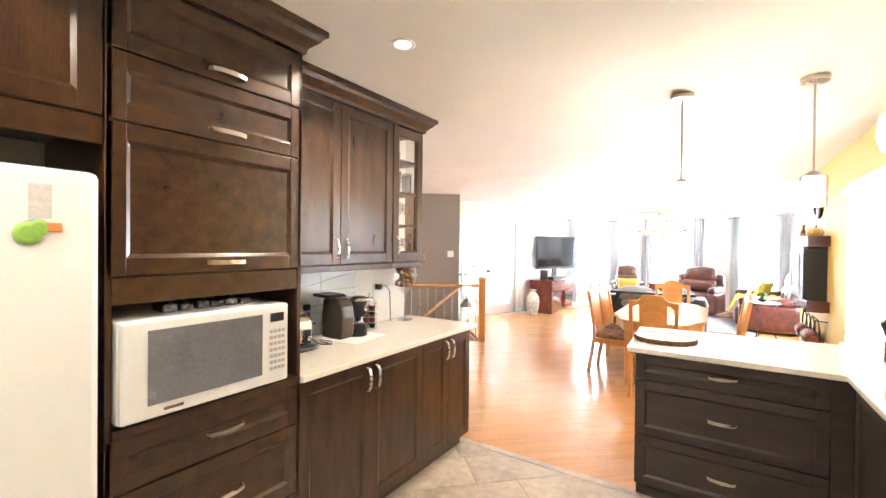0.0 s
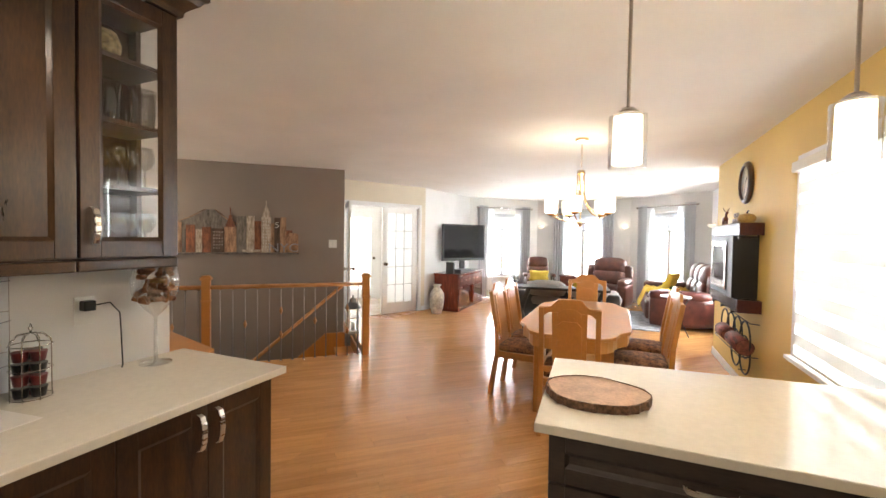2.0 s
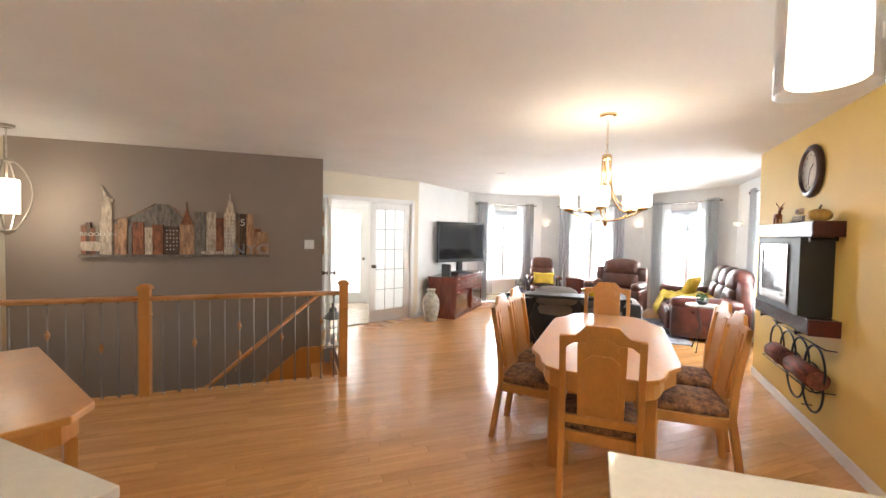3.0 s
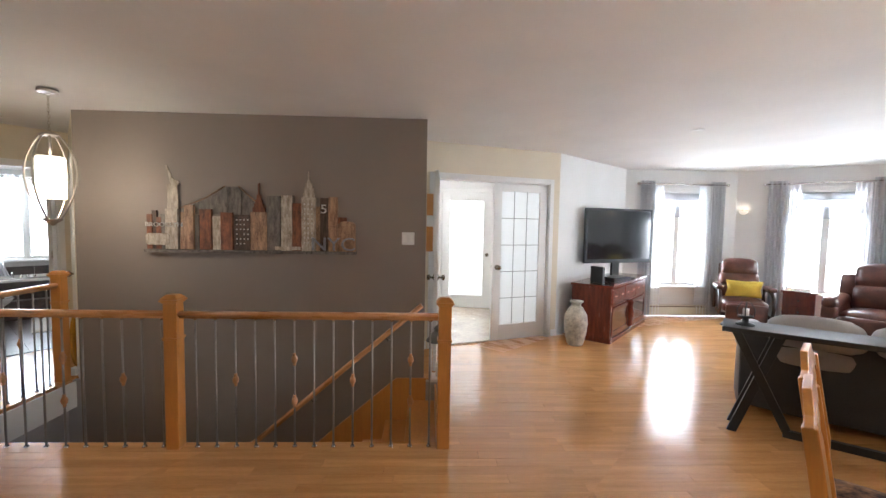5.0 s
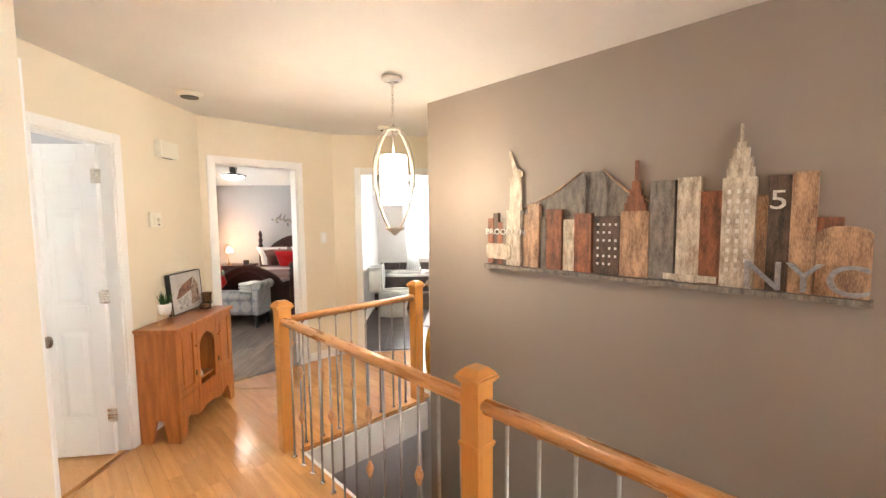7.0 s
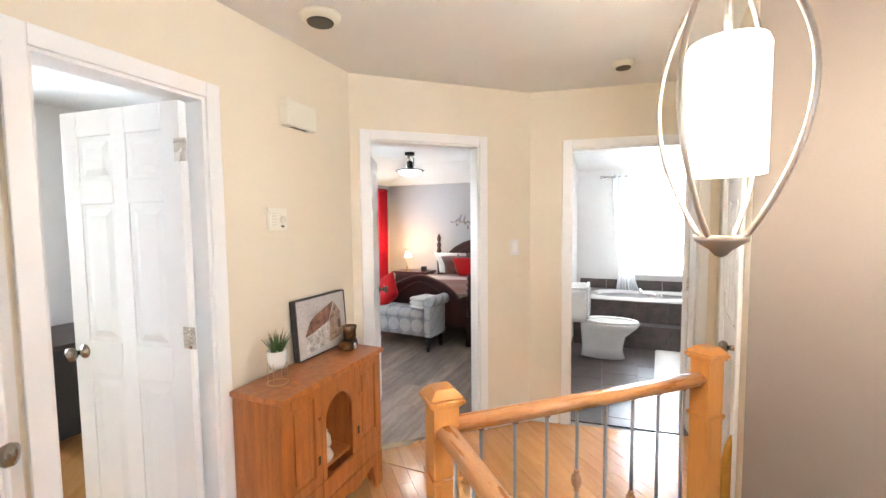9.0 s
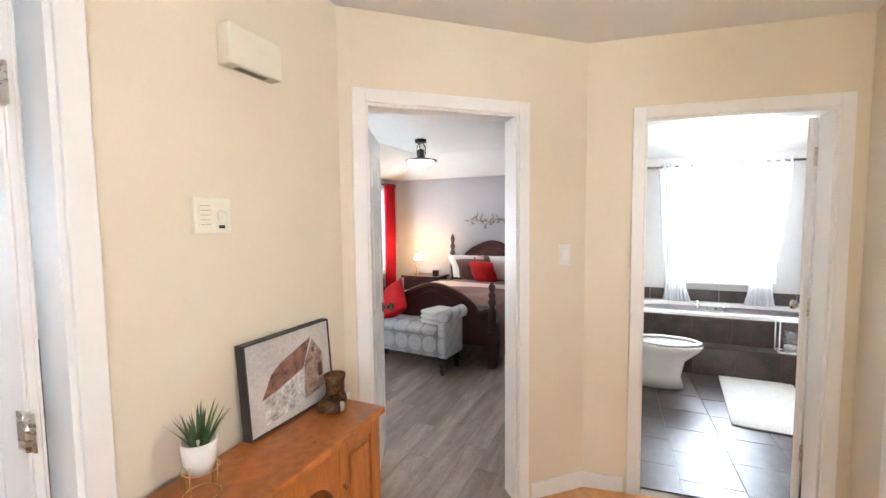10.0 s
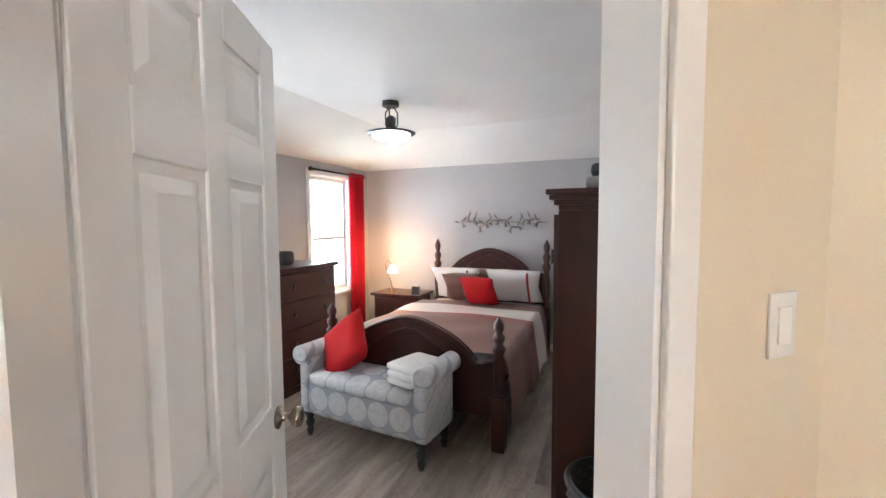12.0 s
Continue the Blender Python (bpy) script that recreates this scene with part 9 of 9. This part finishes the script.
for k in range(9):
    x = 0.90 + 0.145 * k
    bm = bmesh.new()
    tube(bm, [(0.02 * math.cos(2 * math.pi * i / 12) * 0.4 + x, 0.10 + 0.022 * math.cos(2 * math.pi * i / 12 + 1.2), 2.09 + 0.02 * math.sin(2 * math.pi * i / 12)) for i in range(12)], 0.004, n=5, closed=True)
    g_ = thing("curtain_ring", run_pose(BWA, BWB), "chrome curtain ring on the bath rod", "curtain ring", "curtain rings")
    part("ring", bm, STEEL, g_)
curtain("sheer_curtain", BWA, BWB, 0.87, 1.40, 0.57, 2.12, WHITECUR, "white sheer bath curtain tied back to one side", off=0.10, folds=7, tie=(1.08, 0.85))
curtain("sheer_curtain", BWA, BWB, 1.55, 2.09, 0.57, 2.12, WHITECUR, "white sheer bath curtain tied back to one side", off=0.10, folds=7, tie=(1.94, 0.85))
bcl = thing("bath_ceiling_light", pose(-7.72, 5.28, H), "round lit flush ceiling lamp in the bathroom", "ceiling light")
bm = bmesh.new()
lathe(bm, [(0.17, 0.0), (0.175, -0.02), (0.15, -0.06), (0.08, -0.085), (0, -0.09)], n=32)
part("dome", bm, glow("lit_dome", (1, 0.93, 0.82), 5), bcl).visible_shadow = False
bsh = thing("wall_shelf", pose(-8.25, 6.6, 1.25), "small white shelf on the bathroom wall with a curved bracket", "shelf")
bx("board", (-0.14, -0.14, 0, 0.14, -0.001, 0.02), WHITE, bsh, bevel=0.004)
bm = bmesh.new()
tube(bm, [(0, -0.006, -0.16), (0, -0.03, -0.15), (0, -0.05, -0.10), (0, -0.03, -0.06), (0, -0.10, -0.012)], 0.008, n=8)
part("bracket", bm, WHITE, bsh)
vn = thing("bath_vanity", pose(-7.75, 5.95, 0), "white bathroom cabinet with a counter beside the tub", "cabinet")
bx("body", (0.35, 0.05, 0.0, 1.25, 0.64, 0.80), WHITE, vn, bevel=0.004)
bx("counter", (0.30, 0.0, 0.801, 1.28, 0.645, 0.84), CERAM, vn, bevel=0.006)

# ---- study ----
dk = thing("desk", pose(-3.9, 0.62, 0), "dark wooden desk in the study", "desk")
bx("top", (-0.75, 0.0, 0.72, 0.95, 0.70, 0.75), mat("espresso_wood", (0.03, 0.018, 0.014), 0.35, var=0.3), dk, bevel=0.004)
bx("side_panel", (-0.73, 0.02, 0, -0.70, 0.68, 0.719), BLACKM, dk)
bx("side_panel", (0.90, 0.02, 0, 0.93, 0.68, 0.719), BLACKM, dk)
bx("front_panel", (-0.69, 0.60, 0.10, 0.89, 0.62, 0.719), BLACKM, dk)
bb_ = thing("blue_box", pose(-3.98, 1.02, 0.751, 0, 0, 15), "bright blue cardboard box standing on the desk", "box")
bx("carton", (-0.06, -0.04, 0, 0.06, 0.04, 0.26), mat("blue_card", (0.02, 0.10, 0.45), 0.5), bb_, bevel=0.002)
# ---- floor pieces ----
random.seed(21)


def inside(poly, x, y):
    c = False
    for (x0, y0), (x1, y1) in zip(poly, poly[1:] + poly[:1]):
        if (y0 > y) != (y1 > y) and x < (x1 - x0) * (y - y0) / (y1 - y0) + x0:
            c = not c
    return c


def clip(pts, poly_line):
    """Keep the part of a convex outline on the left of the line a -> b."""
    (ax, ay), (bx_, by_) = poly_line
    out = []
    s = lambda p: (bx_ - ax) * (p[1] - ay) - (by_ - ay) * (p[0] - ax)
    for p, q in zip(pts, pts[1:] + pts[:1]):
        sp, sq = s(p), s(q)
        if sp >= 0:
            out.append(p)
        if sp * sq < 0:
            t = sp / (sp - sq)
            out.append((p[0] + (q[0] - p[0]) * t, p[1] + (q[1] - p[1]) * t))
    return out


def planks(name, parent, regions, holes, width, lmin, lmax, z, material, angle, near, origin=(0, 0), gap=0.0006, limit=290, thick=0.01):
    """Boards laid along an angle; regions are convex outlines whose union is the floor; holes are convex outlines left open."""
    ca, sa = math.cos(radians(angle)), math.sin(radians(angle))
    cells = []
    xs = [p[0] for r in regions for p in r]
    ys = [p[1] for r in regions for p in r]
    cx, cy = (min(xs) + max(xs)) / 2, (min(ys) + max(ys)) / 2
    R_ = math.hypot(max(xs) - min(xs), max(ys) - min(ys)) / 2 + 0.5
    rows_ = int(2 * R_ / width)
    for j in range(rows_):
        v0 = -R_ + j * width
        u = -R_ - random.random() * lmax
        while u < R_:
            L_ = random.uniform(lmin, lmax)
            q = [(u + gap, v0 + gap), (u + L_ - gap, v0 + gap), (u + L_ - gap, v0 + width - gap), (u + gap, v0 + width - gap)]
            u += L_
            w = [(cx + a * ca - b * sa, cy + a * sa + b * ca) for a, b in q]
            for reg in regions:
                p = w
                for e in zip(reg, reg[1:] + reg[:1]):
                    p = clip(p, e)
                    if len(p) < 3:
                        break
                if len(p) < 3:
                    continue
                pieces = [p]
                for hole in holes:
                    nxt = []
                    for pc_ in pieces:
                        rest = pc_
                        for a, b in zip(hole, hole[1:] + hole[:1]):
                            outp = clip(rest, (b, a))
                            if len(outp) > 2:
                                nxt.append(outp)
                            rest = clip(rest, (a, b))
                            if len(rest) < 3:
                                break
                    pieces = nxt
                for pc_ in pieces:
                    area = abs(sum(a[0] * b[1] - a[1] * b[0] for a, b in zip(pc_, pc_[1:] + pc_[:1]))) / 2
                    if area > 2e-4:
                        mx, my = sum(a[0] for a in pc_) / len(pc_), sum(a[1] for a in pc_) / len(pc_)
                        cells.append((min(math.hypot(mx - nx_, my - ny_) for nx_, ny_ in near), mx, my, pc_))
    cells.sort(key=lambda c: c[0])
    verts, faces = [], []
    for k, (_, mx, my, pts) in enumerate(cells):
        n_ = len(pts)
        zz = z + random.uniform(-0.00015, 0.00015)
        if k < limit:
            me = bpy.data.meshes.new(name)
            V = [(a - mx, b - my, -thick) for a, b in pts] + [(a - mx, b - my, 0) for a, b in pts]
            Fc = [list(range(n_, 2 * n_))] + [[i, (i + 1) % n_, n_ + (i + 1) % n_, n_ + i] for i in range(n_)]
            me.from_pydata(V, [], Fc)
            me.materials.append(material)
            o = new(name, me)
            o.location = (mx, my, zz)
            o.parent = parent
        else:
            i0 = len(verts)
            verts += [(a, b, zz - thick) for a, b in pts] + [(a, b, zz) for a, b in pts]
            faces += [[i0 + i for i in range(n_, 2 * n_)]] + [[i0 + i, i0 + (i + 1) % n_, i0 + n_ + (i + 1) % n_, i0 + n_ + i] for i in range(n_)]
    if faces:
        me = bpy.data.meshes.new(name + "_field")
        me.from_pydata(verts, [], faces)
        me.materials.append(material)
        o = tagged(new(name + "_field", me), kind="stuff")
        o.parent = parent
    return cells


def grain(m_, angle):
    """Turn a floor material's grain along the boards."""
    for nd in m_.node_tree.nodes:
        if nd.bl_idname == "ShaderNodeMapping":
            nd.vector_type = "TEXTURE"
            nd.inputs["Rotation"].default_value = (0, 0, radians(angle))
            s = nd.inputs["Scale"].default_value
            nd.inputs["Scale"].default_value = (1 / s[0], 1 / s[1], 1 / s[2])


OAK_ANGLE, VIN_ANGLE = 42.5, 0.0
grain(FLOORW, OAK_ANGLE)
oakfl = struct(new("floor_oak"), "glossy red oak strip floor")
hole = [GP(-0.02, 0.055), GP(3.375, 0.055), GP(3.375, 1.21), GP(-0.02, 1.21)]
sgn = sum(a[0] * b[1] - a[1] * b[0] for a, b in zip(hole, hole[1:] + hole[:1]))
if sgn < 0:
    hole = hole[::-1]
main = [[(-2.26, 3.455), (3.0, 3.455), (3.0, 8.45), (-2.95, 8.45), (-2.95, 7.6), (-2.26, 7.1)]]
reg = [
    [(-0.24, 3.455), (2.874, 3.455), (2.874, 8.449), (-0.24, 8.449)],
    [(-2.26, 3.47), (-0.24, 3.47), (-0.24, 8.449), (-2.26, 8.449)],
    [(-3.10, 3.05), (-2.26, 3.92), (-2.26, 7.10), (-3.10, 6.35)],
    [(-2.80, 7.75), (-2.26, 7.08), (-2.26, 8.449), (-2.42, 8.449)],
    [(-4.72, 3.05), (-3.10, 3.05), (-3.10, 6.35), (-4.45, 5.13), (-4.72, 5.13)],
    [(-5.62, 3.997), (-4.735, 3.05), (-4.72, 5.22), (-5.826, 5.22)],
    [(-2.43, 8.449), (3.35, 8.449), (3.35, 11.5), (1.95, 12.9), (-0.25, 12.9), (-1.65, 11.6), (-1.86, 9.57)],
]
NEAR = [(1.2, 4.2), (0.5, 5.4), (-0.5, 5.7), (-2.2, 4.6), (-3.6, 3.9), (1.0, 5.0), (-1.0, 5.5)]
planks("plank", oakfl, reg, [hole], 0.083, 0.35, 1.15, 0.0, FLOORW, OAK_ANGLE, NEAR)
vin = bpy.data.objects["floor_bedroom"]
planks("plank", vin, [[(-9.5, 0.55), (-4.86, 0.55), (-4.86, 3.10), (-5.70, 3.98), (-9.5, 3.98)]], [], 0.15, 0.9, 1.2, 0.0, LVINYL, VIN_ANGLE, [(-6.3, 2.8)], gap=0.0009, limit=160)
bth = bpy.data.objects["floor_bath"]
planks("tile", bth, [[(-7.84, 4.07), (-5.64, 4.07), (-5.838, 5.27), (-5.96, 6.58), (-7.84, 6.58)]], [], 0.33, 0.33, 0.3301, 0.0, SLATE, 2, [(-7, 5)], gap=0.002)
kit = bpy.data.objects["floor_kitchen"]
planks("tile", kit, [[(-0.24, -1.49), (2.87, -1.49), (2.87, 3.40), (-0.24, 3.40)]], [], 0.33, 0.66, 0.6601, 0.0, TILE, 45, [(1.3, 2.5)], gap=0.0025)
